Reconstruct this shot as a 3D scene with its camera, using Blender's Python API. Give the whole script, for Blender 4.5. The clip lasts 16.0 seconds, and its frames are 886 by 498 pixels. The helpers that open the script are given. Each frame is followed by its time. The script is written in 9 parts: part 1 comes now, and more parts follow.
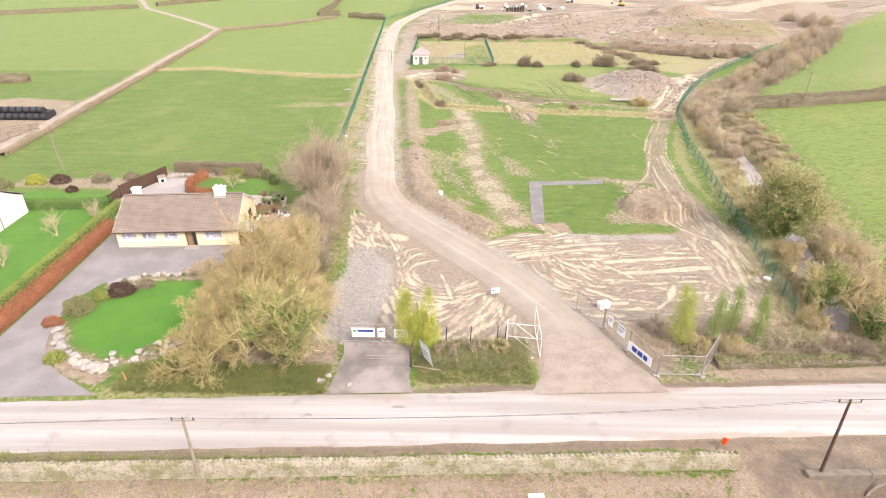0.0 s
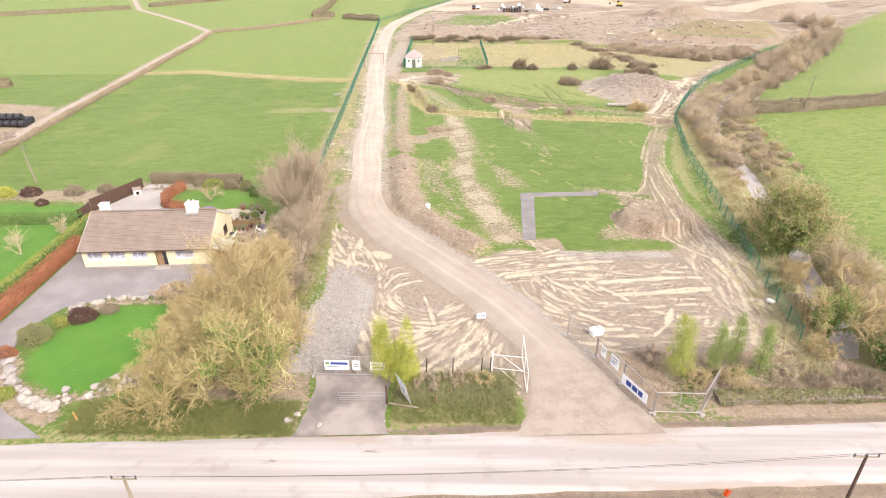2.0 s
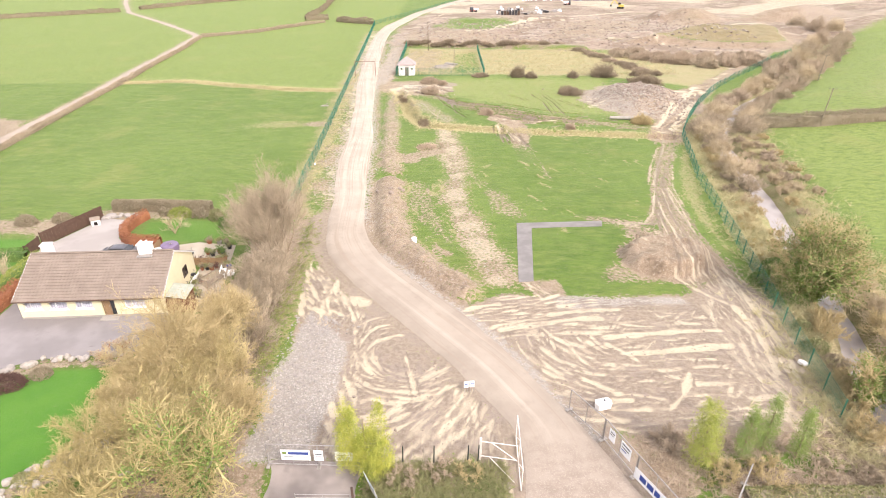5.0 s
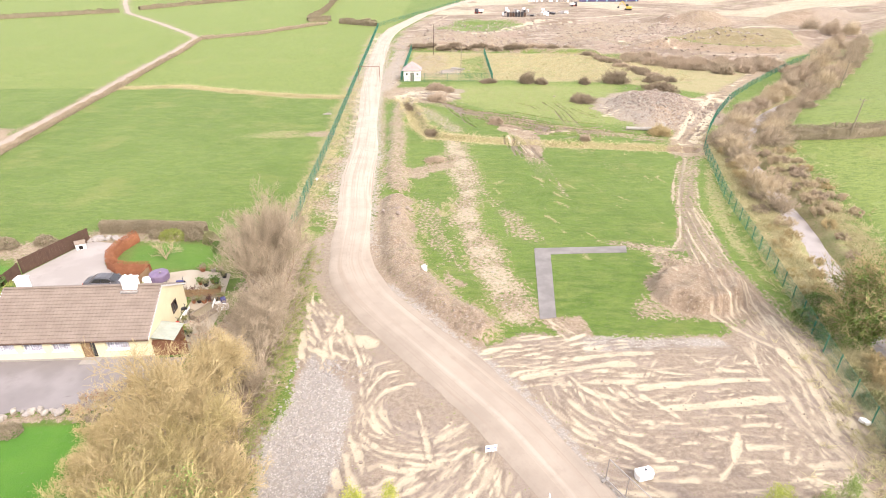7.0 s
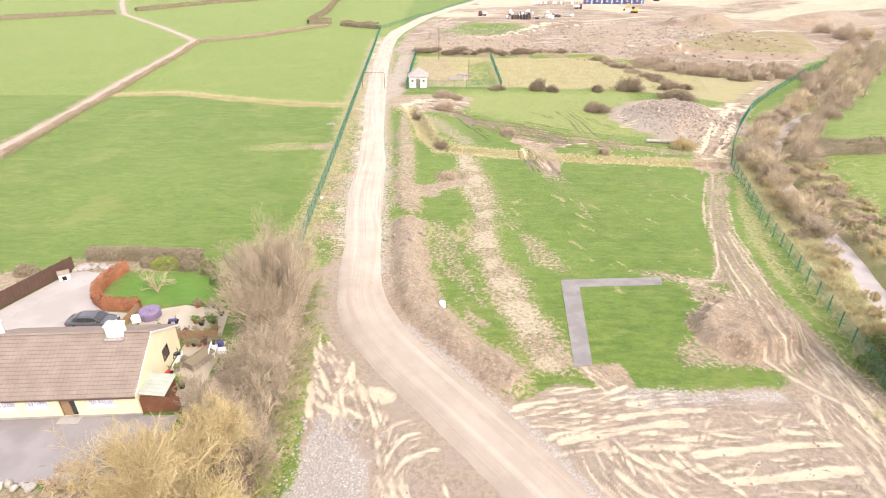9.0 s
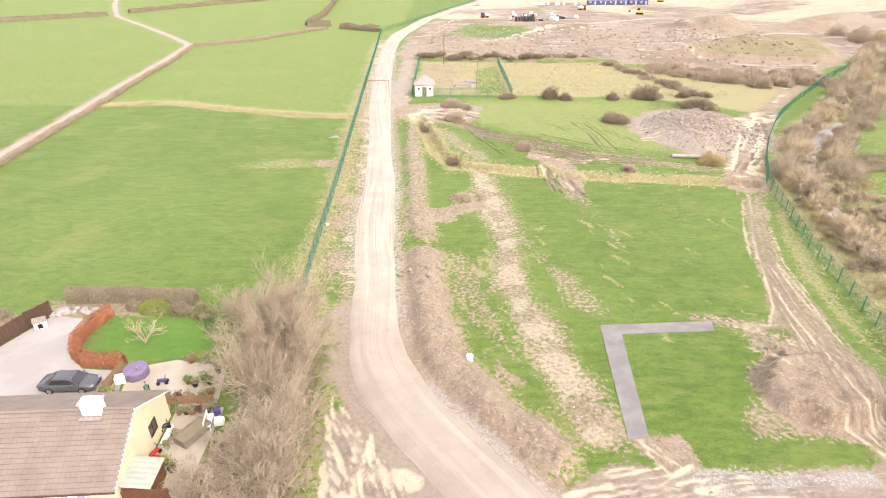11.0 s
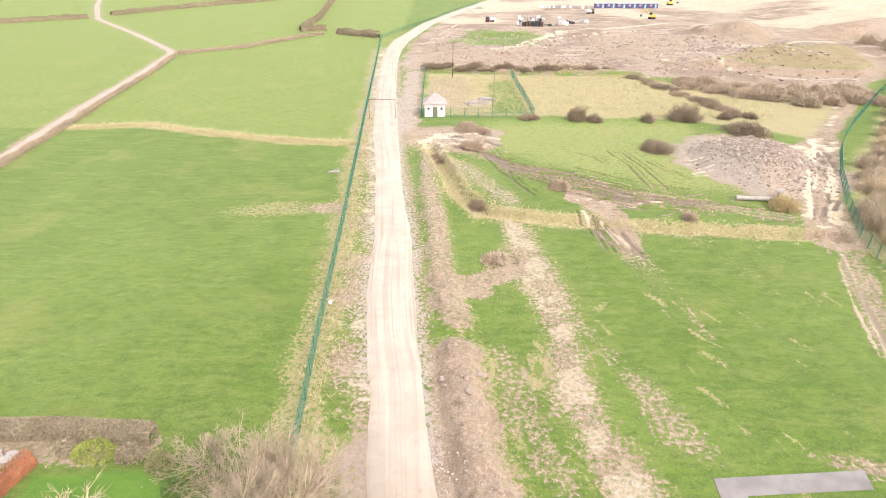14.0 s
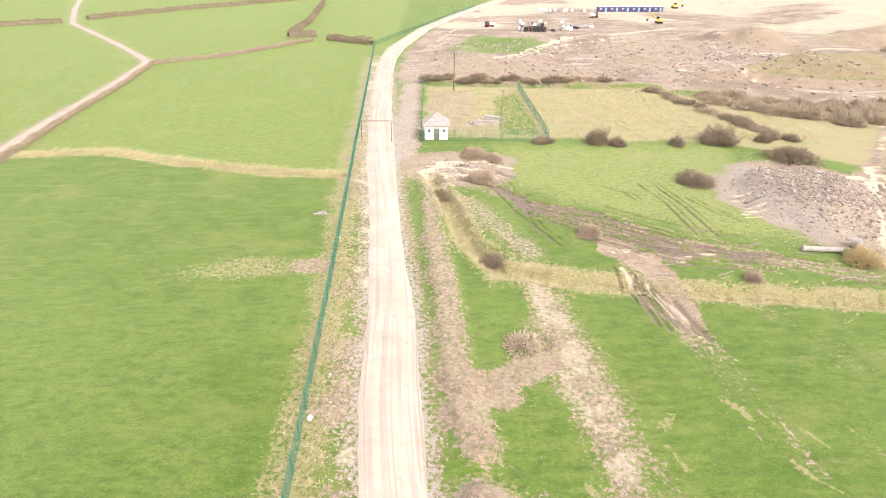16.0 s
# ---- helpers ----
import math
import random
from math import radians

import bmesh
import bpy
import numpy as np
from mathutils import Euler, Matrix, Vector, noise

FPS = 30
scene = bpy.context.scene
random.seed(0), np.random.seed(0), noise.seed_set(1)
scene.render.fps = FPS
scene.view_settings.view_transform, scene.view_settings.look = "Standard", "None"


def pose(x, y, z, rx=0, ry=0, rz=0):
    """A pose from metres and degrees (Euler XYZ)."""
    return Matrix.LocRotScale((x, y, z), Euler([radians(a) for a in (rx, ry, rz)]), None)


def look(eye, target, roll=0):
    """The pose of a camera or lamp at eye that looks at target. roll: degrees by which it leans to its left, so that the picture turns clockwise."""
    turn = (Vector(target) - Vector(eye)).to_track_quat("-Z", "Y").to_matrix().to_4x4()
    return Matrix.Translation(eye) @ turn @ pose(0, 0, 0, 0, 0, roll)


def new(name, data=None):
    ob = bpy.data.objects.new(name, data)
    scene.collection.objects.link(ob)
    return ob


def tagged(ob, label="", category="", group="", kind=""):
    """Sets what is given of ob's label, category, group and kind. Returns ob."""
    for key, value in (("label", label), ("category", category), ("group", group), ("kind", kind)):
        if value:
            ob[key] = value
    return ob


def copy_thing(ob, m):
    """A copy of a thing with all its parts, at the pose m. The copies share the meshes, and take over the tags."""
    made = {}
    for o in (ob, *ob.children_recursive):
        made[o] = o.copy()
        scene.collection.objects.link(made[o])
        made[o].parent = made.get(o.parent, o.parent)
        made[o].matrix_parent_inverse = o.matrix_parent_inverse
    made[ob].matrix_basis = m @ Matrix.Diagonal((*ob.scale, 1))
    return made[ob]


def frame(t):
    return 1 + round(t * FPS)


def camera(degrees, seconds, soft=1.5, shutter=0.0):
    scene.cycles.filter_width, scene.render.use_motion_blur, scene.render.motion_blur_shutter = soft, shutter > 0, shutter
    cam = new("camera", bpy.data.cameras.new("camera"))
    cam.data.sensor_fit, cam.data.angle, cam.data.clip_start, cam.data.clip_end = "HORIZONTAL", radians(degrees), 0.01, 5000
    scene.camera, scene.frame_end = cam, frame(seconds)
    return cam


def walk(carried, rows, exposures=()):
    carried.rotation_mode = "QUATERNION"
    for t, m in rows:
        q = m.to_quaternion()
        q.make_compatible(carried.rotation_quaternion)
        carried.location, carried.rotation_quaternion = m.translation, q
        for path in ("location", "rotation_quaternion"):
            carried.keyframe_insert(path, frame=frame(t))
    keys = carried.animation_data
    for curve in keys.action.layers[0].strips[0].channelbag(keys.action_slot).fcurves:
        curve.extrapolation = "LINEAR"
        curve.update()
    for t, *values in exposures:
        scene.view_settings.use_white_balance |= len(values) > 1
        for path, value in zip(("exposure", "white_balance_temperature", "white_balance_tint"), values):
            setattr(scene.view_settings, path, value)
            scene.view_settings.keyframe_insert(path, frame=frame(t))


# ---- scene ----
cam = camera(75.9, 16.0, soft=1.0)
PATH = [
    (0, (0.63, -1.221, 30.149), (0.612, 0.543, 29.205), -0.0),
    (0.5, (0.987, -0.468, 30.235), (0.969, 1.294, 29.29), -0.1),
    (1, (1.344, 0.489, 30.197), (1.326, 2.251, 29.253), -0.0),
    (1.5, (1.749, 1.571, 30.255), (1.731, 3.334, 29.31), -0.0),
    (2, (2.159, 2.821, 30.343), (2.143, 4.584, 29.398), -0.1),
    (2.5, (2.58, 4.046, 30.48), (2.565, 5.808, 29.535), -0.1),
    (3, (2.956, 5.455, 30.59), (2.943, 7.217, 29.645), -0.1),
    (3.5, (3.277, 6.803, 30.731), (3.265, 8.565, 29.785), -0.1),
    (4, (3.555, 8.299, 30.809), (3.542, 10.061, 29.863), -0.1),
    (6.5, (2.745, 15.668, 31.301), (2.725, 17.429, 30.354), -0.1),
    (7, (2.224, 17.274, 31.382), (2.204, 19.035, 30.434), -0.0),
    (7.5, (1.711, 18.748, 31.464), (1.691, 20.509, 30.516), 0.0),
    (8, (1.128, 20.428, 31.469), (1.11, 22.189, 30.522), 0.1),
    (8.5, (0.599, 22.004, 31.63), (0.583, 23.765, 30.682), 0.1),
    (9, (0.015, 23.792, 31.63), (0.001, 25.553, 30.683), 0.2),
    (11.5, (-3.455, 33.973, 32.173), (-3.456, 35.733, 31.222), 0.2),
    (12, (-4.285, 36.538, 32.299), (-4.284, 38.297, 31.347), 0.3),
    (12.5, (-4.986, 39.2, 32.317), (-4.981, 40.959, 31.365), 0.3),
    (13, (-5.634, 42.318, 32.294), (-5.625, 44.076, 31.342), 0.4),
    (13.5, (-6.233, 45.418, 32.227), (-6.219, 47.178, 31.276), 0.4),
    (14, (-6.784, 49.126, 32.322), (-6.765, 50.885, 31.37), 0.5),
    (14.5, (-7.223, 52.716, 32.317), (-7.199, 54.475, 31.365), 0.5),
    (15, (-7.66, 56.753, 32.351), (-7.631, 58.511, 31.398), 0.5),
    (15.5, (-8.004, 60.677, 32.256), (-7.97, 62.436, 31.305), 0.6),
    (16, (-8.332, 65.037, 32.125), (-8.292, 66.797, 31.175), 0.6),
]
walk(cam, [(t, look(eye, target, roll)) for t, eye, target, roll in PATH], [(0, 1.22, 6500, 16), (3.5, 1.25, 6500, 16), (7, 1.33, 6500, 16), (16, 1.34, 6500, 16)])

# ---- light ----
world = bpy.data.worlds.new("sky")
scene.world = world
world.use_nodes = True
wn = world.node_tree.nodes
sky = wn.new("ShaderNodeTexSky")
sky.sky_type = "NISHITA"
sky.sun_disc = False
sky.sun_elevation, sky.sun_rotation = radians(42), radians(140)
sky.air_density, sky.dust_density, sky.ozone_density = 1.0, 5.0, 0.6
wn["Background"].inputs[1].default_value = 0.15
soft_sky = wn.new("ShaderNodeMix")
soft_sky.data_type = "RGBA"
soft_sky.inputs[0].default_value = 0.55
soft_sky.inputs[7].default_value = (7.0, 6.7, 6.5, 1)
world.node_tree.links.new(sky.outputs[0], soft_sky.inputs[6])
world.node_tree.links.new(soft_sky.outputs[2], wn["Background"].inputs[0])
sun = new("sun", bpy.data.lights.new("sun", "SUN"))
sun.data.energy, sun.data.angle, sun.data.color = 1.5, radians(14), (1.0, 0.95, 0.88)
sun.matrix_world = look((0, 0, 60), (0, 0, 0)) @ pose(0, 0, 0)
sun.rotation_euler = Euler((radians(48), 0, radians(40)))

# ---- materials ----


class Nodes:
    """A small builder for node materials."""

    def __init__(self, name):
        self.mat = bpy.data.materials.new(name)
        self.mat.use_nodes = True
        self.tree = self.mat.node_tree
        self.bsdf = self.tree.nodes["Principled BSDF"]
        self.bsdf.inputs["Specular IOR Level"].default_value = 0.3
        self.pos = self.add("ShaderNodeNewGeometry").outputs["Position"]

    def add(self, kind, **inputs):
        node = self.tree.nodes.new(kind)
        for key, value in inputs.items():
            self.put(node.inputs[key.replace("_", " ")], value)
        return node

    def put(self, socket, value):
        if isinstance(value, bpy.types.NodeSocket):
            self.tree.links.new(value, socket)
        elif isinstance(value, tuple) and len(value) == 3 and socket.type == "RGBA":
            socket.default_value = (*value, 1)
        else:
            socket.default_value = value

    def noise(self, scale, detail=4, rough=0.6, stretch=None, vector=None):
        vec = vector or self.pos
        if stretch:
            m = self.add("ShaderNodeMapping")
            self.put(m.inputs[0], vec)
            m.inputs["Scale"].default_value = stretch
            vec = m.outputs[0]
        n = self.add("ShaderNodeTexNoise", Vector=vec, Scale=scale, Detail=detail, Roughness=rough)
        return n.outputs[0]

    def mathop(self, op, a, b=0.5, c=0.5):
        n = self.add("ShaderNodeMath")
        n.operation = op
        for i, v in enumerate((a, b, c)):
            self.put(n.inputs[i], v)
        return n.outputs[0]

    def step(self, v, lo, hi, a=0.0, b=1.0):
        n = self.add("ShaderNodeMapRange")
        n.interpolation_type = "SMOOTHSTEP"
        for i, q in enumerate((v, lo, hi, a, b)):
            self.put(n.inputs[i], q)
        return n.outputs[0]

    def mix(self, f, a, b, mode="MIX"):
        n = self.add("ShaderNodeMix")
        n.data_type, n.blend_type = "RGBA", mode
        self.put(n.inputs[0], f)
        self.put(n.inputs[6], a)
        self.put(n.inputs[7], b)
        return n.outputs[2]

    def bump(self, height, strength=0.4, distance=0.05):
        b = self.add("ShaderNodeBump", Strength=strength, Distance=distance, Height=height)
        self.put(self.bsdf.inputs["Normal"], b.outputs[0])

    def done(self, color, rough=0.9, metal=0.0):
        self.put(self.bsdf.inputs["Base Color"], color)
        self.put(self.bsdf.inputs["Roughness"], rough)
        self.put(self.bsdf.inputs["Metallic"], metal)
        return self.mat


def plain(name, a, b, scale=3.0, rough=0.8, metal=0.0, bump=0.3, fine=25.0, spread=(0.3, 0.7)):
    """Two tones mixed by a coarse noise, broken up by a fine one."""
    n = Nodes(name)
    f = n.step(n.noise(scale), spread[0], spread[1])
    g = n.noise(fine, 3)
    col = n.mix(f, a, b)
    col = n.mix(n.step(g, 0.35, 0.75, 0.0, 0.35), col, tuple(c * 0.6 for c in a))
    if bump:
        n.bump(g, bump, 0.03)
    return n.done(col, rough, metal)


def leafy(name, a, b, c, scale=0.6):
    """Foliage or twigs: tone by place and by single leaf."""
    n = Nodes(name)
    isl = n.tree.nodes.new("ShaderNodeNewGeometry").outputs["Random Per Island"]
    col = n.mix(n.step(n.noise(scale, 3), 0.35, 0.65), a, b)
    col = n.mix(n.step(isl, 0.45, 1.0, 0, 0.8), col, c)
    return n.done(col, 0.75)


MAT = {}
MAT["twig_tan"] = leafy("twig_tan", (0.41, 0.33, 0.175), (0.33, 0.26, 0.13), (0.49, 0.40, 0.215))
MAT["twig_gold"] = leafy("twig_gold", (0.42, 0.335, 0.175), (0.34, 0.265, 0.13), (0.52, 0.43, 0.225))
MAT["twig_grey"] = leafy("twig_grey", (0.335, 0.275, 0.195), (0.26, 0.21, 0.145), (0.43, 0.36, 0.265))
MAT["twig_red"] = leafy("twig_red", (0.355, 0.283, 0.205), (0.285, 0.225, 0.16), (0.44, 0.36, 0.265))
MAT["twig_pale"] = leafy("twig_pale", (0.44, 0.36, 0.24), (0.35, 0.28, 0.18), (0.50, 0.42, 0.29))
MAT["twig_dark"] = leafy("twig_dark", (0.225, 0.18, 0.125), (0.17, 0.135, 0.09), (0.30, 0.245, 0.175))
MAT["twig_straw"] = leafy("twig_straw", (0.37, 0.31, 0.145), (0.295, 0.24, 0.105), (0.46, 0.39, 0.19))
MAT["bark"] = plain("bark", (0.24, 0.185, 0.125), (0.31, 0.245, 0.17), 4, 0.95)
MAT["bark_pale"] = plain("bark_pale", (0.38, 0.33, 0.26), (0.28, 0.24, 0.18), 4, 0.9)
MAT["ivy"] = leafy("ivy", (0.06, 0.11, 0.03), (0.09, 0.15, 0.035), (0.12, 0.19, 0.05))
MAT["leaf_green"] = leafy("leaf_green", (0.085, 0.15, 0.035), (0.12, 0.19, 0.045), (0.17, 0.24, 0.075))
MAT["leaf_olive"] = leafy("leaf_olive", (0.17, 0.18, 0.075), (0.21, 0.21, 0.095), (0.27, 0.255, 0.125))
MAT["leaf_lime"] = leafy("leaf_lime", (0.175, 0.22, 0.045), (0.23, 0.265, 0.055), (0.32, 0.34, 0.10))
MAT["leaf_gold"] = leafy("leaf_gold", (0.37, 0.38, 0.065), (0.22, 0.27, 0.045), (0.50, 0.49, 0.11), 0.9)
MAT["leaf_beech"] = leafy("leaf_beech", (0.29, 0.12, 0.06), (0.23, 0.09, 0.045), (0.37, 0.18, 0.095))
MAT["leaf_brown"] = leafy("leaf_brown", (0.225, 0.19, 0.125), (0.275, 0.235, 0.16), (0.17, 0.14, 0.09))
MAT["leaf_plum"] = leafy("leaf_plum", (0.07, 0.035, 0.03), (0.10, 0.055, 0.045), (0.13, 0.08, 0.06))
MAT["bank_green"] = leafy("bank_green", (0.115, 0.14, 0.04), (0.15, 0.165, 0.05), (0.21, 0.205, 0.08), 0.4)
MAT["conifer_green"] = leafy("conifer_green", (0.15, 0.23, 0.055), (0.195, 0.265, 0.065), (0.27, 0.33, 0.105), 1.2)
MAT["conifer_lime"] = leafy("conifer_lime", (0.25, 0.30, 0.06), (0.31, 0.345, 0.07), (0.41, 0.42, 0.13), 1.2)
MAT["straw"] = leafy("straw", (0.43, 0.38, 0.215), (0.34, 0.315, 0.16), (0.52, 0.47, 0.29), 0.3)
MAT["tuft"] = leafy("tuft", (0.17, 0.22, 0.055), (0.21, 0.25, 0.065), (0.33, 0.31, 0.12), 0.3)
MAT["green_mesh"] = plain("green_mesh", (0.04, 0.17, 0.11), (0.05, 0.21, 0.14), 1, 0.45, 0.3, 0)
MAT["dark_post"] = plain("dark_post", (0.03, 0.04, 0.035), (0.05, 0.06, 0.05), 2, 0.6, 0.2, 0.1)
MAT["galv"] = plain("galv", (0.42, 0.40, 0.38), (0.32, 0.30, 0.29), 6, 0.45, 0.6, 0.1)
MAT["pale_tube"] = plain("pale_tube", (0.70, 0.66, 0.62), (0.58, 0.53, 0.48), 4, 0.5, 0.1, 0.1)
MAT["rust_galv"] = plain("rust_galv", (0.42, 0.37, 0.31), (0.33, 0.25, 0.18), 3, 0.6, 0.3, 0.1)
MAT["cream_wall"] = plain("cream_wall", (0.72, 0.665, 0.455), (0.66, 0.60, 0.40), 0.7, 0.9, 0, 0.4, 60)
MAT["white_paint"] = plain("white_paint", (0.80, 0.79, 0.76), (0.72, 0.70, 0.67), 1.5, 0.6, 0, 0.1, 40)
MAT["white_plastic"] = plain("white_plastic", (0.80, 0.80, 0.79), (0.72, 0.71, 0.69), 4, 0.35, 0, 0.05, 30)
MAT["sign_white"] = plain("sign_white", (0.80, 0.81, 0.82), (0.74, 0.75, 0.76), 3, 0.4, 0, 0)
MAT["sign_blue"] = plain("sign_blue", (0.03, 0.06, 0.24), (0.035, 0.07, 0.28), 3, 0.45, 0, 0)
MAT["sign_sky"] = plain("sign_sky", (0.22, 0.42, 0.52), (0.26, 0.46, 0.56), 3, 0.45, 0, 0)
MAT["ink"] = plain("ink", (0.05, 0.06, 0.07), (0.08, 0.08, 0.09), 3, 0.6, 0, 0)
MAT["roof_tile"] = plain("roof_tile", (0.19, 0.152, 0.124), (0.24, 0.197, 0.162), 0.8, 0.85, 0, 0.3, 14)
MAT["slate"] = plain("slate", (0.19, 0.145, 0.13), (0.25, 0.19, 0.17), 1.5, 0.7, 0, 0.2)
MAT["slate_pale"] = plain("slate_pale", (0.30, 0.245, 0.235), (0.37, 0.31, 0.295), 1.5, 0.7, 0, 0.2)
MAT["brown_fence"] = plain("brown_fence", (0.075, 0.045, 0.032), (0.10, 0.06, 0.042), 3, 0.7, 0, 0.2)
MAT["brown_wood"] = plain("brown_wood", (0.15, 0.065, 0.035), (0.19, 0.09, 0.05), 2, 0.7, 0, 0.2)
MAT["raw_wood"] = plain("raw_wood", (0.30, 0.20, 0.11), (0.23, 0.15, 0.085), 3, 0.8, 0, 0.3)
MAT["old_wood"] = plain("old_wood", (0.20, 0.165, 0.13), (0.27, 0.225, 0.18), 3, 0.9, 0, 0.4)
MAT["pole_pale"] = plain("pole_pale", (0.27, 0.235, 0.18), (0.21, 0.18, 0.13), 1.5, 0.9, 0, 0.3)
MAT["pole_dark"] = plain("pole_dark", (0.07, 0.045, 0.038), (0.10, 0.065, 0.05), 1.5, 0.85, 0, 0.3)
MAT["wire"] = plain("wire", (0.05, 0.045, 0.04), (0.06, 0.055, 0.05), 1, 0.6, 0.3, 0)
MAT["stone_pale"] = plain("stone_pale", (0.40, 0.37, 0.325), (0.28, 0.25, 0.21), 2.5, 0.9, 0, 0.6, 12)
MAT["stone_grey"] = plain("stone_grey", (0.26, 0.24, 0.22), (0.36, 0.33, 0.30), 2.5, 0.9, 0, 0.6, 12)
MAT["stone_brown"] = plain("stone_brown", (0.23, 0.185, 0.15), (0.30, 0.25, 0.21), 2.0, 0.95, 0, 0.6, 10)
MAT["concrete"] = plain("concrete", (0.30, 0.28, 0.255), (0.37, 0.345, 0.31), 0.8, 0.9, 0, 0.3)
MAT["pipe_conc"] = plain("pipe_conc", (0.34, 0.32, 0.29), (0.27, 0.25, 0.225), 2, 0.9, 0, 0.3)
# near-black, for panels that stand in for the shade inside hollows
MAT["void_shade"] = plain("void_shade", (0.012, 0.010, 0.009), (0.02, 0.018, 0.015), 2, 0.95, 0, 0)
MAT["orange"] = plain("orange", (0.55, 0.09, 0.02), (0.48, 0.07, 0.02), 3, 0.5, 0, 0)
MAT["marker_tan"] = plain("marker_tan", (0.52, 0.29, 0.10), (0.44, 0.24, 0.09), 3, 0.7, 0, 0)
MAT["red"] = plain("red", (0.42, 0.04, 0.03), (0.36, 0.03, 0.025), 3, 0.4, 0, 0)
MAT["purple_grey"] = plain("purple_grey", (0.16, 0.12, 0.20), (0.20, 0.15, 0.24), 3, 0.5, 0, 0.1)
MAT["blue_dark"] = plain("blue_dark", (0.05, 0.05, 0.14), (0.06, 0.06, 0.17), 3, 0.5, 0, 0)
MAT["navy"] = plain("navy", (0.075, 0.07, 0.15), (0.09, 0.08, 0.17), 0.3, 0.5, 0, 0)
MAT["yellow"] = plain("yellow", (0.58, 0.46, 0.10), (0.52, 0.41, 0.09), 2, 0.5, 0, 0)
MAT["black_plastic"] = plain("black_plastic", (0.02, 0.02, 0.022), (0.035, 0.033, 0.033), 3, 0.45, 0, 0.05)
MAT["black_wrap"] = plain("black_wrap", (0.03, 0.03, 0.035), (0.05, 0.05, 0.055), 2, 0.35, 0, 0.2)
MAT["car_paint"] = plain("car_paint", (0.12, 0.12, 0.13), (0.14, 0.14, 0.15), 1, 0.28, 0.5, 0)
MAT["tyre"] = plain("tyre", (0.018, 0.018, 0.018), (0.03, 0.03, 0.03), 3, 0.8, 0, 0.1)
MAT["alloy"] = plain("alloy", (0.45, 0.45, 0.46), (0.38, 0.38, 0.39), 3, 0.3, 0.8, 0)
MAT["terracotta"] = plain("terracotta", (0.30, 0.13, 0.07), (0.24, 0.10, 0.055), 3, 0.8, 0, 0.1)
MAT["pot_green"] = plain("pot_green", (0.06, 0.16, 0.09), (0.05, 0.13, 0.07), 3, 0.5, 0, 0.1)
MAT["net_curtain"] = plain("net_curtain", (0.62, 0.60, 0.66), (0.42, 0.40, 0.47), 2.2, 0.8, 0, 0, 20, (0.42, 0.6))


def glass_material():
    n = Nodes("window_glass")
    n.bsdf.inputs["Transmission Weight"].default_value = 1.0
    n.bsdf.inputs["IOR"].default_value = 1.45
    return n.done((0.9, 0.93, 0.95), 0.02)


MAT["glass"] = glass_material()


def car_glass():
    n = Nodes("car_glass")
    n.bsdf.inputs["Specular IOR Level"].default_value = 0.9
    return n.done((0.02, 0.022, 0.025), 0.06)


MAT["car_glass"] = car_glass()


def water_material():
    n = Nodes("river_water")
    n.bsdf.inputs["Specular IOR Level"].default_value = 0.4
    n.bump(n.noise(2.2, 3), 0.12, 0.05)
    return n.done(n.mix(n.step(n.noise(0.4), 0.35, 0.65), (0.27, 0.245, 0.23), (0.33, 0.30, 0.285)), 0.34)


MAT["water"] = water_material()


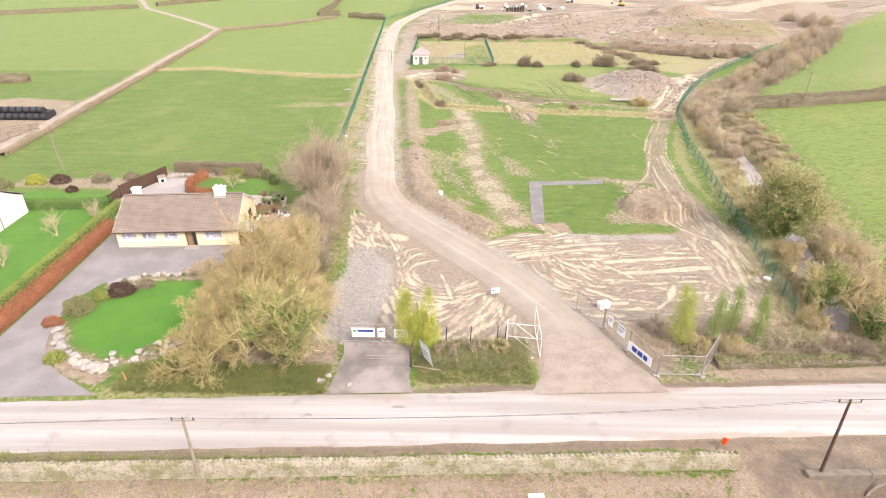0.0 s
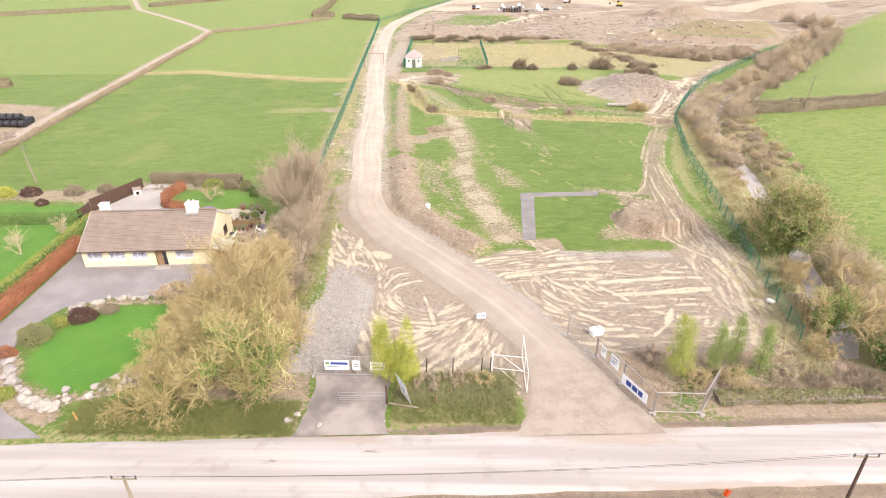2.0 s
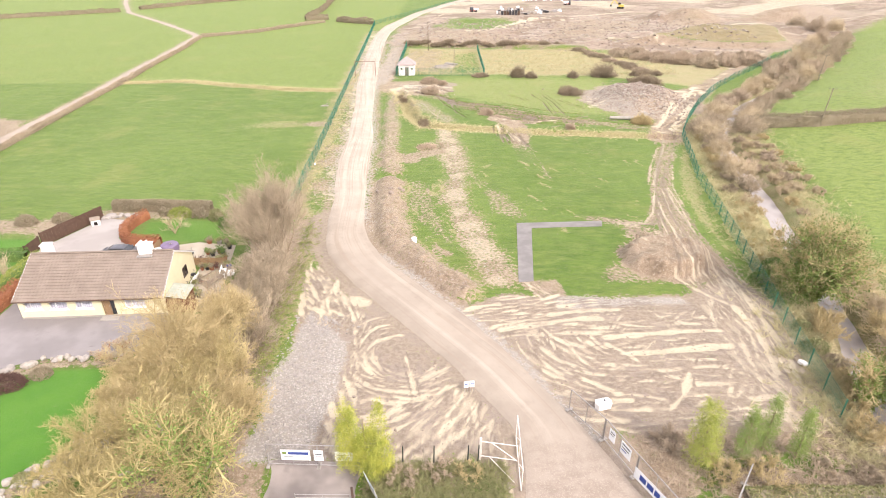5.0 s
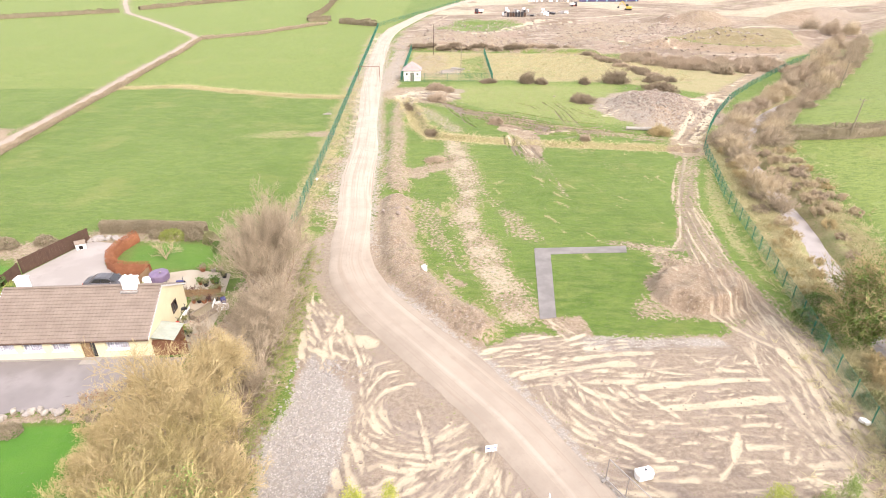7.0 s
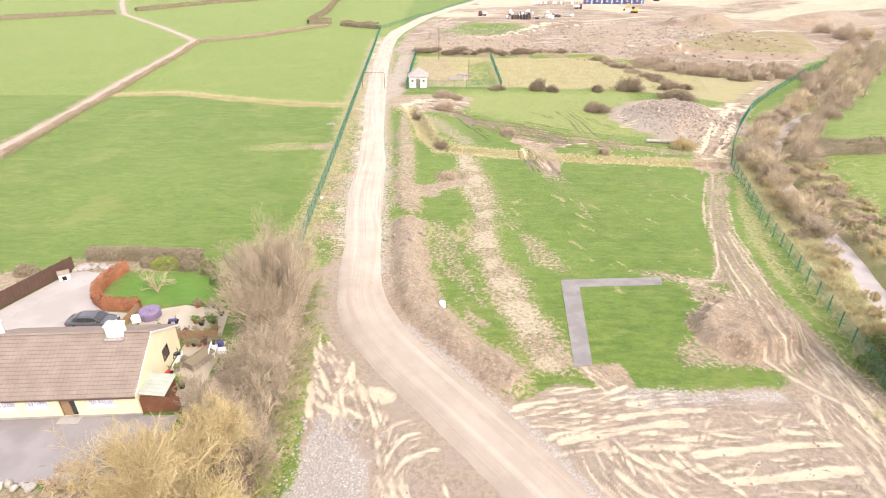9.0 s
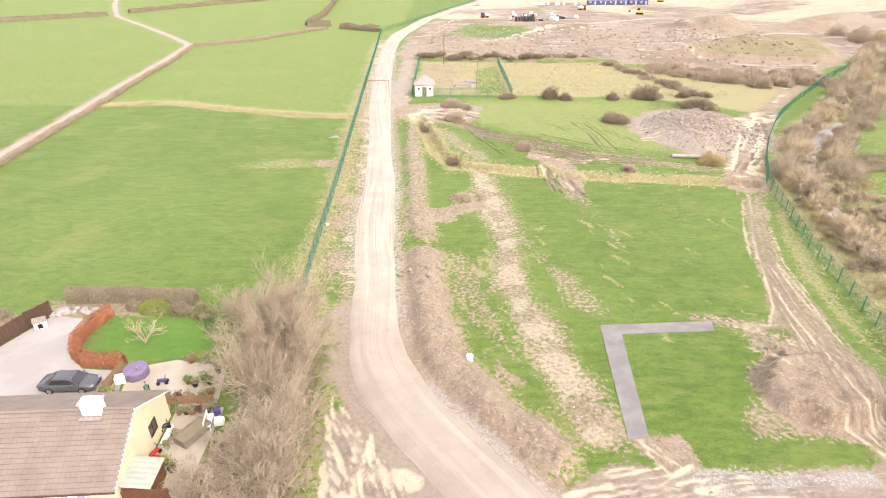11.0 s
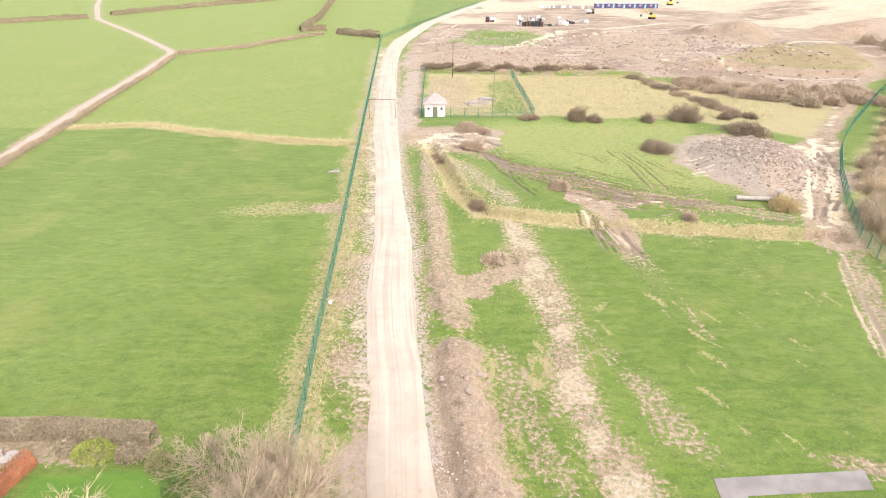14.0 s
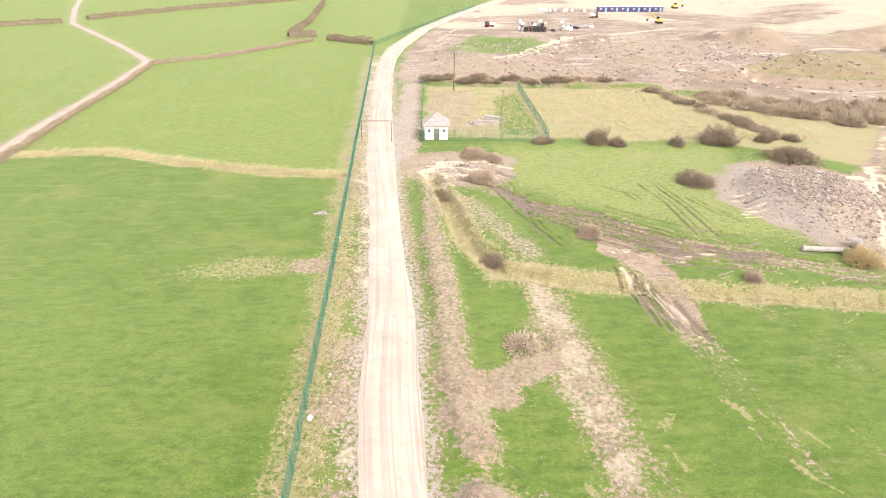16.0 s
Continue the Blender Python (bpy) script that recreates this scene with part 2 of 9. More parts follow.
def ground_material():
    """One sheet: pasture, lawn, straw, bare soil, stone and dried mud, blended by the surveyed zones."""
    n = Nodes("ground_cover")
    za = n.add("ShaderNodeVertexColor")
    za.layer_name = "zone_a"
    zb = n.add("ShaderNodeVertexColor")
    zb.layer_name = "zone_b"
    sa, sb = n.add("ShaderNodeSeparateColor"), n.add("ShaderNodeSeparateColor")
    n.put(sa.inputs[0], za.outputs[0])
    n.put(sb.inputs[0], zb.outputs[0])
    bare, cream, dry = sa.outputs
    chalk_and_haze, site = za.outputs[1], zb.outputs[1]
    stone, lawn, wet = sb.outputs
    big, mid = n.noise(0.035, 3), n.noise(0.33, 4, 0.62)
    fine, grain = n.noise(2.4, 4, 0.65), n.noise(11.0, 3, 0.7)
    sweep = n.noise(0.5, 4, 0.6, (0.35, 1.3, 1.0))
    # pasture
    grass = n.mix(n.step(mid, 0.34, 0.66), (0.068, 0.126, 0.012), (0.098, 0.163, 0.018))
    grass = n.mix(n.step(sweep, 0.46, 0.66, 0, 0.6), grass, (0.168, 0.203, 0.050))
    grass = n.mix(n.step(big, 0.42, 0.62, 0, 0.5), grass, (0.145, 0.210, 0.042))
    # paler grass; in the far pasture this also carries painted haze
    grass = n.mix(n.mathop("MULTIPLY", chalk_and_haze, 0.8), grass, (0.188, 0.242, 0.056))
    comb = n.noise(1.3, 5, 0.7, (0.55, 1.25, 1))
    grass = n.mix(n.step(comb, 0.46, 0.64, 0, 0.62), grass, (0.056, 0.100, 0.013))
    grass = n.mix(n.step(comb, 0.46, 0.34, 0, 0.5), grass, (0.172, 0.203, 0.050))
    grass = n.mix(n.step(grain, 0.46, 0.60, 0, 0.7), grass, (0.042, 0.078, 0.012))
    grass = n.mix(n.step(fine, 0.50, 0.66, 0, 0.5), grass, (0.056, 0.096, 0.014))
    grass = n.mix(n.step(n.noise(5.5, 4, 0.7), 0.55, 0.68, 0, 0.55), grass, (0.21, 0.225, 0.075))
    grass = n.mix(n.step(n.noise(0.09, 4, 0.6), 0.54, 0.68, 0, 0.35), grass, (0.19, 0.195, 0.06))
    lawn_c = n.mix(n.step(mid, 0.3, 0.7), (0.052, 0.160, 0.012), (0.070, 0.185, 0.016))
    lawn_c = n.mix(n.step(grain, 0.48, 0.75, 0, 0.35), lawn_c, (0.04, 0.12, 0.010))
    col = n.mix(lawn, grass, lawn_c)
    jag = n.mathop("MULTIPLY_ADD", fine, 2.0, -1.0)
    jag = n.mathop("ADD", jag, n.mathop("MULTIPLY_ADD", grain, 1.3, -0.65))

    def edge(mask, lo=0.38, hi=0.62, rag=1.0):
        return n.step(n.mathop("MULTIPLY_ADD", jag, rag, mask), lo, hi)

    straw = n.mix(n.step(fine, 0.35, 0.65), (0.30, 0.255, 0.14), (0.225, 0.20, 0.095))
    straw = n.mix(n.step(n.noise(0.22, 4, 0.65), 0.5, 0.64, 0, 0.75), straw, (0.185, 0.20, 0.075))
    straw = n.mix(n.step(n.noise(0.16, 4, 0.65, (1.2, 0.8, 1)), 0.55, 0.68, 0, 0.7), straw, (0.235, 0.175, 0.105))
    straw = n.mix(n.step(grain, 0.5, 0.65, 0, 0.6), straw, (0.34, 0.30, 0.175))
    straw = n.mix(n.step(n.noise(5.5, 4, 0.7), 0.52, 0.66, 0, 0.7), straw, (0.115, 0.10, 0.045))
    straw = n.mix(n.mathop("MULTIPLY", site, 0.9), straw, n.mix(n.step(mid, 0.4, 0.6), (0.165, 0.130, 0.068), (0.205, 0.162, 0.092)))
    col = n.mix(edge(dry), col, straw)
    soil = n.mix(n.step(mid, 0.36, 0.64), (0.225, 0.168, 0.116), (0.285, 0.222, 0.160))
    soil = n.mix(n.step(fine, 0.50, 0.64, 0, 0.8), soil, (0.34, 0.272, 0.198))
    soil = n.mix(n.step(n.noise(1.1, 5, 0.7), 0.54, 0.66, 0, 0.7), soil, (0.135, 0.095, 0.068))
    soil = n.mix(n.step(grain, 0.50, 0.62, 0, 0.7), soil, (0.105, 0.075, 0.056))
    soil = n.mix(n.step(n.noise(6.5, 3, 0.7), 0.58, 0.68, 0, 0.8), soil, (0.37, 0.32, 0.26))
    ashen = n.mix(n.step(fine, 0.4, 0.62), (0.28, 0.230, 0.178), (0.212, 0.170, 0.131))
    ashen = n.mix(n.step(mid, 0.48, 0.62, 0, 0.5), ashen, (0.24, 0.20, 0.175))
    ashen = n.mix(n.step(grain, 0.5, 0.64, 0, 0.5), ashen, (0.185, 0.148, 0.12))
    soil = n.mix(chalk_and_haze, soil, ashen)
    broad = n.mix(n.step(n.noise(0.05, 5, 0.65), 0.42, 0.58), (0.255, 0.195, 0.155), (0.17, 0.122, 0.092))
    broad = n.mix(n.step(n.noise(0.11, 5, 0.7, (0.6, 1.6, 1)), 0.52, 0.62, 0, 0.8), broad, (0.35, 0.295, 0.245))
    broad = n.mix(n.step(n.noise(0.4, 5, 0.7), 0.5, 0.66, 0, 0.7), broad, (0.15, 0.105, 0.08))
    broad = n.mix(n.step(n.noise(0.07, 4, 0.6, (1, 1.4, 1)), 0.58, 0.66, 0, 0.5), broad, (0.17, 0.165, 0.075))
    soil = n.mix(site, soil, broad)
    col = n.mix(edge(bare), col, soil)
    vor = n.add("ShaderNodeTexVoronoi", Vector=n.pos, Scale=6.5)
    chips = n.mix(n.step(vor.outputs["Distance"], 0.1, 0.7), (0.44, 0.41, 0.375), (0.25, 0.228, 0.205))
    chips = n.mix(n.step(fine, 0.42, 0.62, 0, 0.75), chips, (0.27, 0.24, 0.205))
    col = n.mix(edge(stone), col, chips)
    pale = n.mix(n.step(mid, 0.35, 0.7), (0.46, 0.40, 0.295), (0.385, 0.328, 0.242))
    pale = n.mix(n.step(n.noise(3.2, 5, 0.7), 0.54, 0.68, 0, 0.6), pale, (0.26, 0.205, 0.15))
    pale = n.mix(n.step(grain, 0.52, 0.7, 0, 0.35), pale, (0.30, 0.245, 0.175))
    col = n.mix(edge(cream, 0.14, 0.80, 0.32), col, pale)
    mud = n.mix(n.step(fine, 0.35, 0.65), (0.115, 0.084, 0.062), (0.165, 0.125, 0.094))
    mud = n.mix(chalk_and_haze, mud, (0.165, 0.128, 0.102))
    col = n.mix(edge(wet, 0.2, 0.85, 0.4), col, mud)
    n.bump(n.mathop("ADD", n.mathop("MULTIPLY", fine, 0.8), n.mathop("MULTIPLY", grain, 0.6)), 0.7, 0.18)
    n.bsdf.inputs["Sheen Weight"].default_value = 0.10
    n.bsdf.inputs["Sheen Roughness"].default_value = 0.45
    n.bsdf.inputs["Sheen Tint"].default_value = (0.75, 0.85, 0.55, 1)
    return n.done(col, n.step(wet, 0.3, 0.9, 0.95, 0.6))


MAT["ground"] = ground_material()


def dirt_road_material():
    n = Nodes("haul_road_dirt")
    uv = n.add("ShaderNodeUVMap").outputs[0]
    streak = n.noise(1.0, 4, 0.6, (1.5, 0.035, 1), uv)
    rut = n.noise(1.0, 3, 0.6, (0.8, 0.012, 1), uv)
    mid, grain = n.noise(0.25, 4), n.noise(9, 3, 0.7)
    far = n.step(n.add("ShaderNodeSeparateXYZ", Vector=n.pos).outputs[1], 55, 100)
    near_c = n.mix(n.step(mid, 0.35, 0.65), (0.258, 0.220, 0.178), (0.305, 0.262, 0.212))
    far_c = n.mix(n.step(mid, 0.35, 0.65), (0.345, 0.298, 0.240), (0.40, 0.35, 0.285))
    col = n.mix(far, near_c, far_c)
    thin = n.noise(1.0, 3, 0.6, (5.0, 0.02, 1), uv)
    col = n.mix(n.step(streak, 0.52, 0.66, 0, 0.7), col, (0.265, 0.212, 0.165))
    col = n.mix(n.step(thin, 0.54, 0.66, 0, 0.7), col, (0.245, 0.198, 0.155))
    col = n.mix(n.step(rut, 0.5, 0.64, 0, 0.45), col, (0.44, 0.388, 0.318))
    col = n.mix(n.step(grain, 0.55, 0.75, 0, 0.5), col, (0.20, 0.155, 0.125))
    across = n.add("ShaderNodeSeparateXYZ", Vector=uv).outputs[0]
    mid_line = n.mathop("ABSOLUTE", n.mathop("SUBTRACT", n.mathop("ADD", across, n.mathop("MULTIPLY", n.noise(0.15, 3), 2.4)), 3.9))
    col = n.mix(n.step(mid_line, 0.2, 1.7, 0.22, 0.0), col, (0.40, 0.35, 0.29))
    col = n.mix(n.step(n.noise(0.9, 5, 0.7), 0.52, 0.68, 0, 0.25), col, (0.21, 0.17, 0.14))
    mouth = n.step(n.add("ShaderNodeSeparateXYZ", Vector=n.pos).outputs[1], 36, 45)
    loose = n.mix(n.step(n.noise(0.6, 5, 0.7), 0.38, 0.64), (0.30, 0.252, 0.205), (0.235, 0.192, 0.155))
    loose = n.mix(n.step(grain, 0.52, 0.66, 0, 0.6), loose, (0.36, 0.315, 0.265))
    col = n.mix(mouth, loose, col)
    n.bump(n.mathop("ADD", streak, grain), 0.5, 0.05)
    return n.done(col, 0.92)


MAT["haul_road"] = dirt_road_material()
MAT["lane_dirt"] = plain("lane_dirt", (0.30, 0.252, 0.205), (0.36, 0.31, 0.255), 0.4, 0.95, 0, 0.3, 3)


def tarmac_material(name, base, light, dark, along=(0.03, 0.9, 1), spills=()):
    """Worn tarmac or concrete; spills: places (x, y, half length, half width) where mud was carried onto it."""
    n = Nodes(name)
    lanes = n.noise(1.0, 3, 0.55, along)
    mid, grain = n.noise(0.5, 4), n.noise(20, 2, 0.7)
    blot = n.noise(0.8, 4, 0.7, (0.3, 1.3, 1))
    col = n.mix(n.step(lanes, 0.36, 0.66), base, light)
    col = n.mix(n.step(mid, 0.55, 0.75, 0, 0.4), col, dark)
    col = n.mix(n.step(blot, 0.66, 0.74, 0, 0.85), col, dark)
    col = n.mix(n.step(grain, 0.5, 0.8, 0, 0.3), col, dark)
    if spills:
        at = n.add("ShaderNodeSeparateXYZ", Vector=n.pos).outputs
        rag = n.mathop("MULTIPLY_ADD", n.noise(0.7, 5, 0.7, (0.5, 1.4, 1)), 1.6, -0.8)
        for x, y, long, wide in spills:
            u = n.mathop("DIVIDE", n.mathop("SUBTRACT", at[0], x), long)
            v = n.mathop("DIVIDE", n.mathop("SUBTRACT", at[1], y), wide)
            far = n.mathop("ADD", n.mathop("SQRT", n.mathop("ADD", n.mathop("MULTIPLY", u, u), n.mathop("MULTIPLY", v, v))), rag)
            col = n.mix(n.step(far, 1.1, 0.6, 0, 0.8), col, (0.30, 0.25, 0.205))
    n.bump(grain, 0.3, 0.02)
    return n.done(col, 0.85)


MAT["tarmac"] = tarmac_material("road_tarmac", (0.295, 0.268, 0.248), (0.385, 0.362, 0.342), (0.20, 0.175, 0.158), spills=((12.4, 32.4, 8.5, 1.7), (-5.2, 31.9, 4.5, 1.1), (24, 27.3, 12, 0.9)))
MAT["drive_tarmac"] = tarmac_material("drive_tarmac", (0.195, 0.178, 0.175), (0.24, 0.222, 0.218), (0.145, 0.13, 0.126), (0.3, 0.3, 1))
MAT["drive_concrete"] = tarmac_material("yard_concrete", (0.29, 0.265, 0.245), (0.34, 0.315, 0.295), (0.23, 0.205, 0.19), (0.2, 0.25, 1))
MAT["patio"] = tarmac_material("patio_flags", (0.33, 0.29, 0.225), (0.38, 0.34, 0.27), (0.25, 0.21, 0.16), (0.3, 0.3, 1))
MAT["apron_tarmac"] = tarmac_material("apron_tarmac", (0.155, 0.135, 0.125), (0.29, 0.255, 0.23), (0.115, 0.098, 0.09), (0.3, 0.3, 1))
MAT["stone_dark"] = plain("stone_dark", (0.15, 0.125, 0.10), (0.20, 0.17, 0.13), 2.0, 0.95, 0, 0.6, 10)
MAT["stone_path"] = tarmac_material("grey_stone_path", (0.165, 0.155, 0.148), (0.21, 0.20, 0.19), (0.12, 0.112, 0.105), (0.6, 0.6, 1))


def roughcast_material():
    n = Nodes("lichen_wall")
    fine, grain = n.noise(1.5, 4, 0.7), n.noise(7, 3, 0.75)
    col = n.mix(n.step(fine, 0.35, 0.65), (0.35, 0.32, 0.25), (0.25, 0.225, 0.155))
    col = n.mix(n.step(n.noise(0.7, 4, 0.7), 0.5, 0.62, 0, 0.7), col, (0.16, 0.155, 0.06))
    col = n.mix(n.step(grain, 0.52, 0.66, 0, 0.85), col, (0.14, 0.11, 0.07))
    n.bump(grain, 0.9, 0.08)
    return n.done(col, 0.95)


MAT["roughcast"] = roughcast_material()

# ---- mesh helpers ----


def smooth(v, lo, hi):
    q = np.clip((v - lo) / (hi - lo), 0, 1)
    return q * q * (3 - 2 * q)


def lattice(ix, iy, seed):
    h = (ix.astype(np.int64) * 374761393 + iy.astype(np.int64) * 668265263 + seed * 974634533) & 0xFFFFFFFF
    h = ((h ^ (h >> 13)) * 1274126177) & 0xFFFFFFFF
    return ((h ^ (h >> 16)) & 0xFFFF) / 65535.0


def grain2(x, y, size, seed=0, octaves=3):
    """Smooth value noise from 0 to 1 over the plan, with features of that size in metres."""
    total, weight, amp = 0.0, 0.0, 1.0
    for o in range(octaves):
        u, v = x / size * 2 ** o, y / size * 2 ** o
        iu, iv = np.floor(u), np.floor(v)
        fu, fv = u - iu, v - iv
        fu, fv = fu * fu * (3 - 2 * fu), fv * fv * (3 - 2 * fv)
        s = seed * 31 + o
        a = lattice(iu, iv, s) * (1 - fu) + lattice(iu + 1, iv, s) * fu
        b = lattice(iu, iv + 1, s) * (1 - fu) + lattice(iu + 1, iv + 1, s) * fu
        total, weight, amp = total + amp * (a * (1 - fv) + b * fv), weight + amp, amp * 0.5
    return total / weight


def line_distance(points, x, y):
    """Distance from plan places to a polyline, and how far along it they are."""
    best = np.full(np.shape(x), 1e9)
    along = np.zeros(np.shape(x))
    run = 0.0
    for (ax, ay), (bx, by) in zip(points, points[1:]):
        dx, dy = bx - ax, by - ay
        ll = math.hypot(dx, dy)
        s = np.clip(((x - ax) * dx + (y - ay) * dy) / (ll * ll), 0, 1)
        d = np.hypot(x - ax - s * dx, y - ay - s * dy)
        nearer = d < best
        along = np.where(nearer, run + s * ll, along)
        best = np.minimum(best, d)
        run += ll
    return best, along


def inside_distance(points, x, y):
    """Signed distance to a closed outline on the plan, positive inside."""
    ring = list(points) + [points[0]]
    d, _ = line_distance(ring, x, y)
    odd = np.zeros(np.shape(x), bool)
    for (ax, ay), (bx, by) in zip(ring, ring[1:]):
        if ay != by:
            odd ^= ((ay > y) != (by > y)) & (x < (bx - ax) * (y - ay) / (by - ay) + ax)
    return np.where(odd, d, -d)


def mesh_from(name, verts, faces, material, smooth_shade=False):
    me = bpy.data.meshes.new(name)
    verts = np.asarray(verts, float)
    faces = np.asarray(faces, int)
    me.vertices.add(len(verts))
    me.vertices.foreach_set("co", verts.ravel())
    k = faces.shape[1]
    me.loops.add(faces.size)
    me.loops.foreach_set("vertex_index", faces.ravel())
    me.polygons.add(len(faces))
    me.polygons.foreach_set("loop_start", np.arange(0, faces.size, k))
    me.polygons.foreach_set("use_smooth", np.full(len(faces), smooth_shade))
    me.materials.append(material)
    me.update(calc_edges=True)
    return me


def attach(ob, parent):
    if parent is not None:
        ob.parent = parent
    return ob


def part(name, bm, material, parent=None, label=""):
    """Links a bmesh as one mesh object under a thing or a part."""
    me = bpy.data.meshes.new(name)
    bmesh.ops.recalc_face_normals(bm, faces=bm.faces)
    bm.to_mesh(me)
    bm.free()
    me.materials.append(material)
    ob = attach(new(name, me), parent)
    return tagged(ob, label) if label else ob


def thing(name, m, label, category, group="", kind=""):
    """An Empty at a thing's base, which parents its parts."""
    ob = new(name)
    ob.empty_display_size = 0.2
    ob.matrix_world = m
    return tagged(ob, label, category, group, kind)


def box(bm, x0, x1, y0, y1, z0, z1, bevel=0.0, m=None):
    vs = [bm.verts.new((x, y, z)) for x in (x0, x1) for y in (y0, y1) for z in (z0, z1)]
    fs = [bm.faces.new([vs[i] for i in q]) for q in ((0, 1, 3, 2), (4, 6, 7, 5), (0, 4, 5, 1), (2, 3, 7, 6), (0, 2, 6, 4), (1, 5, 7, 3))]
    if bevel:
        out = bmesh.ops.bevel(bm, geom=list({e for f in fs for e in f.edges}), offset=bevel, segments=1, affect="EDGES")
        vs = list({v for f in out["faces"] for v in f.verts} | {v for v in vs if v.is_valid})
    if m is not None:
        bmesh.ops.transform(bm, matrix=m, verts=vs)
    return vs


def boxes(*rows, bevel=0.0):
    bm = bmesh.new()
    for r in rows:
        box(bm, *r, bevel=bevel)
    return bm


def rod(bm, a, b, r0, r1=None, sides=6):
    """A tapered bar between two places."""
    a, b = Vector(a), Vector(b)
    d = b - a
    q = d.to_track_quat("Z", "Y").to_matrix().to_4x4()
    out = bmesh.ops.create_cone(bm, cap_ends=True, segments=sides, radius1=r0, radius2=r0 if r1 is None else r1, depth=d.length)
    bmesh.ops.transform(bm, matrix=Matrix.Translation((a + b) / 2) @ q, verts=out["verts"])


def rods(*rows, sides=6):
    bm = bmesh.new()
    for a, b, r in rows:
        rod(bm, a, b, r, sides=sides)
    return bm


def rock(bm, at, size, seed=0, flat=0.7, sub=2):
    """A weathered boulder, sunk a little into what it lies on."""
    rng = random.Random(seed)
    out = bmesh.ops.create_icosphere(bm, subdivisions=sub, radius=1.0)
    off = Vector((rng.uniform(0, 90), rng.uniform(0, 90), rng.uniform(0, 90)))
    sx, sy = size * rng.uniform(0.8, 1.25), size * rng.uniform(0.7, 1.1)
    turn = rng.uniform(0, 6.28)
    for v in out["verts"]:
        k = 1 + 0.5 * noise.noise(v.co * 0.9 + off) + 0.15 * noise.noise(v.co * 2.7 + off)
        p = Vector((v.co.x * sx * k, v.co.y * sy * k, max(v.co.z, -0.5) * size * flat * k))
        p.rotate(Euler((0, 0, turn)))
        v.co = p + Vector(at)


# ---- the lie of the land ----
RIVER = [(36, 38), (37.2, 43.6), (39.4, 50), (41.6, 58), (44.4, 70), (47.5, 82), (50.2, 97), (53.4, 113), (57.8, 121), (66.8, 135), (80, 149), (112, 188), (150, 240)]
BERM = [(-5.2, 89), (-4.8, 79), (-2.6, 70), (0.6, 64.5), (4.6, 60.2)]
BERM_FAR = [(-8.5, 144), (-8.0, 128), (-7.0, 116), (-6.2, 102), (-4.8, 94)]
DITCH = [(-8.6, 150), (-5.8, 137), (-3.6, 126), (-0.6, 119.5), (6, 117.6), (22, 115), (44, 112.5)]
ROADSIDE_DITCH = [(-13.2, 36), (-13.6, 48), (-14.2, 60), (-14.8, 76)]
SPOIL = [(68, 222), (80, 219), (90, 213), (113, 210), (123, 217), (132, 243), (128, 250), (108, 247), (86, 235)]
LANE = [(-73.6, 78), (-74.6, 90), (-75.6, 101), (-77.6, 120), (-79.6, 143), (-81.6, 157), (-84.6, 179.5), (-87.6, 208), (-92.6, 242), (-103, 256), (-121, 279), (-162, 328), (-190, 380), (-218, 438), (-300, 600)]
HAUL_L = [(6.4, 31.6), (8.6, 35.0), (9.0, 40.6), (4.6, 47.6), (-0.6, 54.2), (-5.6, 60.6), (-9.0, 65.2), (-11.0, 70.5), (-11.6, 76), (-12.2, 84), (-13.4, 92), (-14.2, 99.8), (-14.7, 112), (-15.6, 123), (-17.3, 140), (-19.4, 157), (-21.8, 186), (-24.2, 230), (-24.6, 252), (-23.6, 270), (-14, 322), (2, 377), (29, 453), (70, 560)]
HAUL_R = [(18.4, 32.0), (15.9, 35.7), (13.9, 40.6), (8.8, 50.0), (4.4, 56.9), (-0.8, 62.8), (-4.1, 67.2), (-6.6, 73.4), (-7.2, 77.5), (-8.0, 85), (-8.6, 91.6), (-9.2, 99.7), (-10, 111.7), (-11.6, 123.3), (-13.2, 140), (-14.5, 157), (-16.9, 186), (-19.1, 228), (-19.2, 250), (-17.8, 268), (-8.8, 320), (8, 376), (36, 450), (78, 556)]


def road_far(x):
    return 32.0 + 0.0405 * x


def road_near(x):
    return 26.55 + 0.038 * x


def river_x(y):
    ys = np.array([p[1] for p in RIVER])
    xs = np.array([p[0] for p in RIVER])
    return np.interp(y, ys, xs)


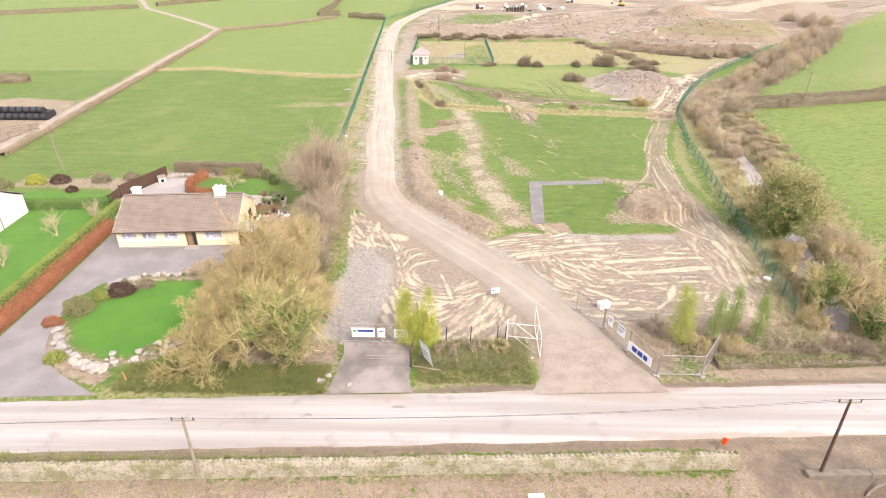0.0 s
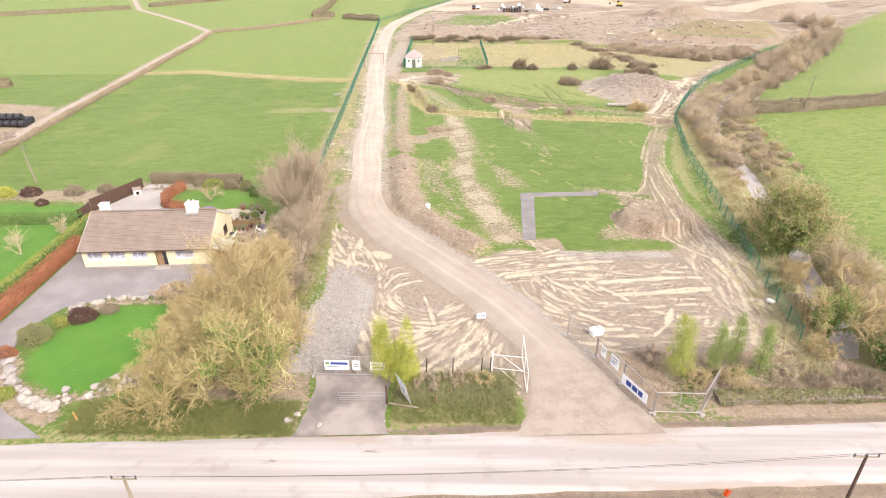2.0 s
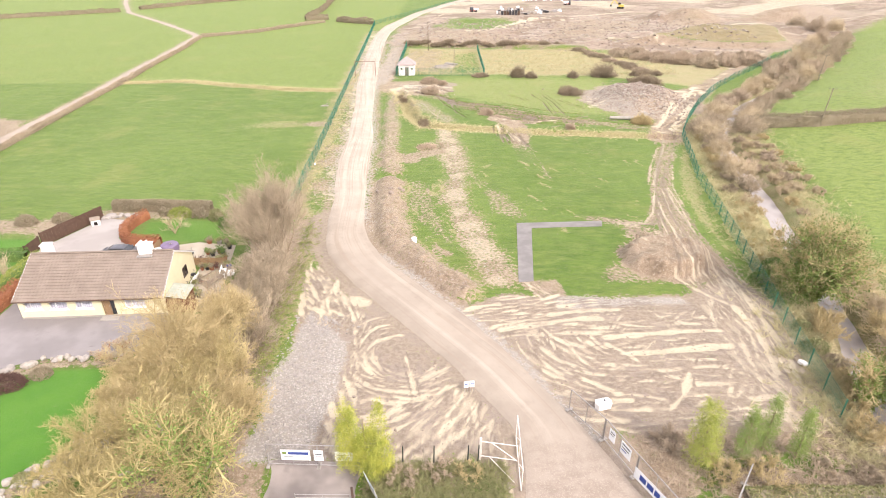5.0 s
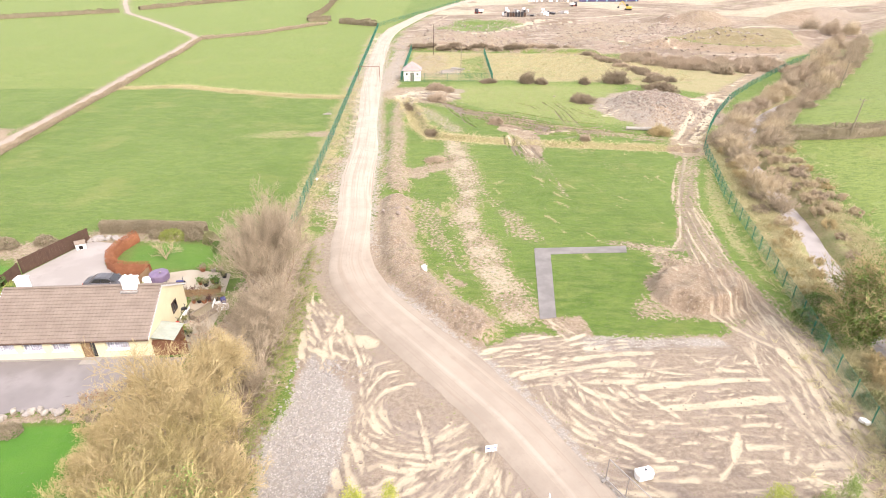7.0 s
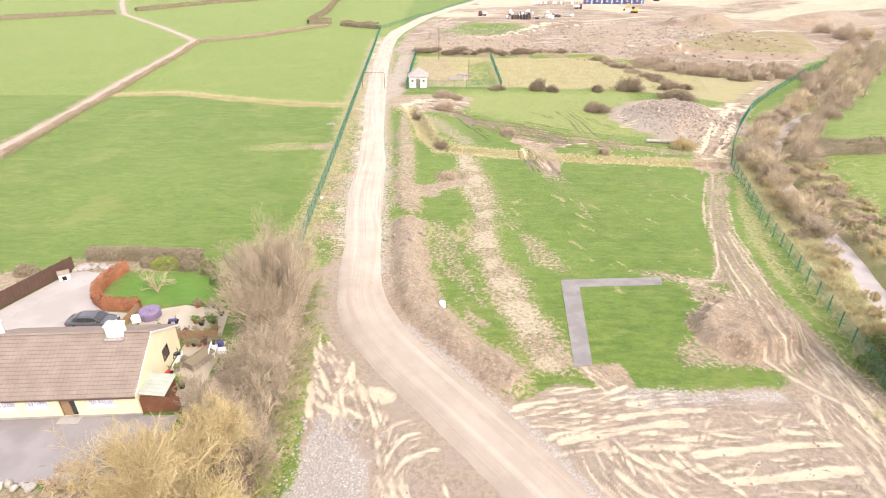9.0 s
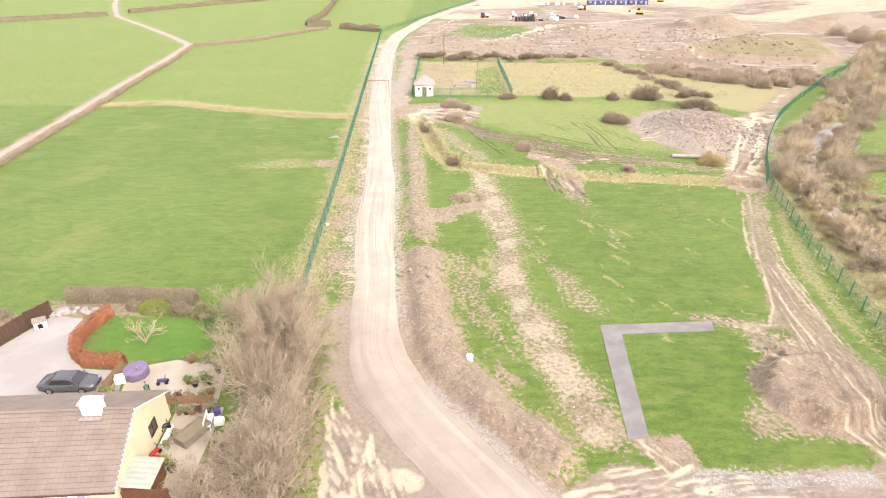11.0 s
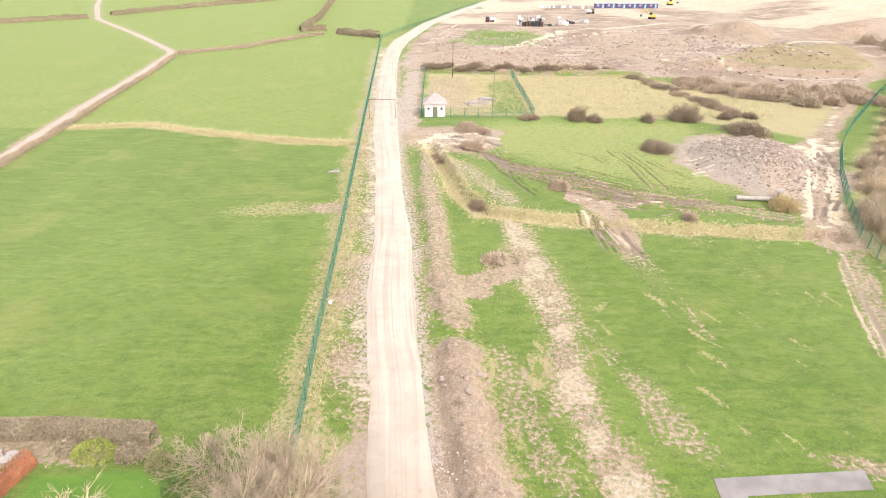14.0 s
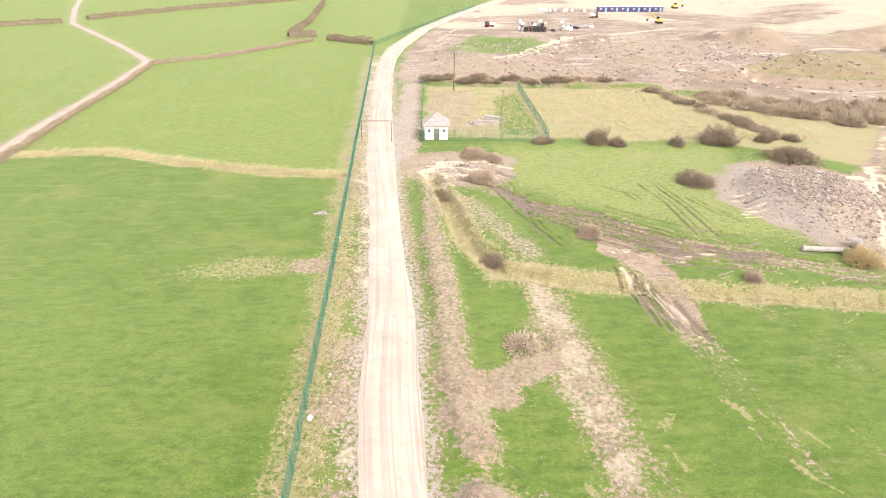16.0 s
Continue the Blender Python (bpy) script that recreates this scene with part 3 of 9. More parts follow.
def height(x, y):
    """Height of the ground over the plan, in metres."""
    x, y = np.asarray(x, float), np.asarray(y, float)
    z = (grain2(x, y, 9, 3) - 0.5) * 0.25 * smooth(y, 60, 90) + (grain2(x, y, 1.6, 4) - 0.5) * 0.10
    bank = x - river_x(y)
    z = z + np.where(bank > 5, 13 * (1 - np.exp(-np.maximum(bank - 5, 0) * 0.011)), 0) * smooth(y, 55, 150)
    d, s = line_distance(BERM, x, y)
    lump = 0.75 + 0.5 * grain2(x, y, 2.5, 7)
    z = z + (0.6 + 0.5 * grain2(x, y, 1.3, 8)) * lump * smooth(2.6 - d, 0, 1.6)
    d, s = line_distance(BERM_FAR, x, y)
    z = z + 0.5 * lump * smooth(2.3 - d, 0, 1.6)
    d = np.hypot((x - 28.2) / 1.15, y - 67.0)
    z = z + 1.5 * smooth(4.3 - d + 2.2 * (grain2(x, y, 2.4, 9) - 0.3), 0, 1.5) * (0.75 + 0.5 * grain2(x, y, 1.2, 10))
    d = np.hypot((x - 47) / 0.95, (y - 140) / 1.15)
    z = z + 2.6 * smooth(12.5 - d + 5 * (grain2(x, y, 6, 11) - 0.5), 0, 9) * (0.8 + 0.4 * grain2(x, y, 2, 12))
    d, s = line_distance(DITCH, x, y)
    z = z - 1.1 * smooth(1.9 - d, 0, 1.5) * smooth(np.abs(x - 16.8), 2.0, 3.4)
    d, s = line_distance(ROADSIDE_DITCH, x, y)
    z = z - 0.6 * smooth(1.6 - d, 0, 1.4) * smooth(y, 36, 42)
    z = z + 0.15 * smooth(1.4 - np.abs(d - 2.6), 0, 1.2) * smooth(y, 36, 42)
    d, s = line_distance(RIVER, x, y)
    z = z - 1.5 * smooth(2.6 + 1.5 * (grain2(x, y, 5, 15) - 0.5) - d, 0, 2.2) * smooth(y, 38, 44) * smooth(165 - y, 0, 25)
    # far spoil heaps and churned ground
    d = inside_distance(SPOIL, x, y)
    z = z + smooth(d + 2 * (grain2(x, y, 9, 17) - 0.5), -1, 5) * (2.0 + 2.2 * smooth(y - 0.25 * (x - 90), 214, 246))
    d = np.hypot((x - 158) / 2.2, y - 286)
    z = z + 6 * smooth(13 - d, 0, 12)
    d = np.hypot((x - 113) / 1.6, y - 292)
    z = z + 3.5 * smooth(12 - d + 6 * (grain2(x, y, 7, 18) - 0.5), 0, 8)
    churn = smooth(y, 214, 224) * smooth(x, -14, -4)
    z = z + churn * 2.2 * np.maximum(grain2(x, y, 14, 19) - 0.42, 0) * 2 * smooth(340 - y, 0, 60)
    d, s = line_distance([(-8, 217), (20, 216), (48, 210)], x, y)
    z = z + 1.2 * smooth(3.5 - d, 0, 2.5)
    # house plot, road corridor and verges lie flat
    flat = smooth(np.minimum(np.minimum(x + 62, -15.5 - x), np.minimum(y - 33, 79 - y)), -2, 1)
    z = z * (1 - 0.9 * flat)
    corridor = smooth(np.maximum(y - road_far(x), road_near(x) - y), 0.2, 2.0)
    z = z * corridor
    rock_shelf = smooth(23.2 + 0.03 * x - y, 0, 0.6)
    z = z - rock_shelf * 0.35 * (0.4 + grain2(x, y, 3, 21))
    pit = smooth(4.2 - np.hypot((x - 29.0) / 1.2, y - 22.6), 0, 1.6) * smooth(24.45 + 0.035 * (x - 28.6) - y, 0, 0.2)
    z = z - 2.1 * pit
    haul = np.minimum(line_distance(HAUL_C, x, y)[0], 99)
    z = np.where(haul < 6, z * smooth(haul, 3.0, 5.2) - 0.06 * smooth(4.0 - haul, 0, 0.6), z)
    return z


HAUL_C = [((a + c) / 2, (b + d) / 2) for (a, b), (c, d) in zip(HAUL_L, HAUL_R)]


def steps(*spans):
    out = []
    for a, b, s in spans:
        out.append(np.arange(a, b - 1e-6, (b - a) / max(1, round((b - a) / s))))
    return np.concatenate(out + [np.array([spans[-1][1]])])


GX = steps((-2600, -600, 250), (-600, -250, 25), (-250, -100, 4), (-100, -40, 1.0), (-40, -14, 0.5), (-14, 37, 0.125), (37, 62, 0.36), (62, 130, 1.6), (130, 300, 8), (300, 600, 30), (600, 2600, 250))
GY = steps((-600, 0, 100), (0, 20, 2.5), (20, 41, 0.45), (41, 64, 0.12), (64, 104, 0.36), (104, 156, 0.21), (156, 230, 0.9), (230, 400, 3), (400, 700, 12), (700, 3000, 230))


def smear(field, pts, width, value, rim=None, soft=0.30, rag=0.22):
    """Draws one tyre smear along a line into a zone, with a darker rim where the mud was pushed aside."""
    xs, ys = [p[0] for p in pts], [p[1] for p in pts]
    i0, i1 = np.searchsorted(GX, (min(xs) - 1.2, max(xs) + 1.2))
    j0, j1 = np.searchsorted(GY, (min(ys) - 1.2, max(ys) + 1.2))
    if i1 <= i0 or j1 <= j0:
        return
    X, Y = np.meshgrid(GX[i0:i1], GY[j0:j1])
    d, s = line_distance(pts, X, Y)
    length = sum(math.dist(a, b) for a, b in zip(pts, pts[1:]))
    ends = smooth(np.minimum(s, length - s), 0, 0.8)
    wd = width * (0.45 + 1.1 * grain2(s + pts[0][0] * 3, s * 0 + pts[0][1], 1.6, 6, 2))
    k = smooth(wd + 0.05 - d + (grain2(X, Y, 0.7, 5) - 0.5) * rag, 0, soft) * ends * value
    sub = field[j0:j1, i0:i1]
    if rim is None:
        np.maximum(sub, k, out=sub)
        return
    edge = smooth(0.16 - np.abs(d - wd - 0.13), 0, 0.14) * ends * grain2(X, Y, 1.1, 9)
    sub[:] = np.maximum(sub * (1 - np.minimum(edge * 0.75, 1)), k)
    sub = rim[j0:j1, i0:i1]
    sub[:] = np.maximum(sub * (1 - k), edge * 0.85)


def stroke(field, x0, y0, angle, length, width, bend, value, rim=None):
    """A smear that starts at a place, runs at an angle and bends on the way."""
    pts = []
    x, y, a = x0, y0, angle - bend / 2
    for i in range(8):
        pts.append((x, y))
        x, y, a = x + math.cos(a) * length / 7, y + math.sin(a) * length / 7, a + bend / 7
    smear(field, pts, width, value, rim)


def build_ground():
    X, Y = np.meshgrid(GX, GY)
    Z = height(X, Y)
    rng = random.Random(5)
    wob = (grain2(X, Y, 3.5, 31) - 0.5) * 2
    wob2 = (grain2(X, Y, 14, 32) - 0.5) * 2
    bare, cream, dry, stone, lawn, wet, chalk_and_haze, site_tone = (np.zeros_like(X) for _ in range(8))

    def paint(field, value, mask):
        np.maximum(field, value * mask, out=field)

    def area(points, soft=1.5, wobble=1.0):
        return smooth(inside_distance(points, X, Y) + wob * wobble, -soft, soft)

    def band(points, half, soft=1.0, wobble=0.7):
        d, s = line_distance(points, X, Y)
        return smooth(half - d + wob * wobble, -soft, soft)

    # churned yard on both sides of the haul road
    yard_l = [(8.0, 35), (7.8, 42), (3.5, 47), (-1.5, 53.5), (-6.5, 59.5), (-10, 65), (-11.8, 64), (-11.2, 58), (-10.4, 50), (-10.4, 38.4), (-2, 38), (5, 39)]
    yard_r = [(14.5, 41), (9.6, 51), (5, 57), (9, 59.6), (16, 58.8), (27, 59.4), (33.5, 64), (36.5, 55), (33, 45), (28, 41.5), (20, 41)]
    paint(bare, 0.95, area(yard_l, 0.7, 0.6))
    paint(bare, 0.95, area(yard_r, 0.9, 0.6))
    paint(bare, 0.9, band(HAUL_C[:9], 4.6, 0.8))
    paint(bare, 0.62, band(HAUL_C[8:18], 4.0, 1.2))
    paint(bare, 0.85, band([(16, 36), (20, 42), (28, 42), (33, 41), (36, 34.5), (24, 35.5)], 3, 1.5))
    paint(bare, 0.75, area([(5.2, 34.5), (5.5, 41), (-2, 40), (-2.5, 35.6)], 0.8))
    paint(chalk_and_haze, 1.0, area(yard_l, 0.9, 0.6))
    paint(chalk_and_haze, 0.9, area(yard_r, 1.2, 0.6))
    paint(chalk_and_haze, 0.9, band(HAUL_C[:9], 4.6, 1.2))
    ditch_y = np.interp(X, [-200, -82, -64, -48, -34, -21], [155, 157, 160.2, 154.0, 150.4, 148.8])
    # field past the ditch: own lighter green, plus distance haze put into the colour
    paint(chalk_and_haze, 1.0, smooth(Y - ditch_y, -0.5, 1.5) * smooth(-20 - X, 0, 3))
    paint(chalk_and_haze, 1.3, smooth(X - river_x(Y), 6, 12) * smooth(118 - Y, 0, 4) * smooth(Y, 50, 70))
    paint(chalk_and_haze, 1.2, smooth(X - river_x(Y), 6, 12) * smooth(Y, 118, 124))
    chalk_and_haze *= 1 - 0.9 * band(BERM, 3.2, 1.0, 1.0)
    chalk_and_haze *= 1 - 0.9 * smooth(7 - np.hypot((X - 28.2) / 1.1, Y - 67), 0, 1.5)
    # soil bank beside the bend, spoil strips, heaps
    paint(bare, 0.85, band(BERM, 2.7, 1.0, 1.0))
    paint(dry, 0.62, band(BERM, 3.4, 1.2, 1.0))
    paint(bare, 0.70, band(BERM_FAR, 1.7, 1.2, 1.0))
    paint(bare, 0.75, band([(-7, 101.5), (-3, 101), (1, 103.5), (4, 106)], 1.7, 0.9))
    paint(bare, 0.75, band([(-6.5, 97.5), (-4, 100), (-2.5, 99.5)], 1.8, 0.9))
    paint(bare, 0.95, smooth(5.3 - np.hypot((X - 28.4) / 1.15, Y - 66.8) + wob, -0.6, 0.6))
    paint(bare, 0.62, area([(20, 62), (24, 71), (33, 74), (36, 66), (33, 61)], 1.5, 1.5))
    strip = [(2.8, 116), (4.2, 103), (4.8, 92), (4.6, 84), (5.6, 77), (7.4, 69), (8.6, 62.5)]
    paint(bare, 0.66, band(strip, 2.2, 1.6, 1.5))
    paint(cream, 0.44, band(strip, 1.7, 1.0, 1.2) * smooth(grain2(X, Y, 2.2, 54), 0.28, 0.55))
    paint(dry, 0.55, band(strip, 2.8, 1.8, 1.6))
    paint(bare, 0.55, band([(5, 98), (9, 88), (12, 79)], 1.6, 2.0, 2.2))
    paint(bare, 0.50, area([(-2.5, 92), (0.5, 88), (5, 68), (2, 72), (-1.6, 82)], 1.2, 1.6))
    for i in range(60):
        px, py = rng.uniform(7, 34), rng.uniform(77, 104) - 6 * rng.random()
        stroke(dry, px, py, -1.0 + rng.gauss(0, 0.35), rng.uniform(1.0, 4.0), rng.uniform(0.2, 0.55), rng.gauss(0, 0.3), rng.uniform(0.42, 0.62))
    for i in range(34):
        stroke(rng.choice((dry, bare)), rng.uniform(-2, 5), rng.uniform(66, 96), -1.35 + rng.gauss(0, 0.3), rng.uniform(1.5, 5.0), rng.uniform(0.25, 0.7), rng.gauss(0, 0.3), rng.uniform(0.5, 0.7))
    # stone patches
    paint(stone, 0.95, area([(-9.8, 57), (-5.4, 51.5), (-4.8, 46), (-6.2, 38.3), (-10.6, 38.3), (-10.9, 48)], 0.8, 0.7))
    paint(stone, 0.60, band(HAUL_R[2:7], 0.9, 0.6, 0.5))
    paint(stone, 0.75, area([(14, 56.5), (27, 57.6), (27, 59), (14, 59)], 0.6, 0.5))
    patch = smooth(grain2(X, Y, 3.2, 52), 0.40, 0.62)
    paint(stone, 0.46, band(HAUL_L[9:19], 1.2, 1.2, 1.2))
    paint(cream, 0.58, band(HAUL_L[9:19], 2.0, 1.6, 1.8) * smooth(grain2(X, Y, 2.4, 53), 0.5, 0.72))
    paint(bare, 0.70, band(HAUL_L[9:19], 3.4, 1.6, 1.8) * (0.35 + 0.65 * patch))
    paint(stone, 0.55, band(HAUL_R[8:17], 0.8, 0.7, 0.5))
    paint(stone, 0.42, smooth(13 - np.hypot((X - 47) / 0.95, (Y - 140) / 1.15) + wob * 2, -2, 2))
    paint(bare, 0.95, smooth(14 - np.hypot((X - 47) / 0.95, (Y - 140) / 1.15) + wob * 2, -2, 2))
    paint(stone, 0.36, band([(-3, 138), (3, 124)], 1.2, 1.6, 1.5))
    paint(bare, 0.55, band([(-3, 138), (3, 124)], 2.4, 1.6))
    # wet tracks behind the ditch and along the far bank
    tracks = [(-8, 153), (0, 143), (12, 132), (25, 125), (41, 118)]
    paint(bare, 0.60, band(tracks, 2.0, 2.0, 2.4))
    paint(bare, 0.95, band([(13.6, 126), (17.0, 119), (16.2, 108), (17.2, 100)], 1.9, 0.7, 0.5) * (0.28 + 0.72 * smooth(Y, 101, 114)))
    paint(bare, 0.50, band([(17.4, 106), (18.4, 98), (18.8, 92)], 0.25, 0.6, 0.9))
    edge_track = [(31, 60), (31.8, 70), (33, 82), (37.5, 96), (44, 112), (50, 128), (58, 146)]
    paint(bare, 0.72, band(edge_track[:3], 2.0, 1.4, 1.6))
    paint(bare, 0.60, band(edge_track[2:5], 1.4, 1.4, 1.6))
    paint(bare, 0.95, band(edge_track[4:], 3.0, 1.0))
    paint(bare, 0.8, smooth(9 - np.hypot(X + 6, (Y - 152) / 0.6) + wob * 2, -2, 2))
    paint(bare, 0.8, band([(-14, 157), (-5, 158), (4, 156)], 2.5, 1.2))
    paint(bare, 0.9, area([(-16, 156), (-10.6, 156), (-10.8, 214), (-15.8, 214)], 1.0, 1.2))
    paint(stone, 0.5, area([(-16, 156), (-11.4, 156), (-11.4, 214), (-15.8, 214)], 1.0, 1.6))
    paint(bare, 0.62, area([(-9, 172), (1, 172), (2, 206), (-9, 206)], 1.4, 2.0))
    paint(bare, 0.85, area([(-13, 160), (4, 158), (5, 150), (0, 143), (-8, 146), (-12, 150)], 1.2, 2.0))
    # building site beyond: bare to the distance
    site = [(-18, 215), (60, 208), (62, 190), (98, 192), (140, 230), (400, 420), (700, 900), (40, 900), (34, 470), (6, 380), (-8, 322), (-17, 268), (-18, 230)]
    paint(bare, 0.90, area(site, 4, 3))
    paint(site_tone, 1.0, area(site, 4, 3))
    paint(cream, 0.54, smooth(grain2(X, Y, 30, 41, 5) + 0.2 * smooth(Y, 280, 420) + 0.12 * smooth(X, 90, 130), 0.60, 0.76) * area(site, 3) * smooth(Y, 235, 300))
    paint(dry, 0.9, smooth(inside_distance(SPOIL, X, Y), 2, 7))
    bare *= 1 - 0.85 * smooth(inside_distance(SPOIL, X, Y), 3, 8)
    cream *= 1 - 0.95 * smooth(inside_distance(SPOIL, X, Y), -4, 3)
    pasture = area([(-3, 262), (28, 258), (36, 285), (6, 300)], 4, 3)
    bare *= 1 - 0.8 * pasture
    # straw: rough field, ditch banks, verges, river bank
    paint(dry, 0.85, area([(-10, 168), (13, 168), (44, 166), (66, 152), (84, 178), (60, 195), (46, 209), (-10, 212)], 2, 1.5))
    dry *= 1 - 0.75 * area([(4.5, 170), (12.5, 170), (12.5, 205), (6, 200)], 1.2)
    paint(dry, 0.75, band(DITCH, 2.5, 1.2, 1.2))
    paint(dry, 0.80, band([(-82, 157), (-64, 160.2), (-48, 154.0), (-34, 150.4), (-21, 148.8)], 2.0, 1.2, 1.0))
    paint(dry, 0.75, band(RIVER, 4.4, 1.6, 1.0))
    paint(dry, 0.66, band(RIVER, 7.0, 1.8, 1.0) * smooth(river_x(Y) - X, 0, 2))
    paint(dry, 0.60, band([(-17.5, 80), (-18.6, 105), (-20, 130), (-23, 180), (-27, 250)], 2.3, 1.6, 1.5))
    paint(dry, 0.58, band([(-14, 40), (-14.5, 60), (-15.5, 78)], 2.6, 1.5, 1.6))
    paint(dry, 0.58, band([(-11.4, 39), (-11.6, 50), (-12.2, 60), (-13.2, 76)], 2.2, 1.2, 1.8))
    paint(bare, 0.74, band([(-11.4, 39), (-11.8, 50), (-12.8, 62), (-13.6, 76)], 1.5, 1.2, 2.2))
    paint(bare, 0.80, band(ROADSIDE_DITCH, 1.1, 0.7, 0.6))
    hill = smooth(X - river_x(Y), 14, 34) * smooth(Y, 118, 135)
    paint(dry, 0.42, hill)
    paint(dry, 0.5, smooth(wob2 + grain2(X, Y, 4, 45) * 0.8, 0.55, 1.3) * smooth(Y, 70, 100) * smooth(40 - X, 0, 6) * smooth(X, -9, -4))
    paint(dry, 0.46, smooth(3.2 - np.abs(Y - 29) + 1.2 + wob * 0.4, 0, 1.5))
    paint(dry, 0.52, smooth(2.0 - np.hypot((X + 29) / 8, (Y - 121 - (X + 20) * 0.1) / 2.0) + wob * 0.5, 0, 1.6))
    paint(bare, 0.72, smooth(1.5 - np.hypot((X + 21.8) / 3.0, (Y - 120.6) / 2.0) + wob * 0.4, 0, 1.0))
    paint(dry, 0.58, smooth(24.6 + 0.03 * X - Y + wob * 0.5, -0.8, 0.8))
    paint(bare, 0.80, smooth(24.4 + 0.03 * X - Y + wob * 0.8, -0.8, 0.8))
    paint(wet, 0.34, smooth(24.2 + 0.03 * X - Y + wob * 0.8, -0.8, 0.8))
    paint(wet, 0.7, smooth(0.5 - np.abs(22.0 + 0.03 * X - Y) + wob * 0.3, 0, 0.4) * smooth(19 - X, 0, 2))
    paint(bare, 0.95, smooth(X + 2 * wob, 17, 20) * smooth(road_near(X) - 0.1 - Y, 0, 0.6) * smooth(Y, 18, 20))
    paint(wet, 0.85, smooth(X + 2 * wob, 18, 22) * smooth(road_near(X) - 0.4 - Y + wob * 0.5, 0, 0.8) * smooth(grain2(X, Y, 1.8, 58), 0.1, 0.55))
    # neighbouring lane and yard
    paint(bare, 0.70, band(LANE, 2.4, 1.2, 0.8))
    paint(bare, 0.85, area([(-73.6, 99), (-74.5, 116), (-82, 124), (-112, 126), (-112, 100), (-84, 92), (-74, 88)], 2, 1.5))
    paint(bare, 0.75, area([(-62, 76), (-41, 77.5), (-43.5, 70), (-47, 72.5), (-62, 73)], 1.0, 0.8))
    paint(bare, 0.7, area([(-42, 76), (-27, 77.5), (-27, 79.5), (-42, 80)], 0.6, 0.5))
    # cut lawns and flower beds
    paint(lawn, 1.0, smooth(inside_distance([(-33.0, 40.2), (-31.5, 37.6), (-28, 35.7), (-24.6, 36.2), (-21.5, 40), (-18, 46), (-24, 48), (-29, 47.6), (-32, 46)], X, Y), -0.15, 0.25))
    paint(lawn, 0.6, smooth(inside_distance([(-33.6, 71.2), (-34.4, 76.0), (-27, 76.6), (-24.4, 75), (-23.4, 72), (-26, 70.7), (-30, 70.4)], X, Y), -0.15, 0.25))
    paint(lawn, 0.9, smooth(inside_distance([(-64, 36), (-42, 38), (-43.4, 68), (-46, 71), (-64, 72)], X, Y), -0.3, 0.4))
    paint(dry, 0.58, smooth(inside_distance([(-27, 30.4), (-8.0, 31.0), (-8.2, 37.5), (-25, 35)], X, Y) + wob * 0.6, -0.3, 0.8))
    paint(bare, 0.75, smooth(inside_distance([(-11.5, 32), (-8.2, 32.2), (-8.4, 38.4), (-10.6, 38.4)], X, Y) + wob * 0.8, -0.5, 0.8))
    paint(dry, 0.75, smooth(inside_distance([(-2.2, 32), (7.6, 32.4), (7.8, 36), (-2, 38)], X, Y) + wob * 0.6, -0.3, 0.8))
    paint(bare, 0.55, smooth(inside_distance([(18, 32.8), (60, 34.6), (60, 35.4), (18, 35.4)], X, Y) + wob * 0.6, -0.3, 0.8))
    strip_green = smooth(road_near(X) - 0.9 - Y, 0, 0.3) * smooth(Y - road_near(X) + 2.2, 0, 0.3) * smooth(19 - X + wob * 2, 0, 2)
    for zone in (bare, dry, wet):
        zone *= 1 - 0.8 * strip_green
    paint(dry, 0.45, strip_green)
    paint(wet, 0.6, smooth(0.65 - np.abs(Y - road_near(X) + 0.25) + wob * 0.35, 0, 0.4))
    paint(bare, 0.9, smooth(0.6 - np.abs(Y - road_far(X) - 0.1) + wob * 0.3, 0, 0.4) * smooth(X, -4, 0))
    paint(wet, 0.8, smooth(0.45 - np.abs(Y - road_far(X) - 0.15) + wob * 0.25, 0, 0.3) * smooth(X, -4, 0))
    paint(bare, 0.95, smooth(0.9 - np.abs(Y - road_near(X)) + wob * 0.2, 0, 0.4))
    paint(lawn, 0.0, smooth(inside_distance([(-25, 31.6), (-8, 32.2), (-8.4, 36), (-25, 34.5)], X, Y) + wob * 0.4, -0.3, 0.6))
    paint(bare, 0.70, area([(-34.6, 39), (-33, 35), (-27.6, 34), (-20, 37), (-17, 45), (-21.5, 40.2), (-24.6, 36.1), (-28, 35.6), (-31.5, 37.5), (-33.1, 40.2)], 0.5, 0.5))
    paint(bare, 0.70, area([(-32.5, 46.4), (-29, 47.8), (-20, 48), (-20, 49.4), (-30, 49.2), (-34, 46.5)], 0.5, 0.4))
    paint(bare, 0.85, area([(-19.4, 35.2), (-9.6, 35.4), (-10.6, 46), (-12.2, 62), (-14.2, 74), (-19, 74), (-19.4, 58), (-19.2, 48)], 1.0, 1.4))
    paint(bare, 0.9, band([(-34.6, 40), (-32.9, 36.8), (-30.2, 34.4), (-27, 33.2)], 0.9, 0.4, 0.4))
    # tyre smears of dried mud in the yard
    for cx, cy, rr in ((10.6, 54.2, 1.7), (-6.0, 57.8, 1.9), (-5.4, 55.6, 1.5), (33.4, 54.5, 1.5)):
        paint(cream, 0.95, smooth(rr - np.hypot(X - cx, (Y - cy) / 0.8) + wob * 1.6, -0.5, 0.5))
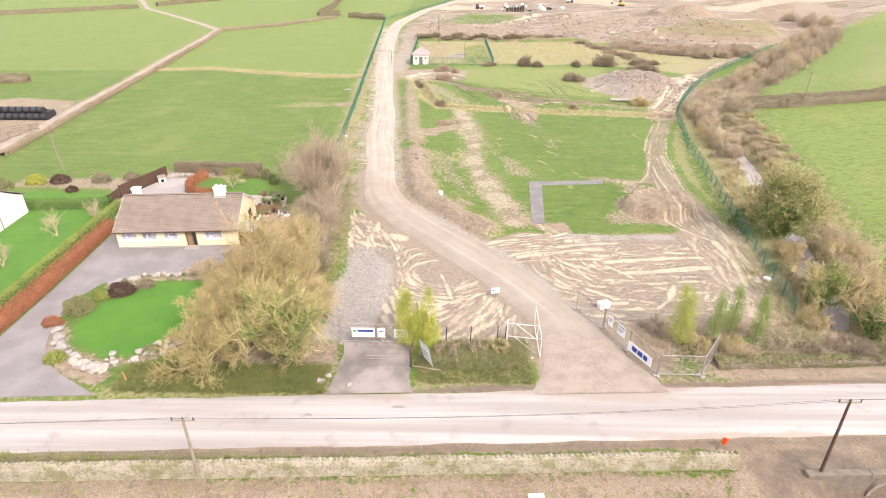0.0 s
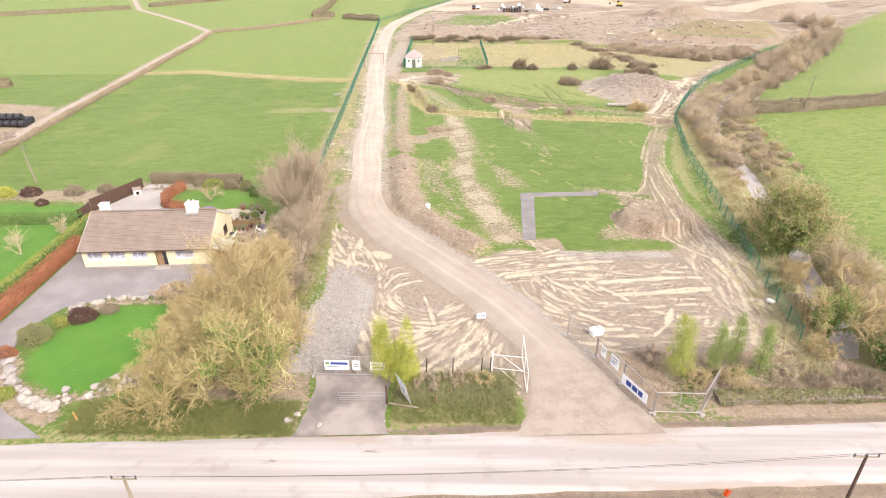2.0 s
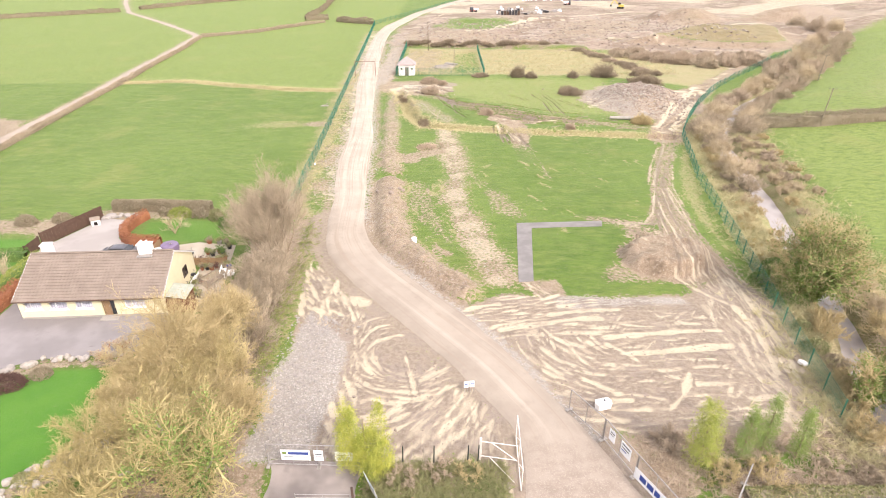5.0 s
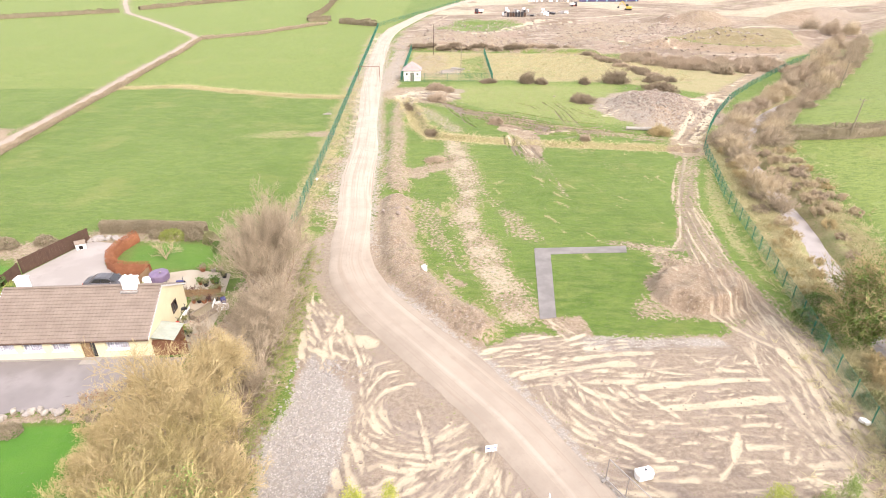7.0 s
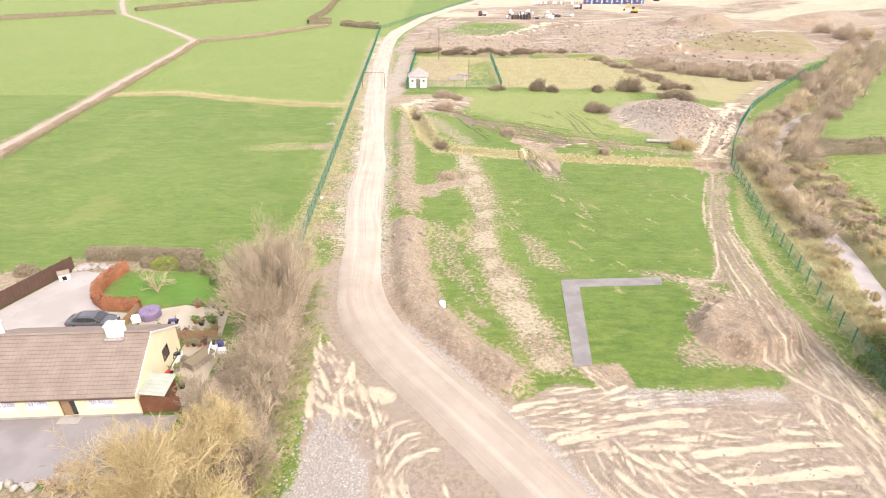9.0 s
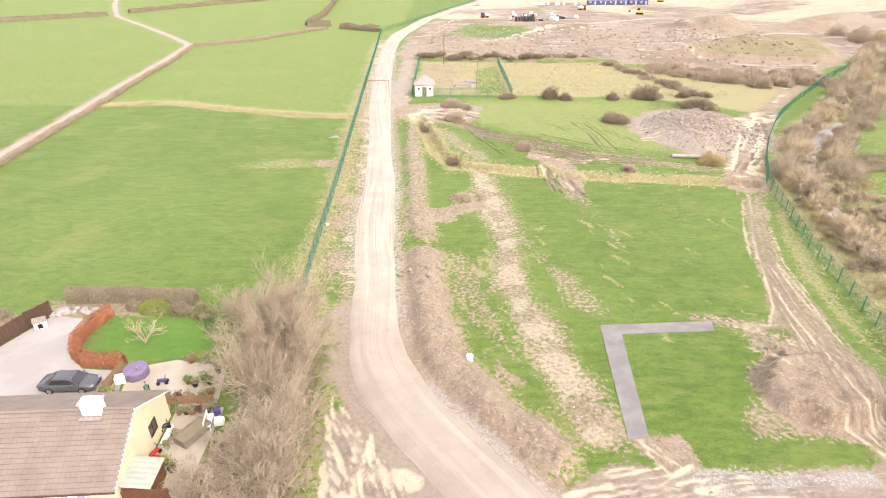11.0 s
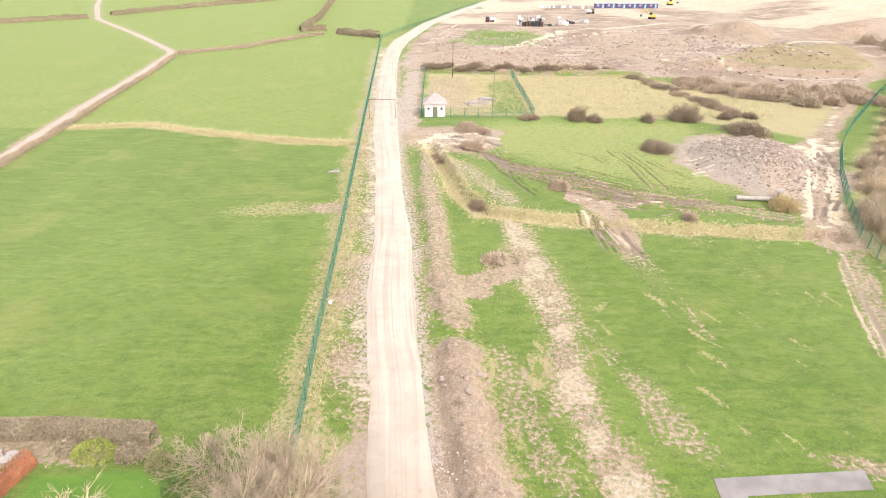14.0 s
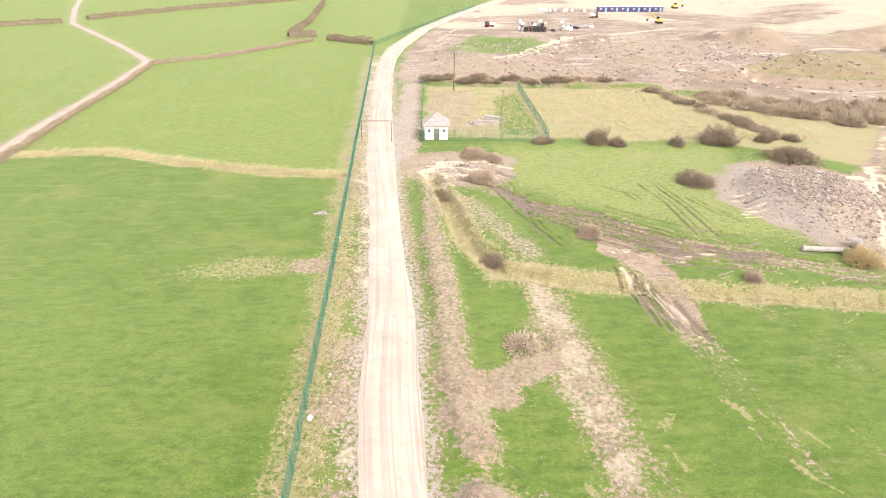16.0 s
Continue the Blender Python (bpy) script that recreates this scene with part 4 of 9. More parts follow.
    for poly, count in ((yard_l, 760), (yard_r, 1250)):
        xs, ys = [p[0] for p in poly], [p[1] for p in poly]
        made = 0
        while made < count:
            px, py = rng.uniform(min(xs), max(xs)), rng.uniform(min(ys), max(ys))
            if float(inside_distance(poly, np.array(px), np.array(py))) < 0.4:
                continue
            made += 1
            if cream[np.searchsorted(GY, py), np.searchsorted(GX, px)] > 0.7 and rng.random() < 0.6:
                continue
            length, width = rng.uniform(1.2, 5.0), rng.choice((0.10, 0.13, 0.17, 0.22, 0.28, 0.36))
            bend = rng.gauss(0, 0.35)
            val = rng.choice((0.5, 0.6, 0.75, 0.85, 0.95, 1.0))
            if poly is yard_l:
                if px < -5 and py < 55:
                    continue
                ring = math.hypot(px + 0.3, py - 50.2)
                if py > 55.5:
                    ang = 2.05 + rng.gauss(0, 0.2)
                elif px < -3.6:
                    ang = 1.68 + 0.04 * (50 - py) + rng.gauss(0, 0.14)
                elif ring < 1.9:
                    ang, width, val, length = rng.uniform(0, 3.1), 0.1, val * 0.6, 1.4
                elif ring < 6.2 and not (px > 2.6 and py < 47.5):
                    length = min(length, 3.4)
                    ang, bend = math.atan2(py - 50.2, px + 0.3) + math.pi / 2 + rng.gauss(0, 0.16), min(length / ring, 1.1)
                else:
                    ang = 0.62 + 0.12 * max(px, 0) + rng.gauss(0, 0.2)
            elif px > 28.5:
                ang, length, val = 1.72 + rng.gauss(0, 0.2), rng.uniform(3, 9), val * 0.72
            elif px < 17:
                ang = math.atan2(py - 53.5, px - 18) + math.pi / 2 + rng.gauss(0, 0.3)
                bend = rng.uniform(0.2, 0.9)
                if py > 52.5:
                    ang, bend = 0.2 + rng.gauss(0, 0.14), rng.gauss(0, 0.2)
            elif py > 56.6:
                ang, val, width = 0.05 + rng.gauss(0, 0.1), 0.5, 0.12
            else:
                width *= 0.8
                val *= 0.85
                if rng.random() < 0.25:
                    continue
                ang = 0.04 + rng.choice((0.0, 0.0, 0.0, 0.8, -0.9)) + rng.gauss(0, 0.14)
            px -= math.cos(ang) * length / 2
            py -= math.sin(ang) * length / 2
            stroke(cream, px, py, ang, length, width, bend, val, wet)
            stroke(wet, px + rng.uniform(-1.5, 1.5), py + rng.uniform(-1.5, 1.5), ang + rng.gauss(0, 0.15), length * 0.8, 0.07, bend, rng.uniform(0.3, 0.6))
    for i in range(420):
        px, py = rng.uniform(-7, 33), rng.uniform(40, 60)
        if max(float(inside_distance(q, np.array(px), np.array(py))) for q in (yard_l, yard_r)) > 0.5:
            turn = (1.1 if px < 6 else 1.75 if px > 28.5 else 0.1) + rng.gauss(0, 0.45)
            stroke(wet, px, py, turn, rng.uniform(0.8, 3.2), 0.06, rng.gauss(0, 0.5), rng.uniform(0.35, 0.75))
    for i in range(170):
        stroke(wet, rng.uniform(17, 29), rng.uniform(44.5, 57.5), rng.choice((0.05, 0.05, 0.9, -0.8)) + rng.gauss(0, 0.25), rng.uniform(1.2, 3.6), 0.15, rng.gauss(0, 0.4), rng.uniform(0.45, 0.75))
    # long pale wheel tracks over the yard
    for pts, wd in (([(17, 52.2), (20, 52.6), (25, 53.2), (29, 53.4)], 0.4), ([(18, 49.9), (22, 50.3), (26, 50.9), (29, 51.2)], 0.42), ([(12.5, 55.6), (15, 56.1), (18, 56.6), (20.5, 56.7)], 0.36), ([(13, 54.6), (16, 55.1), (18.6, 55.2)], 0.34), ([(31.5, 46), (32.6, 52), (33.2, 58), (32.6, 63)], 0.5), ([(30.4, 47), (31.6, 53), (31.2, 58)], 0.36), ([(20, 43), (22, 45), (23.6, 48)], 0.34), ([(1.2, 44), (0.6, 47), (-0.2, 50)], 0.2)):
        smear(cream, pts, wd, 1.0, wet)
    # churned wedge beside the stone path
    for i in range(12):
        stroke(rng.choice((cream, wet, wet)), 11.2 + rng.uniform(0, 2.6), 61.4 + rng.uniform(-1, 1.4), -0.95 + rng.gauss(0, 0.2), rng.uniform(2, 4), 0.16, 0.1, 0.8)
    paint(bare, 0.8, area([(10.6, 62.4), (12.4, 58.4), (15.6, 58.2), (15.0, 62.5), (13, 62)], 0.5, 0.6))
    churned = area([(20, 78), (24.5, 77.2), (29.2, 77.6), (31.4, 83), (33, 90), (37, 98), (41.5, 107), (44, 114), (46.6, 114), (43, 104), (38.4, 95), (35.4, 87), (34, 76), (33.6, 61), (29, 61), (28.6, 68), (25, 73)], 1.0, 0.9)
    paint(bare, 0.72, churned * (0.5 + 0.5 * smooth(grain2(X, Y, 2.2, 55), 0.35, 0.55)))
    # ruts of the bank track, fanning into the yard
    lines = [[(53.8, 136), (45.7, 119.8), (41.5, 107), (37.4, 97), (33.9, 88), (32.6, 79), (31.6, 70), (31.0, 61), (30, 53)],
             [(41, 106), (37, 96), (33.6, 86.5), (31.6, 79), (29.2, 75.4), (25, 75.9), (20.5, 77.6)],
             [(38, 97), (34.6, 88), (33.8, 81), (33, 73), (32.7, 64), (32.4, 56), (31.5, 48)],
             [(32, 81), (30.6, 74), (29.8, 68), (28.8, 62), (29.2, 56)]]
    for line in lines:
        for i in range(17):
            off, cut = rng.gauss(0, 0.85), rng.randrange(0, len(line) - 3)
            pts = [(x + off + rng.gauss(0, 0.2), y + rng.gauss(0, 0.3)) for x, y in line[cut:cut + rng.choice((3, 4, 5))]]
            smear(bare, pts, 0.4, 0.7, soft=0.5)
            smear(rng.choice((cream, bare, wet, wet, wet)), pts, rng.uniform(0.14, 0.3), rng.uniform(0.4, 0.7))
    for i in range(26):
        q = rng.uniform(-1, 1)
        sx, sy, turn, run = 28 + rng.uniform(-4.5, 1.5), 73.5 + q * 3, -0.62 + 0.1 * q + rng.gauss(0, 0.08), rng.uniform(3, 8)
        stroke(bare, sx, sy, turn, run, 0.3, -0.3, 0.66)
        stroke(rng.choice((cream, wet)), sx, sy, turn, run, 0.2, -0.3, 0.55)
    grassy = area([(35.8, 60), (36.2, 70), (37.6, 79), (41, 92), (44.6, 106), (43.2, 105), (38.8, 94), (36.4, 86), (35.2, 74)], 0.8, 0.6)
    bare *= 1 - 0.85 * grassy
    wet *= 1 - 0.9 * grassy
    cream *= 1 - 0.9 * grassy
    paint(dry, 0.55, grassy)
    # ruts fanning over the grass behind the ditch
    upper = [(-4, 148), (3.4, 141.8), (6.8, 139.5), (15.8, 135.3), (23.4, 128.5), (31.8, 123.6), (42.4, 118.8)]
    lower = [(-5, 147), (0.4, 145), (4.5, 134.7), (9.8, 129.0), (20.1, 122.3), (30.6, 121.4), (40.9, 116.9)]
    for i in range(60):
        q, cut = rng.random(), rng.randrange(0, 4)
        drift = rng.gauss(0, 0.06)
        pts = [(a[0] * (1 - q) + b[0] * q, a[1] * (1 - q) + b[1] * q) for a, b in zip(upper, lower)]
        pts = [(x + rng.gauss(0, 0.15), y + drift * k * 5) for k, (x, y) in enumerate(pts)][cut:cut + rng.choice((3, 4))]
        smear(bare, pts, 0.36, 0.6, soft=0.4)
        if i % 4 == 3:
            smear(cream, pts, rng.uniform(0.1, 0.18), 0.5, soft=0.3)
        else:
            smear(wet, pts, rng.uniform(0.14, 0.26), 1.0, soft=0.2)
    for pts in ([(22.9, 146.3), (24.7, 138.5), (25.1, 128.0)], [(25.2, 146.3), (26.8, 137.2), (27.7, 127.5)], [(2.3, 147), (4, 138), (5.5, 128.5)], [(0.4, 145), (3, 136), (7.5, 125)], [(17, 145), (20, 142), (21, 139)], [(28, 141), (30, 136), (33, 132)]):
        smear(wet, pts, 0.2, 1.0, soft=0.3)
        smear(wet, [(x + 0.9, y + 0.2) for x, y in pts], 0.14, 0.9, soft=0.3)
    for cx, cy, rx, ry in ((13.3, 124.4, 1.4, 1.4), (16.8, 123.0, 1.6, 0.8), (20, 122.8, 2.6, 0.8), (23, 123.4, 1.6, 0.6), (-8.6, 152.4, 2.4, 1.2), (-5.5, 149.5, 1.8, 1.2), (-2.5, 146.6, 1.6, 1.0)):
        paint(bare, 0.9, smooth(1.3 - np.hypot((X - cx) / rx, (Y - cy) / ry) + wob * 0.6, -0.3, 0.4))
        for i in range(7):
            stroke(cream, cx + rng.gauss(0, rx * 0.5), cy + rng.gauss(0, ry * 0.45), -0.12 + rng.gauss(0, 0.3), rng.uniform(0.8, 2.4), rng.uniform(0.2, 0.36), 0.3, 1.0)
    for i in range(26):
        q = rng.random() * 0.62
        stroke(rng.choice((wet, bare, wet, bare, wet, cream)), 12.6 + 4 * q + rng.uniform(-1.0, 1.6), 123 - 15 * q, -1.42 + rng.gauss(0, 0.08), rng.uniform(4, 9), rng.uniform(0.2, 0.4), 0.1, 0.7)
    for i in range(9):
        stroke(bare, 15.8 + rng.uniform(-0.6, 2.4), 107 - 2.0 * i + rng.uniform(-2, 2), -1.2 + rng.gauss(0, 0.15), rng.uniform(1, 3), 0.28, 0.1, 0.62)
    for i in range(34):
        stroke(rng.choice((cream, cream, wet)), -9 + rng.uniform(0, 11), 146 + rng.uniform(0, 11), -0.5 + rng.gauss(0, 0.45), rng.uniform(1.2, 4.5), rng.uniform(0.25, 0.7), 0.3, 0.95)
    for cx, cy, rx, ry in ((-9.0, 150.8, 1.6, 1.2), (-4.6, 154.6, 2.4, 0.9), (-1.8, 151.4, 1.6, 0.6)):
        paint(cream, 1.0, smooth(1.1 - np.hypot((X - cx) / rx, (Y - cy) / ry) + wob * 0.8, -0.2, 0.3))
    paint(chalk_and_haze, 1.15, area([(2, 164), (44, 165), (42, 126), (26, 130), (12, 140), (4, 147)], 2, 2))
    paint(dry, 0.37, area([(2, 162), (44, 163), (38, 124), (24, 128), (10, 138), (2, 146)], 2, 2))
    # streaks of washed silt and the puddled track round the rubble heap
    for i in range(9):
        stroke(rng.choice((cream, cream, wet)), 33.5 + rng.uniform(-0.5, 2), 133.5 + i * 0.9, 0.05 + rng.gauss(0, 0.1), rng.uniform(2, 4), 0.24, 0.0, 1.0)
    bank_line = [(42.4, 111), (44.6, 117), (48.6, 124.5), (53.5, 132.5), (58, 140), (62, 146.5), (66.5, 153.5)]
    paint(bare, 0.95, band(bank_line, 2.9, 1.0, 0.8))
    # water in the ruts: the sky's reflection is painted as bright cream
    for side, cuts in ((-1.5, ((1, 4), (4, 7))), (1.4, ((1, 3), (2, 5), (5, 7)))):
        for a, b in cuts:
            smear(cream, [(x + side * 0.85, y - side * 0.5) for x, y in bank_line[a:b]], 0.75, 1.0, rag=1.3)
    for i in range(26):
        q = rng.random()
        stroke(rng.choice((cream, wet, wet)), 43.5 + 22 * q + rng.uniform(-2, 2), 114 + 38 * q, 1.03 + rng.gauss(0, 0.1), rng.uniform(2, 6), rng.uniform(0.3, 0.5), 0.1, 0.95)
    # puddles, with their sky reflection also put into the cream colour
    for cx, cy, rx, ry in ((43.6, 115.4, 1.8, 0.8), (47.0, 116.2, 1.6, 1.0), (56.5, 148.0, 2.6, 1.0), (60.2, 145.6, 1.8, 0.9), (62.5, 150, 1.0, 1.8)):
        paint(cream, 1.0, smooth(1.0 - np.hypot((X - cx) / rx, (Y - cy) / ry) + wob * 0.8 + (grain2(X, Y, 1.4, 56) - 0.5), -0.2, 0.3))
    paint(bare, 0.9, band([(54, 152), (58, 147), (64, 151), (80, 170), (104, 200), (120, 222)], 2.0, 1.2))
    for i in range(22):
        q = rng.random()
        smear(rng.choice((cream, wet)), [(62 + 50 * q + rng.gauss(0, 1), 149 + 64 * q), (66 + 50 * q, 154 + 64 * q), (70 + 50 * q + rng.gauss(0, 0.5), 159 + 64 * q)], 0.5, 0.9, soft=0.5)
    # the far site: banks of brown spoil, pale wheel tracks and silt
    brown = area([(-12, 249), (15, 250), (44, 226), (38, 211), (-12, 212)], 3, 2.5)
    np.maximum(brown, area([(53, 285), (93, 291), (78, 246), (58, 231), (41, 235)], 3, 3), out=brown)
    np.maximum(brown, area([(104, 304), (126, 320), (128, 288), (116, 266), (97, 272)], 3, 3), out=brown)
    np.maximum(brown, smooth(15 - np.hypot((X - 158) / 2.2, Y - 286), -1, 3), out=brown)
    rim_d = inside_distance(SPOIL, X, Y)
    np.maximum(brown, smooth(rim_d, -3, -1) * (1 - smooth(rim_d, 2, 5)), out=brown)
    cream *= 1 - 0.9 * brown
    for i in range(46):
        stroke_at, turn = (rng.uniform(0, 190), rng.uniform(240, 420)), rng.gauss(0.12, 0.25)
        far = [(stroke_at[0] + k * 7 * math.cos(turn), stroke_at[1] + k * 7 * math.sin(turn) + rng.gauss(0, 1)) for k in range(rng.randrange(3, 8))]
        if min(float(inside_distance(site, np.array(q[0]), np.array(q[1]))) for q in far) > 2:
            smear(rng.choice((cream, wet, bare)), far, rng.uniform(0.8, 2.2), rng.uniform(0.4, 0.7), soft=1.4, rag=1.6)
    site_tone *= 1 - 0.8 * brown
    for pts, wd in (([(10, 243), (26.5, 269), (36, 284), (58, 302), (100, 330)], 2.6), ([(14, 243), (30, 268), (42, 281), (70, 298)], 1.6), ([(-11, 264), (-4, 295), (5.8, 335)], 1.0), ([(-8, 264), (0, 300), (9, 335)], 0.8), ([(60, 231), (73.6, 226.6), (82, 212), (100, 203)], 1.3), ([(95, 259), (106, 263), (116, 265)], 1.6), ([(26, 253), (32, 257), (38, 258)], 1.0), ([(100, 262), (130, 266), (160, 268)], 2.2)):
        smear(cream, pts, wd * 0.8, 0.75, soft=1.2, rag=1.5)
    heap = smooth(rim_d, 2, 5)
    for zone in (cream, wet, bare, stone):
        zone *= 1 - 0.95 * heap
    paint(dry, 1.0, heap)
    Z -= 0.05 * cream * (cream > 0.3) * (np.abs(X - 12) < 30) * (Y < 66)
    Z += 0.05 * wet * (Y < 70) - 0.32 * wet * (Y > 104) * (Y < 160)
    nx, ny = len(GX), len(GY)
    idx = np.arange(nx * ny).reshape(ny, nx)
    faces = np.stack([idx[:-1, :-1], idx[:-1, 1:], idx[1:, 1:], idx[1:, :-1]], -1).reshape(-1, 4)
    me = mesh_from("ground", np.stack([X, Y, Z], -1).reshape(-1, 3), faces, MAT["ground"], True)
    for name, rgb in (("zone_a", (bare, cream, dry, chalk_and_haze)), ("zone_b", (stone, lawn, wet, site_tone))):
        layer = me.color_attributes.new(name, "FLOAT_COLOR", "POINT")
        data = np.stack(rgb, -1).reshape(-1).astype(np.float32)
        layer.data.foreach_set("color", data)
    ob = new("ground", me)
    return tagged(ob, "green pasture with churned bare mud and straw-coloured rough grass", "ground", kind="structure")


ground = build_ground()


def lie(x, y):
    """Height of the ground at one place."""
    return float(height(np.array([x]), np.array([y]))[0])


def strip_mesh(name, left, right, across, step, lift, material, rough=0.0, crown=0.0):
    """A road surface between two edge lines, with worn, uneven edges."""
    def resample(p, n):
        p = np.array(p, float)
        out = []
        for a, b in zip(p, p[1:]):
            k = n.pop(0)
            out += [a + (b - a) * i / k for i in range(k)]
        return np.array(out + [p[-1]])
    counts = [max(1, round(math.dist(a, b) / step)) for a, b in zip(left, left[1:])]
    L, R = resample(left, list(counts)), resample(right, list(counts))
    for _ in range(6):
        L[1:-1] = (L[:-2] + 2 * L[1:-1] + L[2:]) / 4
        R[1:-1] = (R[:-2] + 2 * R[1:-1] + R[2:]) / 4
    run = np.concatenate([[0], np.cumsum(np.hypot(*np.diff((L + R) / 2, axis=0).T))])
    if rough:
        d = R - L
        d /= np.hypot(*d.T)[:, None]
        worn_l = d * ((grain2(run, run * 0, 2.2, 3) - 0.5) * 2 * rough)[:, None]
        worn_r = d * ((grain2(run, run * 0 + 50, 2.2, 4) - 0.5) * 2 * rough)[:, None]
    u = np.linspace(0, 1, across)
    P = L[:, None, :] * (1 - u[None, :, None]) + R[:, None, :] * u[None, :, None]
    if rough:
        P[:, 0], P[:, 1], P[:, -2], P[:, -1] = P[:, 0] + worn_l, P[:, 1] + worn_l * 0.6, P[:, -2] + worn_r * 0.6, P[:, -1] + worn_r
    z = lift + crown * (1 - (2 * u - 1) ** 2)[None, :] + np.zeros(P.shape[:2])
    z = z + (grain2(P[..., 0], P[..., 1], 1.2, 8) - 0.5) * 0.05 * (crown > 0)
    z[:, 0] = z[:, -1] = lift - 0.10
    n, m = P.shape[:2]
    idx = np.arange(n * m).reshape(n, m)
    faces = np.stack([idx[:-1, :-1], idx[:-1, 1:], idx[1:, 1:], idx[1:, :-1]], -1).reshape(-1, 4)
    me = mesh_from(name, np.concatenate([P, z[..., None]], -1).reshape(-1, 3), faces, material, True)
    uv = me.uv_layers.new(name="UVMap")
    width = np.hypot(*(R - L).T)
    co = np.stack([u[None, :] * width[:, None], np.repeat(run[:, None], m, 1)], -1).reshape(-1, 2)
    uv.data.foreach_set("uv", co[faces.ravel()].astype(np.float32).ravel())
    return new(name, me)


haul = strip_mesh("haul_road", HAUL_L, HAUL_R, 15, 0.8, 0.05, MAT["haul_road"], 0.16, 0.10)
tagged(haul, "pale compacted dirt haul road with wheel ruts", "road", kind="structure")
xs_road = [-160, -90, -50, -30, -10, 10, 30, 50, 90, 160]
main_road = strip_mesh("main_road", [(x, road_near(x)) for x in xs_road], [(x, road_far(x)) for x in xs_road], 17, 0.8, 0.045, MAT["tarmac"], 0.22, 0.06)
tagged(main_road, "sun-bleached pale tarmac country road with worn edges", "road", kind="structure")
bank_l = [(x - 1.5, y + 0.4) for x, y in RIVER[:-2]]
bank_r = [(x + 1.5, y - 0.4) for x, y in RIVER[:-2]]
water = strip_mesh("river_water", bank_l, bank_r, 4, 3.0, -0.95, MAT["water"])
tagged(water, "shallow grey-brown stream water", "stream", kind="structure")

farm_lane = strip_mesh("farm_lane", [(x - 1.4, y) for x, y in LANE], [(x + 1.4, y) for x, y in LANE], 9, 2.0, 0.07, MAT["lane_dirt"], 0.3, 0.05)
tagged(farm_lane, "narrow pale dirt farm lane between pastures", "lane", kind="structure")

# ---- house and its plot ----
MAT["sheet_roof"] = plain("sheet_roof", (0.33, 0.36, 0.30), (0.40, 0.42, 0.36), 1.5, 0.6, 0.1, 0.1)
HOUSE = pose(-36.3, 54.8, 0, 0, 0, 3.6)


def placed(name, bm, material, m, label, category, group="", kind=""):
    """One plain thing that is a single mesh."""
    ob = part(name, bm, material)
    ob.matrix_world = m
    return tagged(ob, label, category, group, kind)


def slab(name, outline, z, material, label, category, thick=0.12):
    bm = bmesh.new()
    top = [bm.verts.new((x, y, z)) for x, y in outline]
    face = bm.faces.new(top)
    out = bmesh.ops.extrude_face_region(bm, geom=[face])
    for v in out["geom"]:
        if isinstance(v, bmesh.types.BMVert):
            v.co.z -= thick
    return tagged(part(name, bm, material), label, category, kind="structure")


def window_unit(parent, x0, x1, z0, z1, y, bars):
    """A white casement with panes, a sill and net curtains behind, set into an opening that faces -y."""
    w = part("window", boxes((x0, x1, y + 0.10, y + 0.16, z0, z0 + 0.06), (x0, x1, y + 0.10, y + 0.16, z1 - 0.06, z1), (x0, x0 + 0.06, y + 0.10, y + 0.16, z0 + 0.06, z1 - 0.06), (x1 - 0.06, x1, y + 0.10, y + 0.16, z0 + 0.06, z1 - 0.06), *[(q - 0.03, q + 0.03, y + 0.102, y + 0.158, z0 + 0.06, z1 - 0.06) for q in bars]), MAT["white_plastic"], parent)
    part("sill", boxes((x0 - 0.08, x1 + 0.08, y - 0.07, y + 0.10, z0 - 0.07, z0 - 0.002), bevel=0.01), MAT["white_paint"], w)
    edges = [x0 + 0.06, *bars, x1 - 0.06]
    for a, b in zip(edges, edges[1:]):
        p = part("pane", boxes((a + 0.02, b - 0.02, y + 0.12, y + 0.126, z0 + 0.06, z1 - 0.06)), MAT["glass"], w)
        p.visible_shadow = False
    bm = bmesh.new()
    n = max(8, int((x1 - x0) / 0.06))
    pts = [(x0 + (x1 - x0) * i / n, y + 0.26 + 0.025 * math.sin(i * 1.9)) for i in range(n + 1)]
    rows = [[bm.verts.new((px, py, z)) for px, py in pts] for z in (z0, z1)]
    for i in range(n):
        bm.faces.new((rows[0][i], rows[0][i + 1], rows[1][i + 1], rows[1][i]))
    part("curtain", bm, MAT["net_curtain"], w)
    return w


def tiled_slope(parent, m, length, run, rise, course):
    """Roof slope as overlapping courses of tiles; local x along the eaves, y up the slope on plan."""
    n = round(math.hypot(run, rise) / course)
    k = int(length / 0.33)
    y0, y1, z0, z1 = -0.03, run / n + 0.02, 0.035, rise / n
    verts, faces = [], []
    for j in range(k * 2 + 1):
        x, dz = length * j / (k * 2), 0.018 * (j % 2)
        verts += [(x, y0, z0 - 0.05), (x, y0, z0 + dz), (x, y1, z1 + dz)]
    for a in range(k * 2):
        for q in (0, 1):
            faces.append((a * 3 + q, a * 3 + 3 + q, a * 3 + 4 + q, a * 3 + 1 + q))
    me = mesh_from("tile_course", verts, faces, MAT["roof_tile"])
    for i in range(n):
        ob = attach(new("tile_course", me), parent)
        ob.matrix_local = m @ pose(0.01 * math.sin(i * 3.7), run * i / n, rise * i / n)


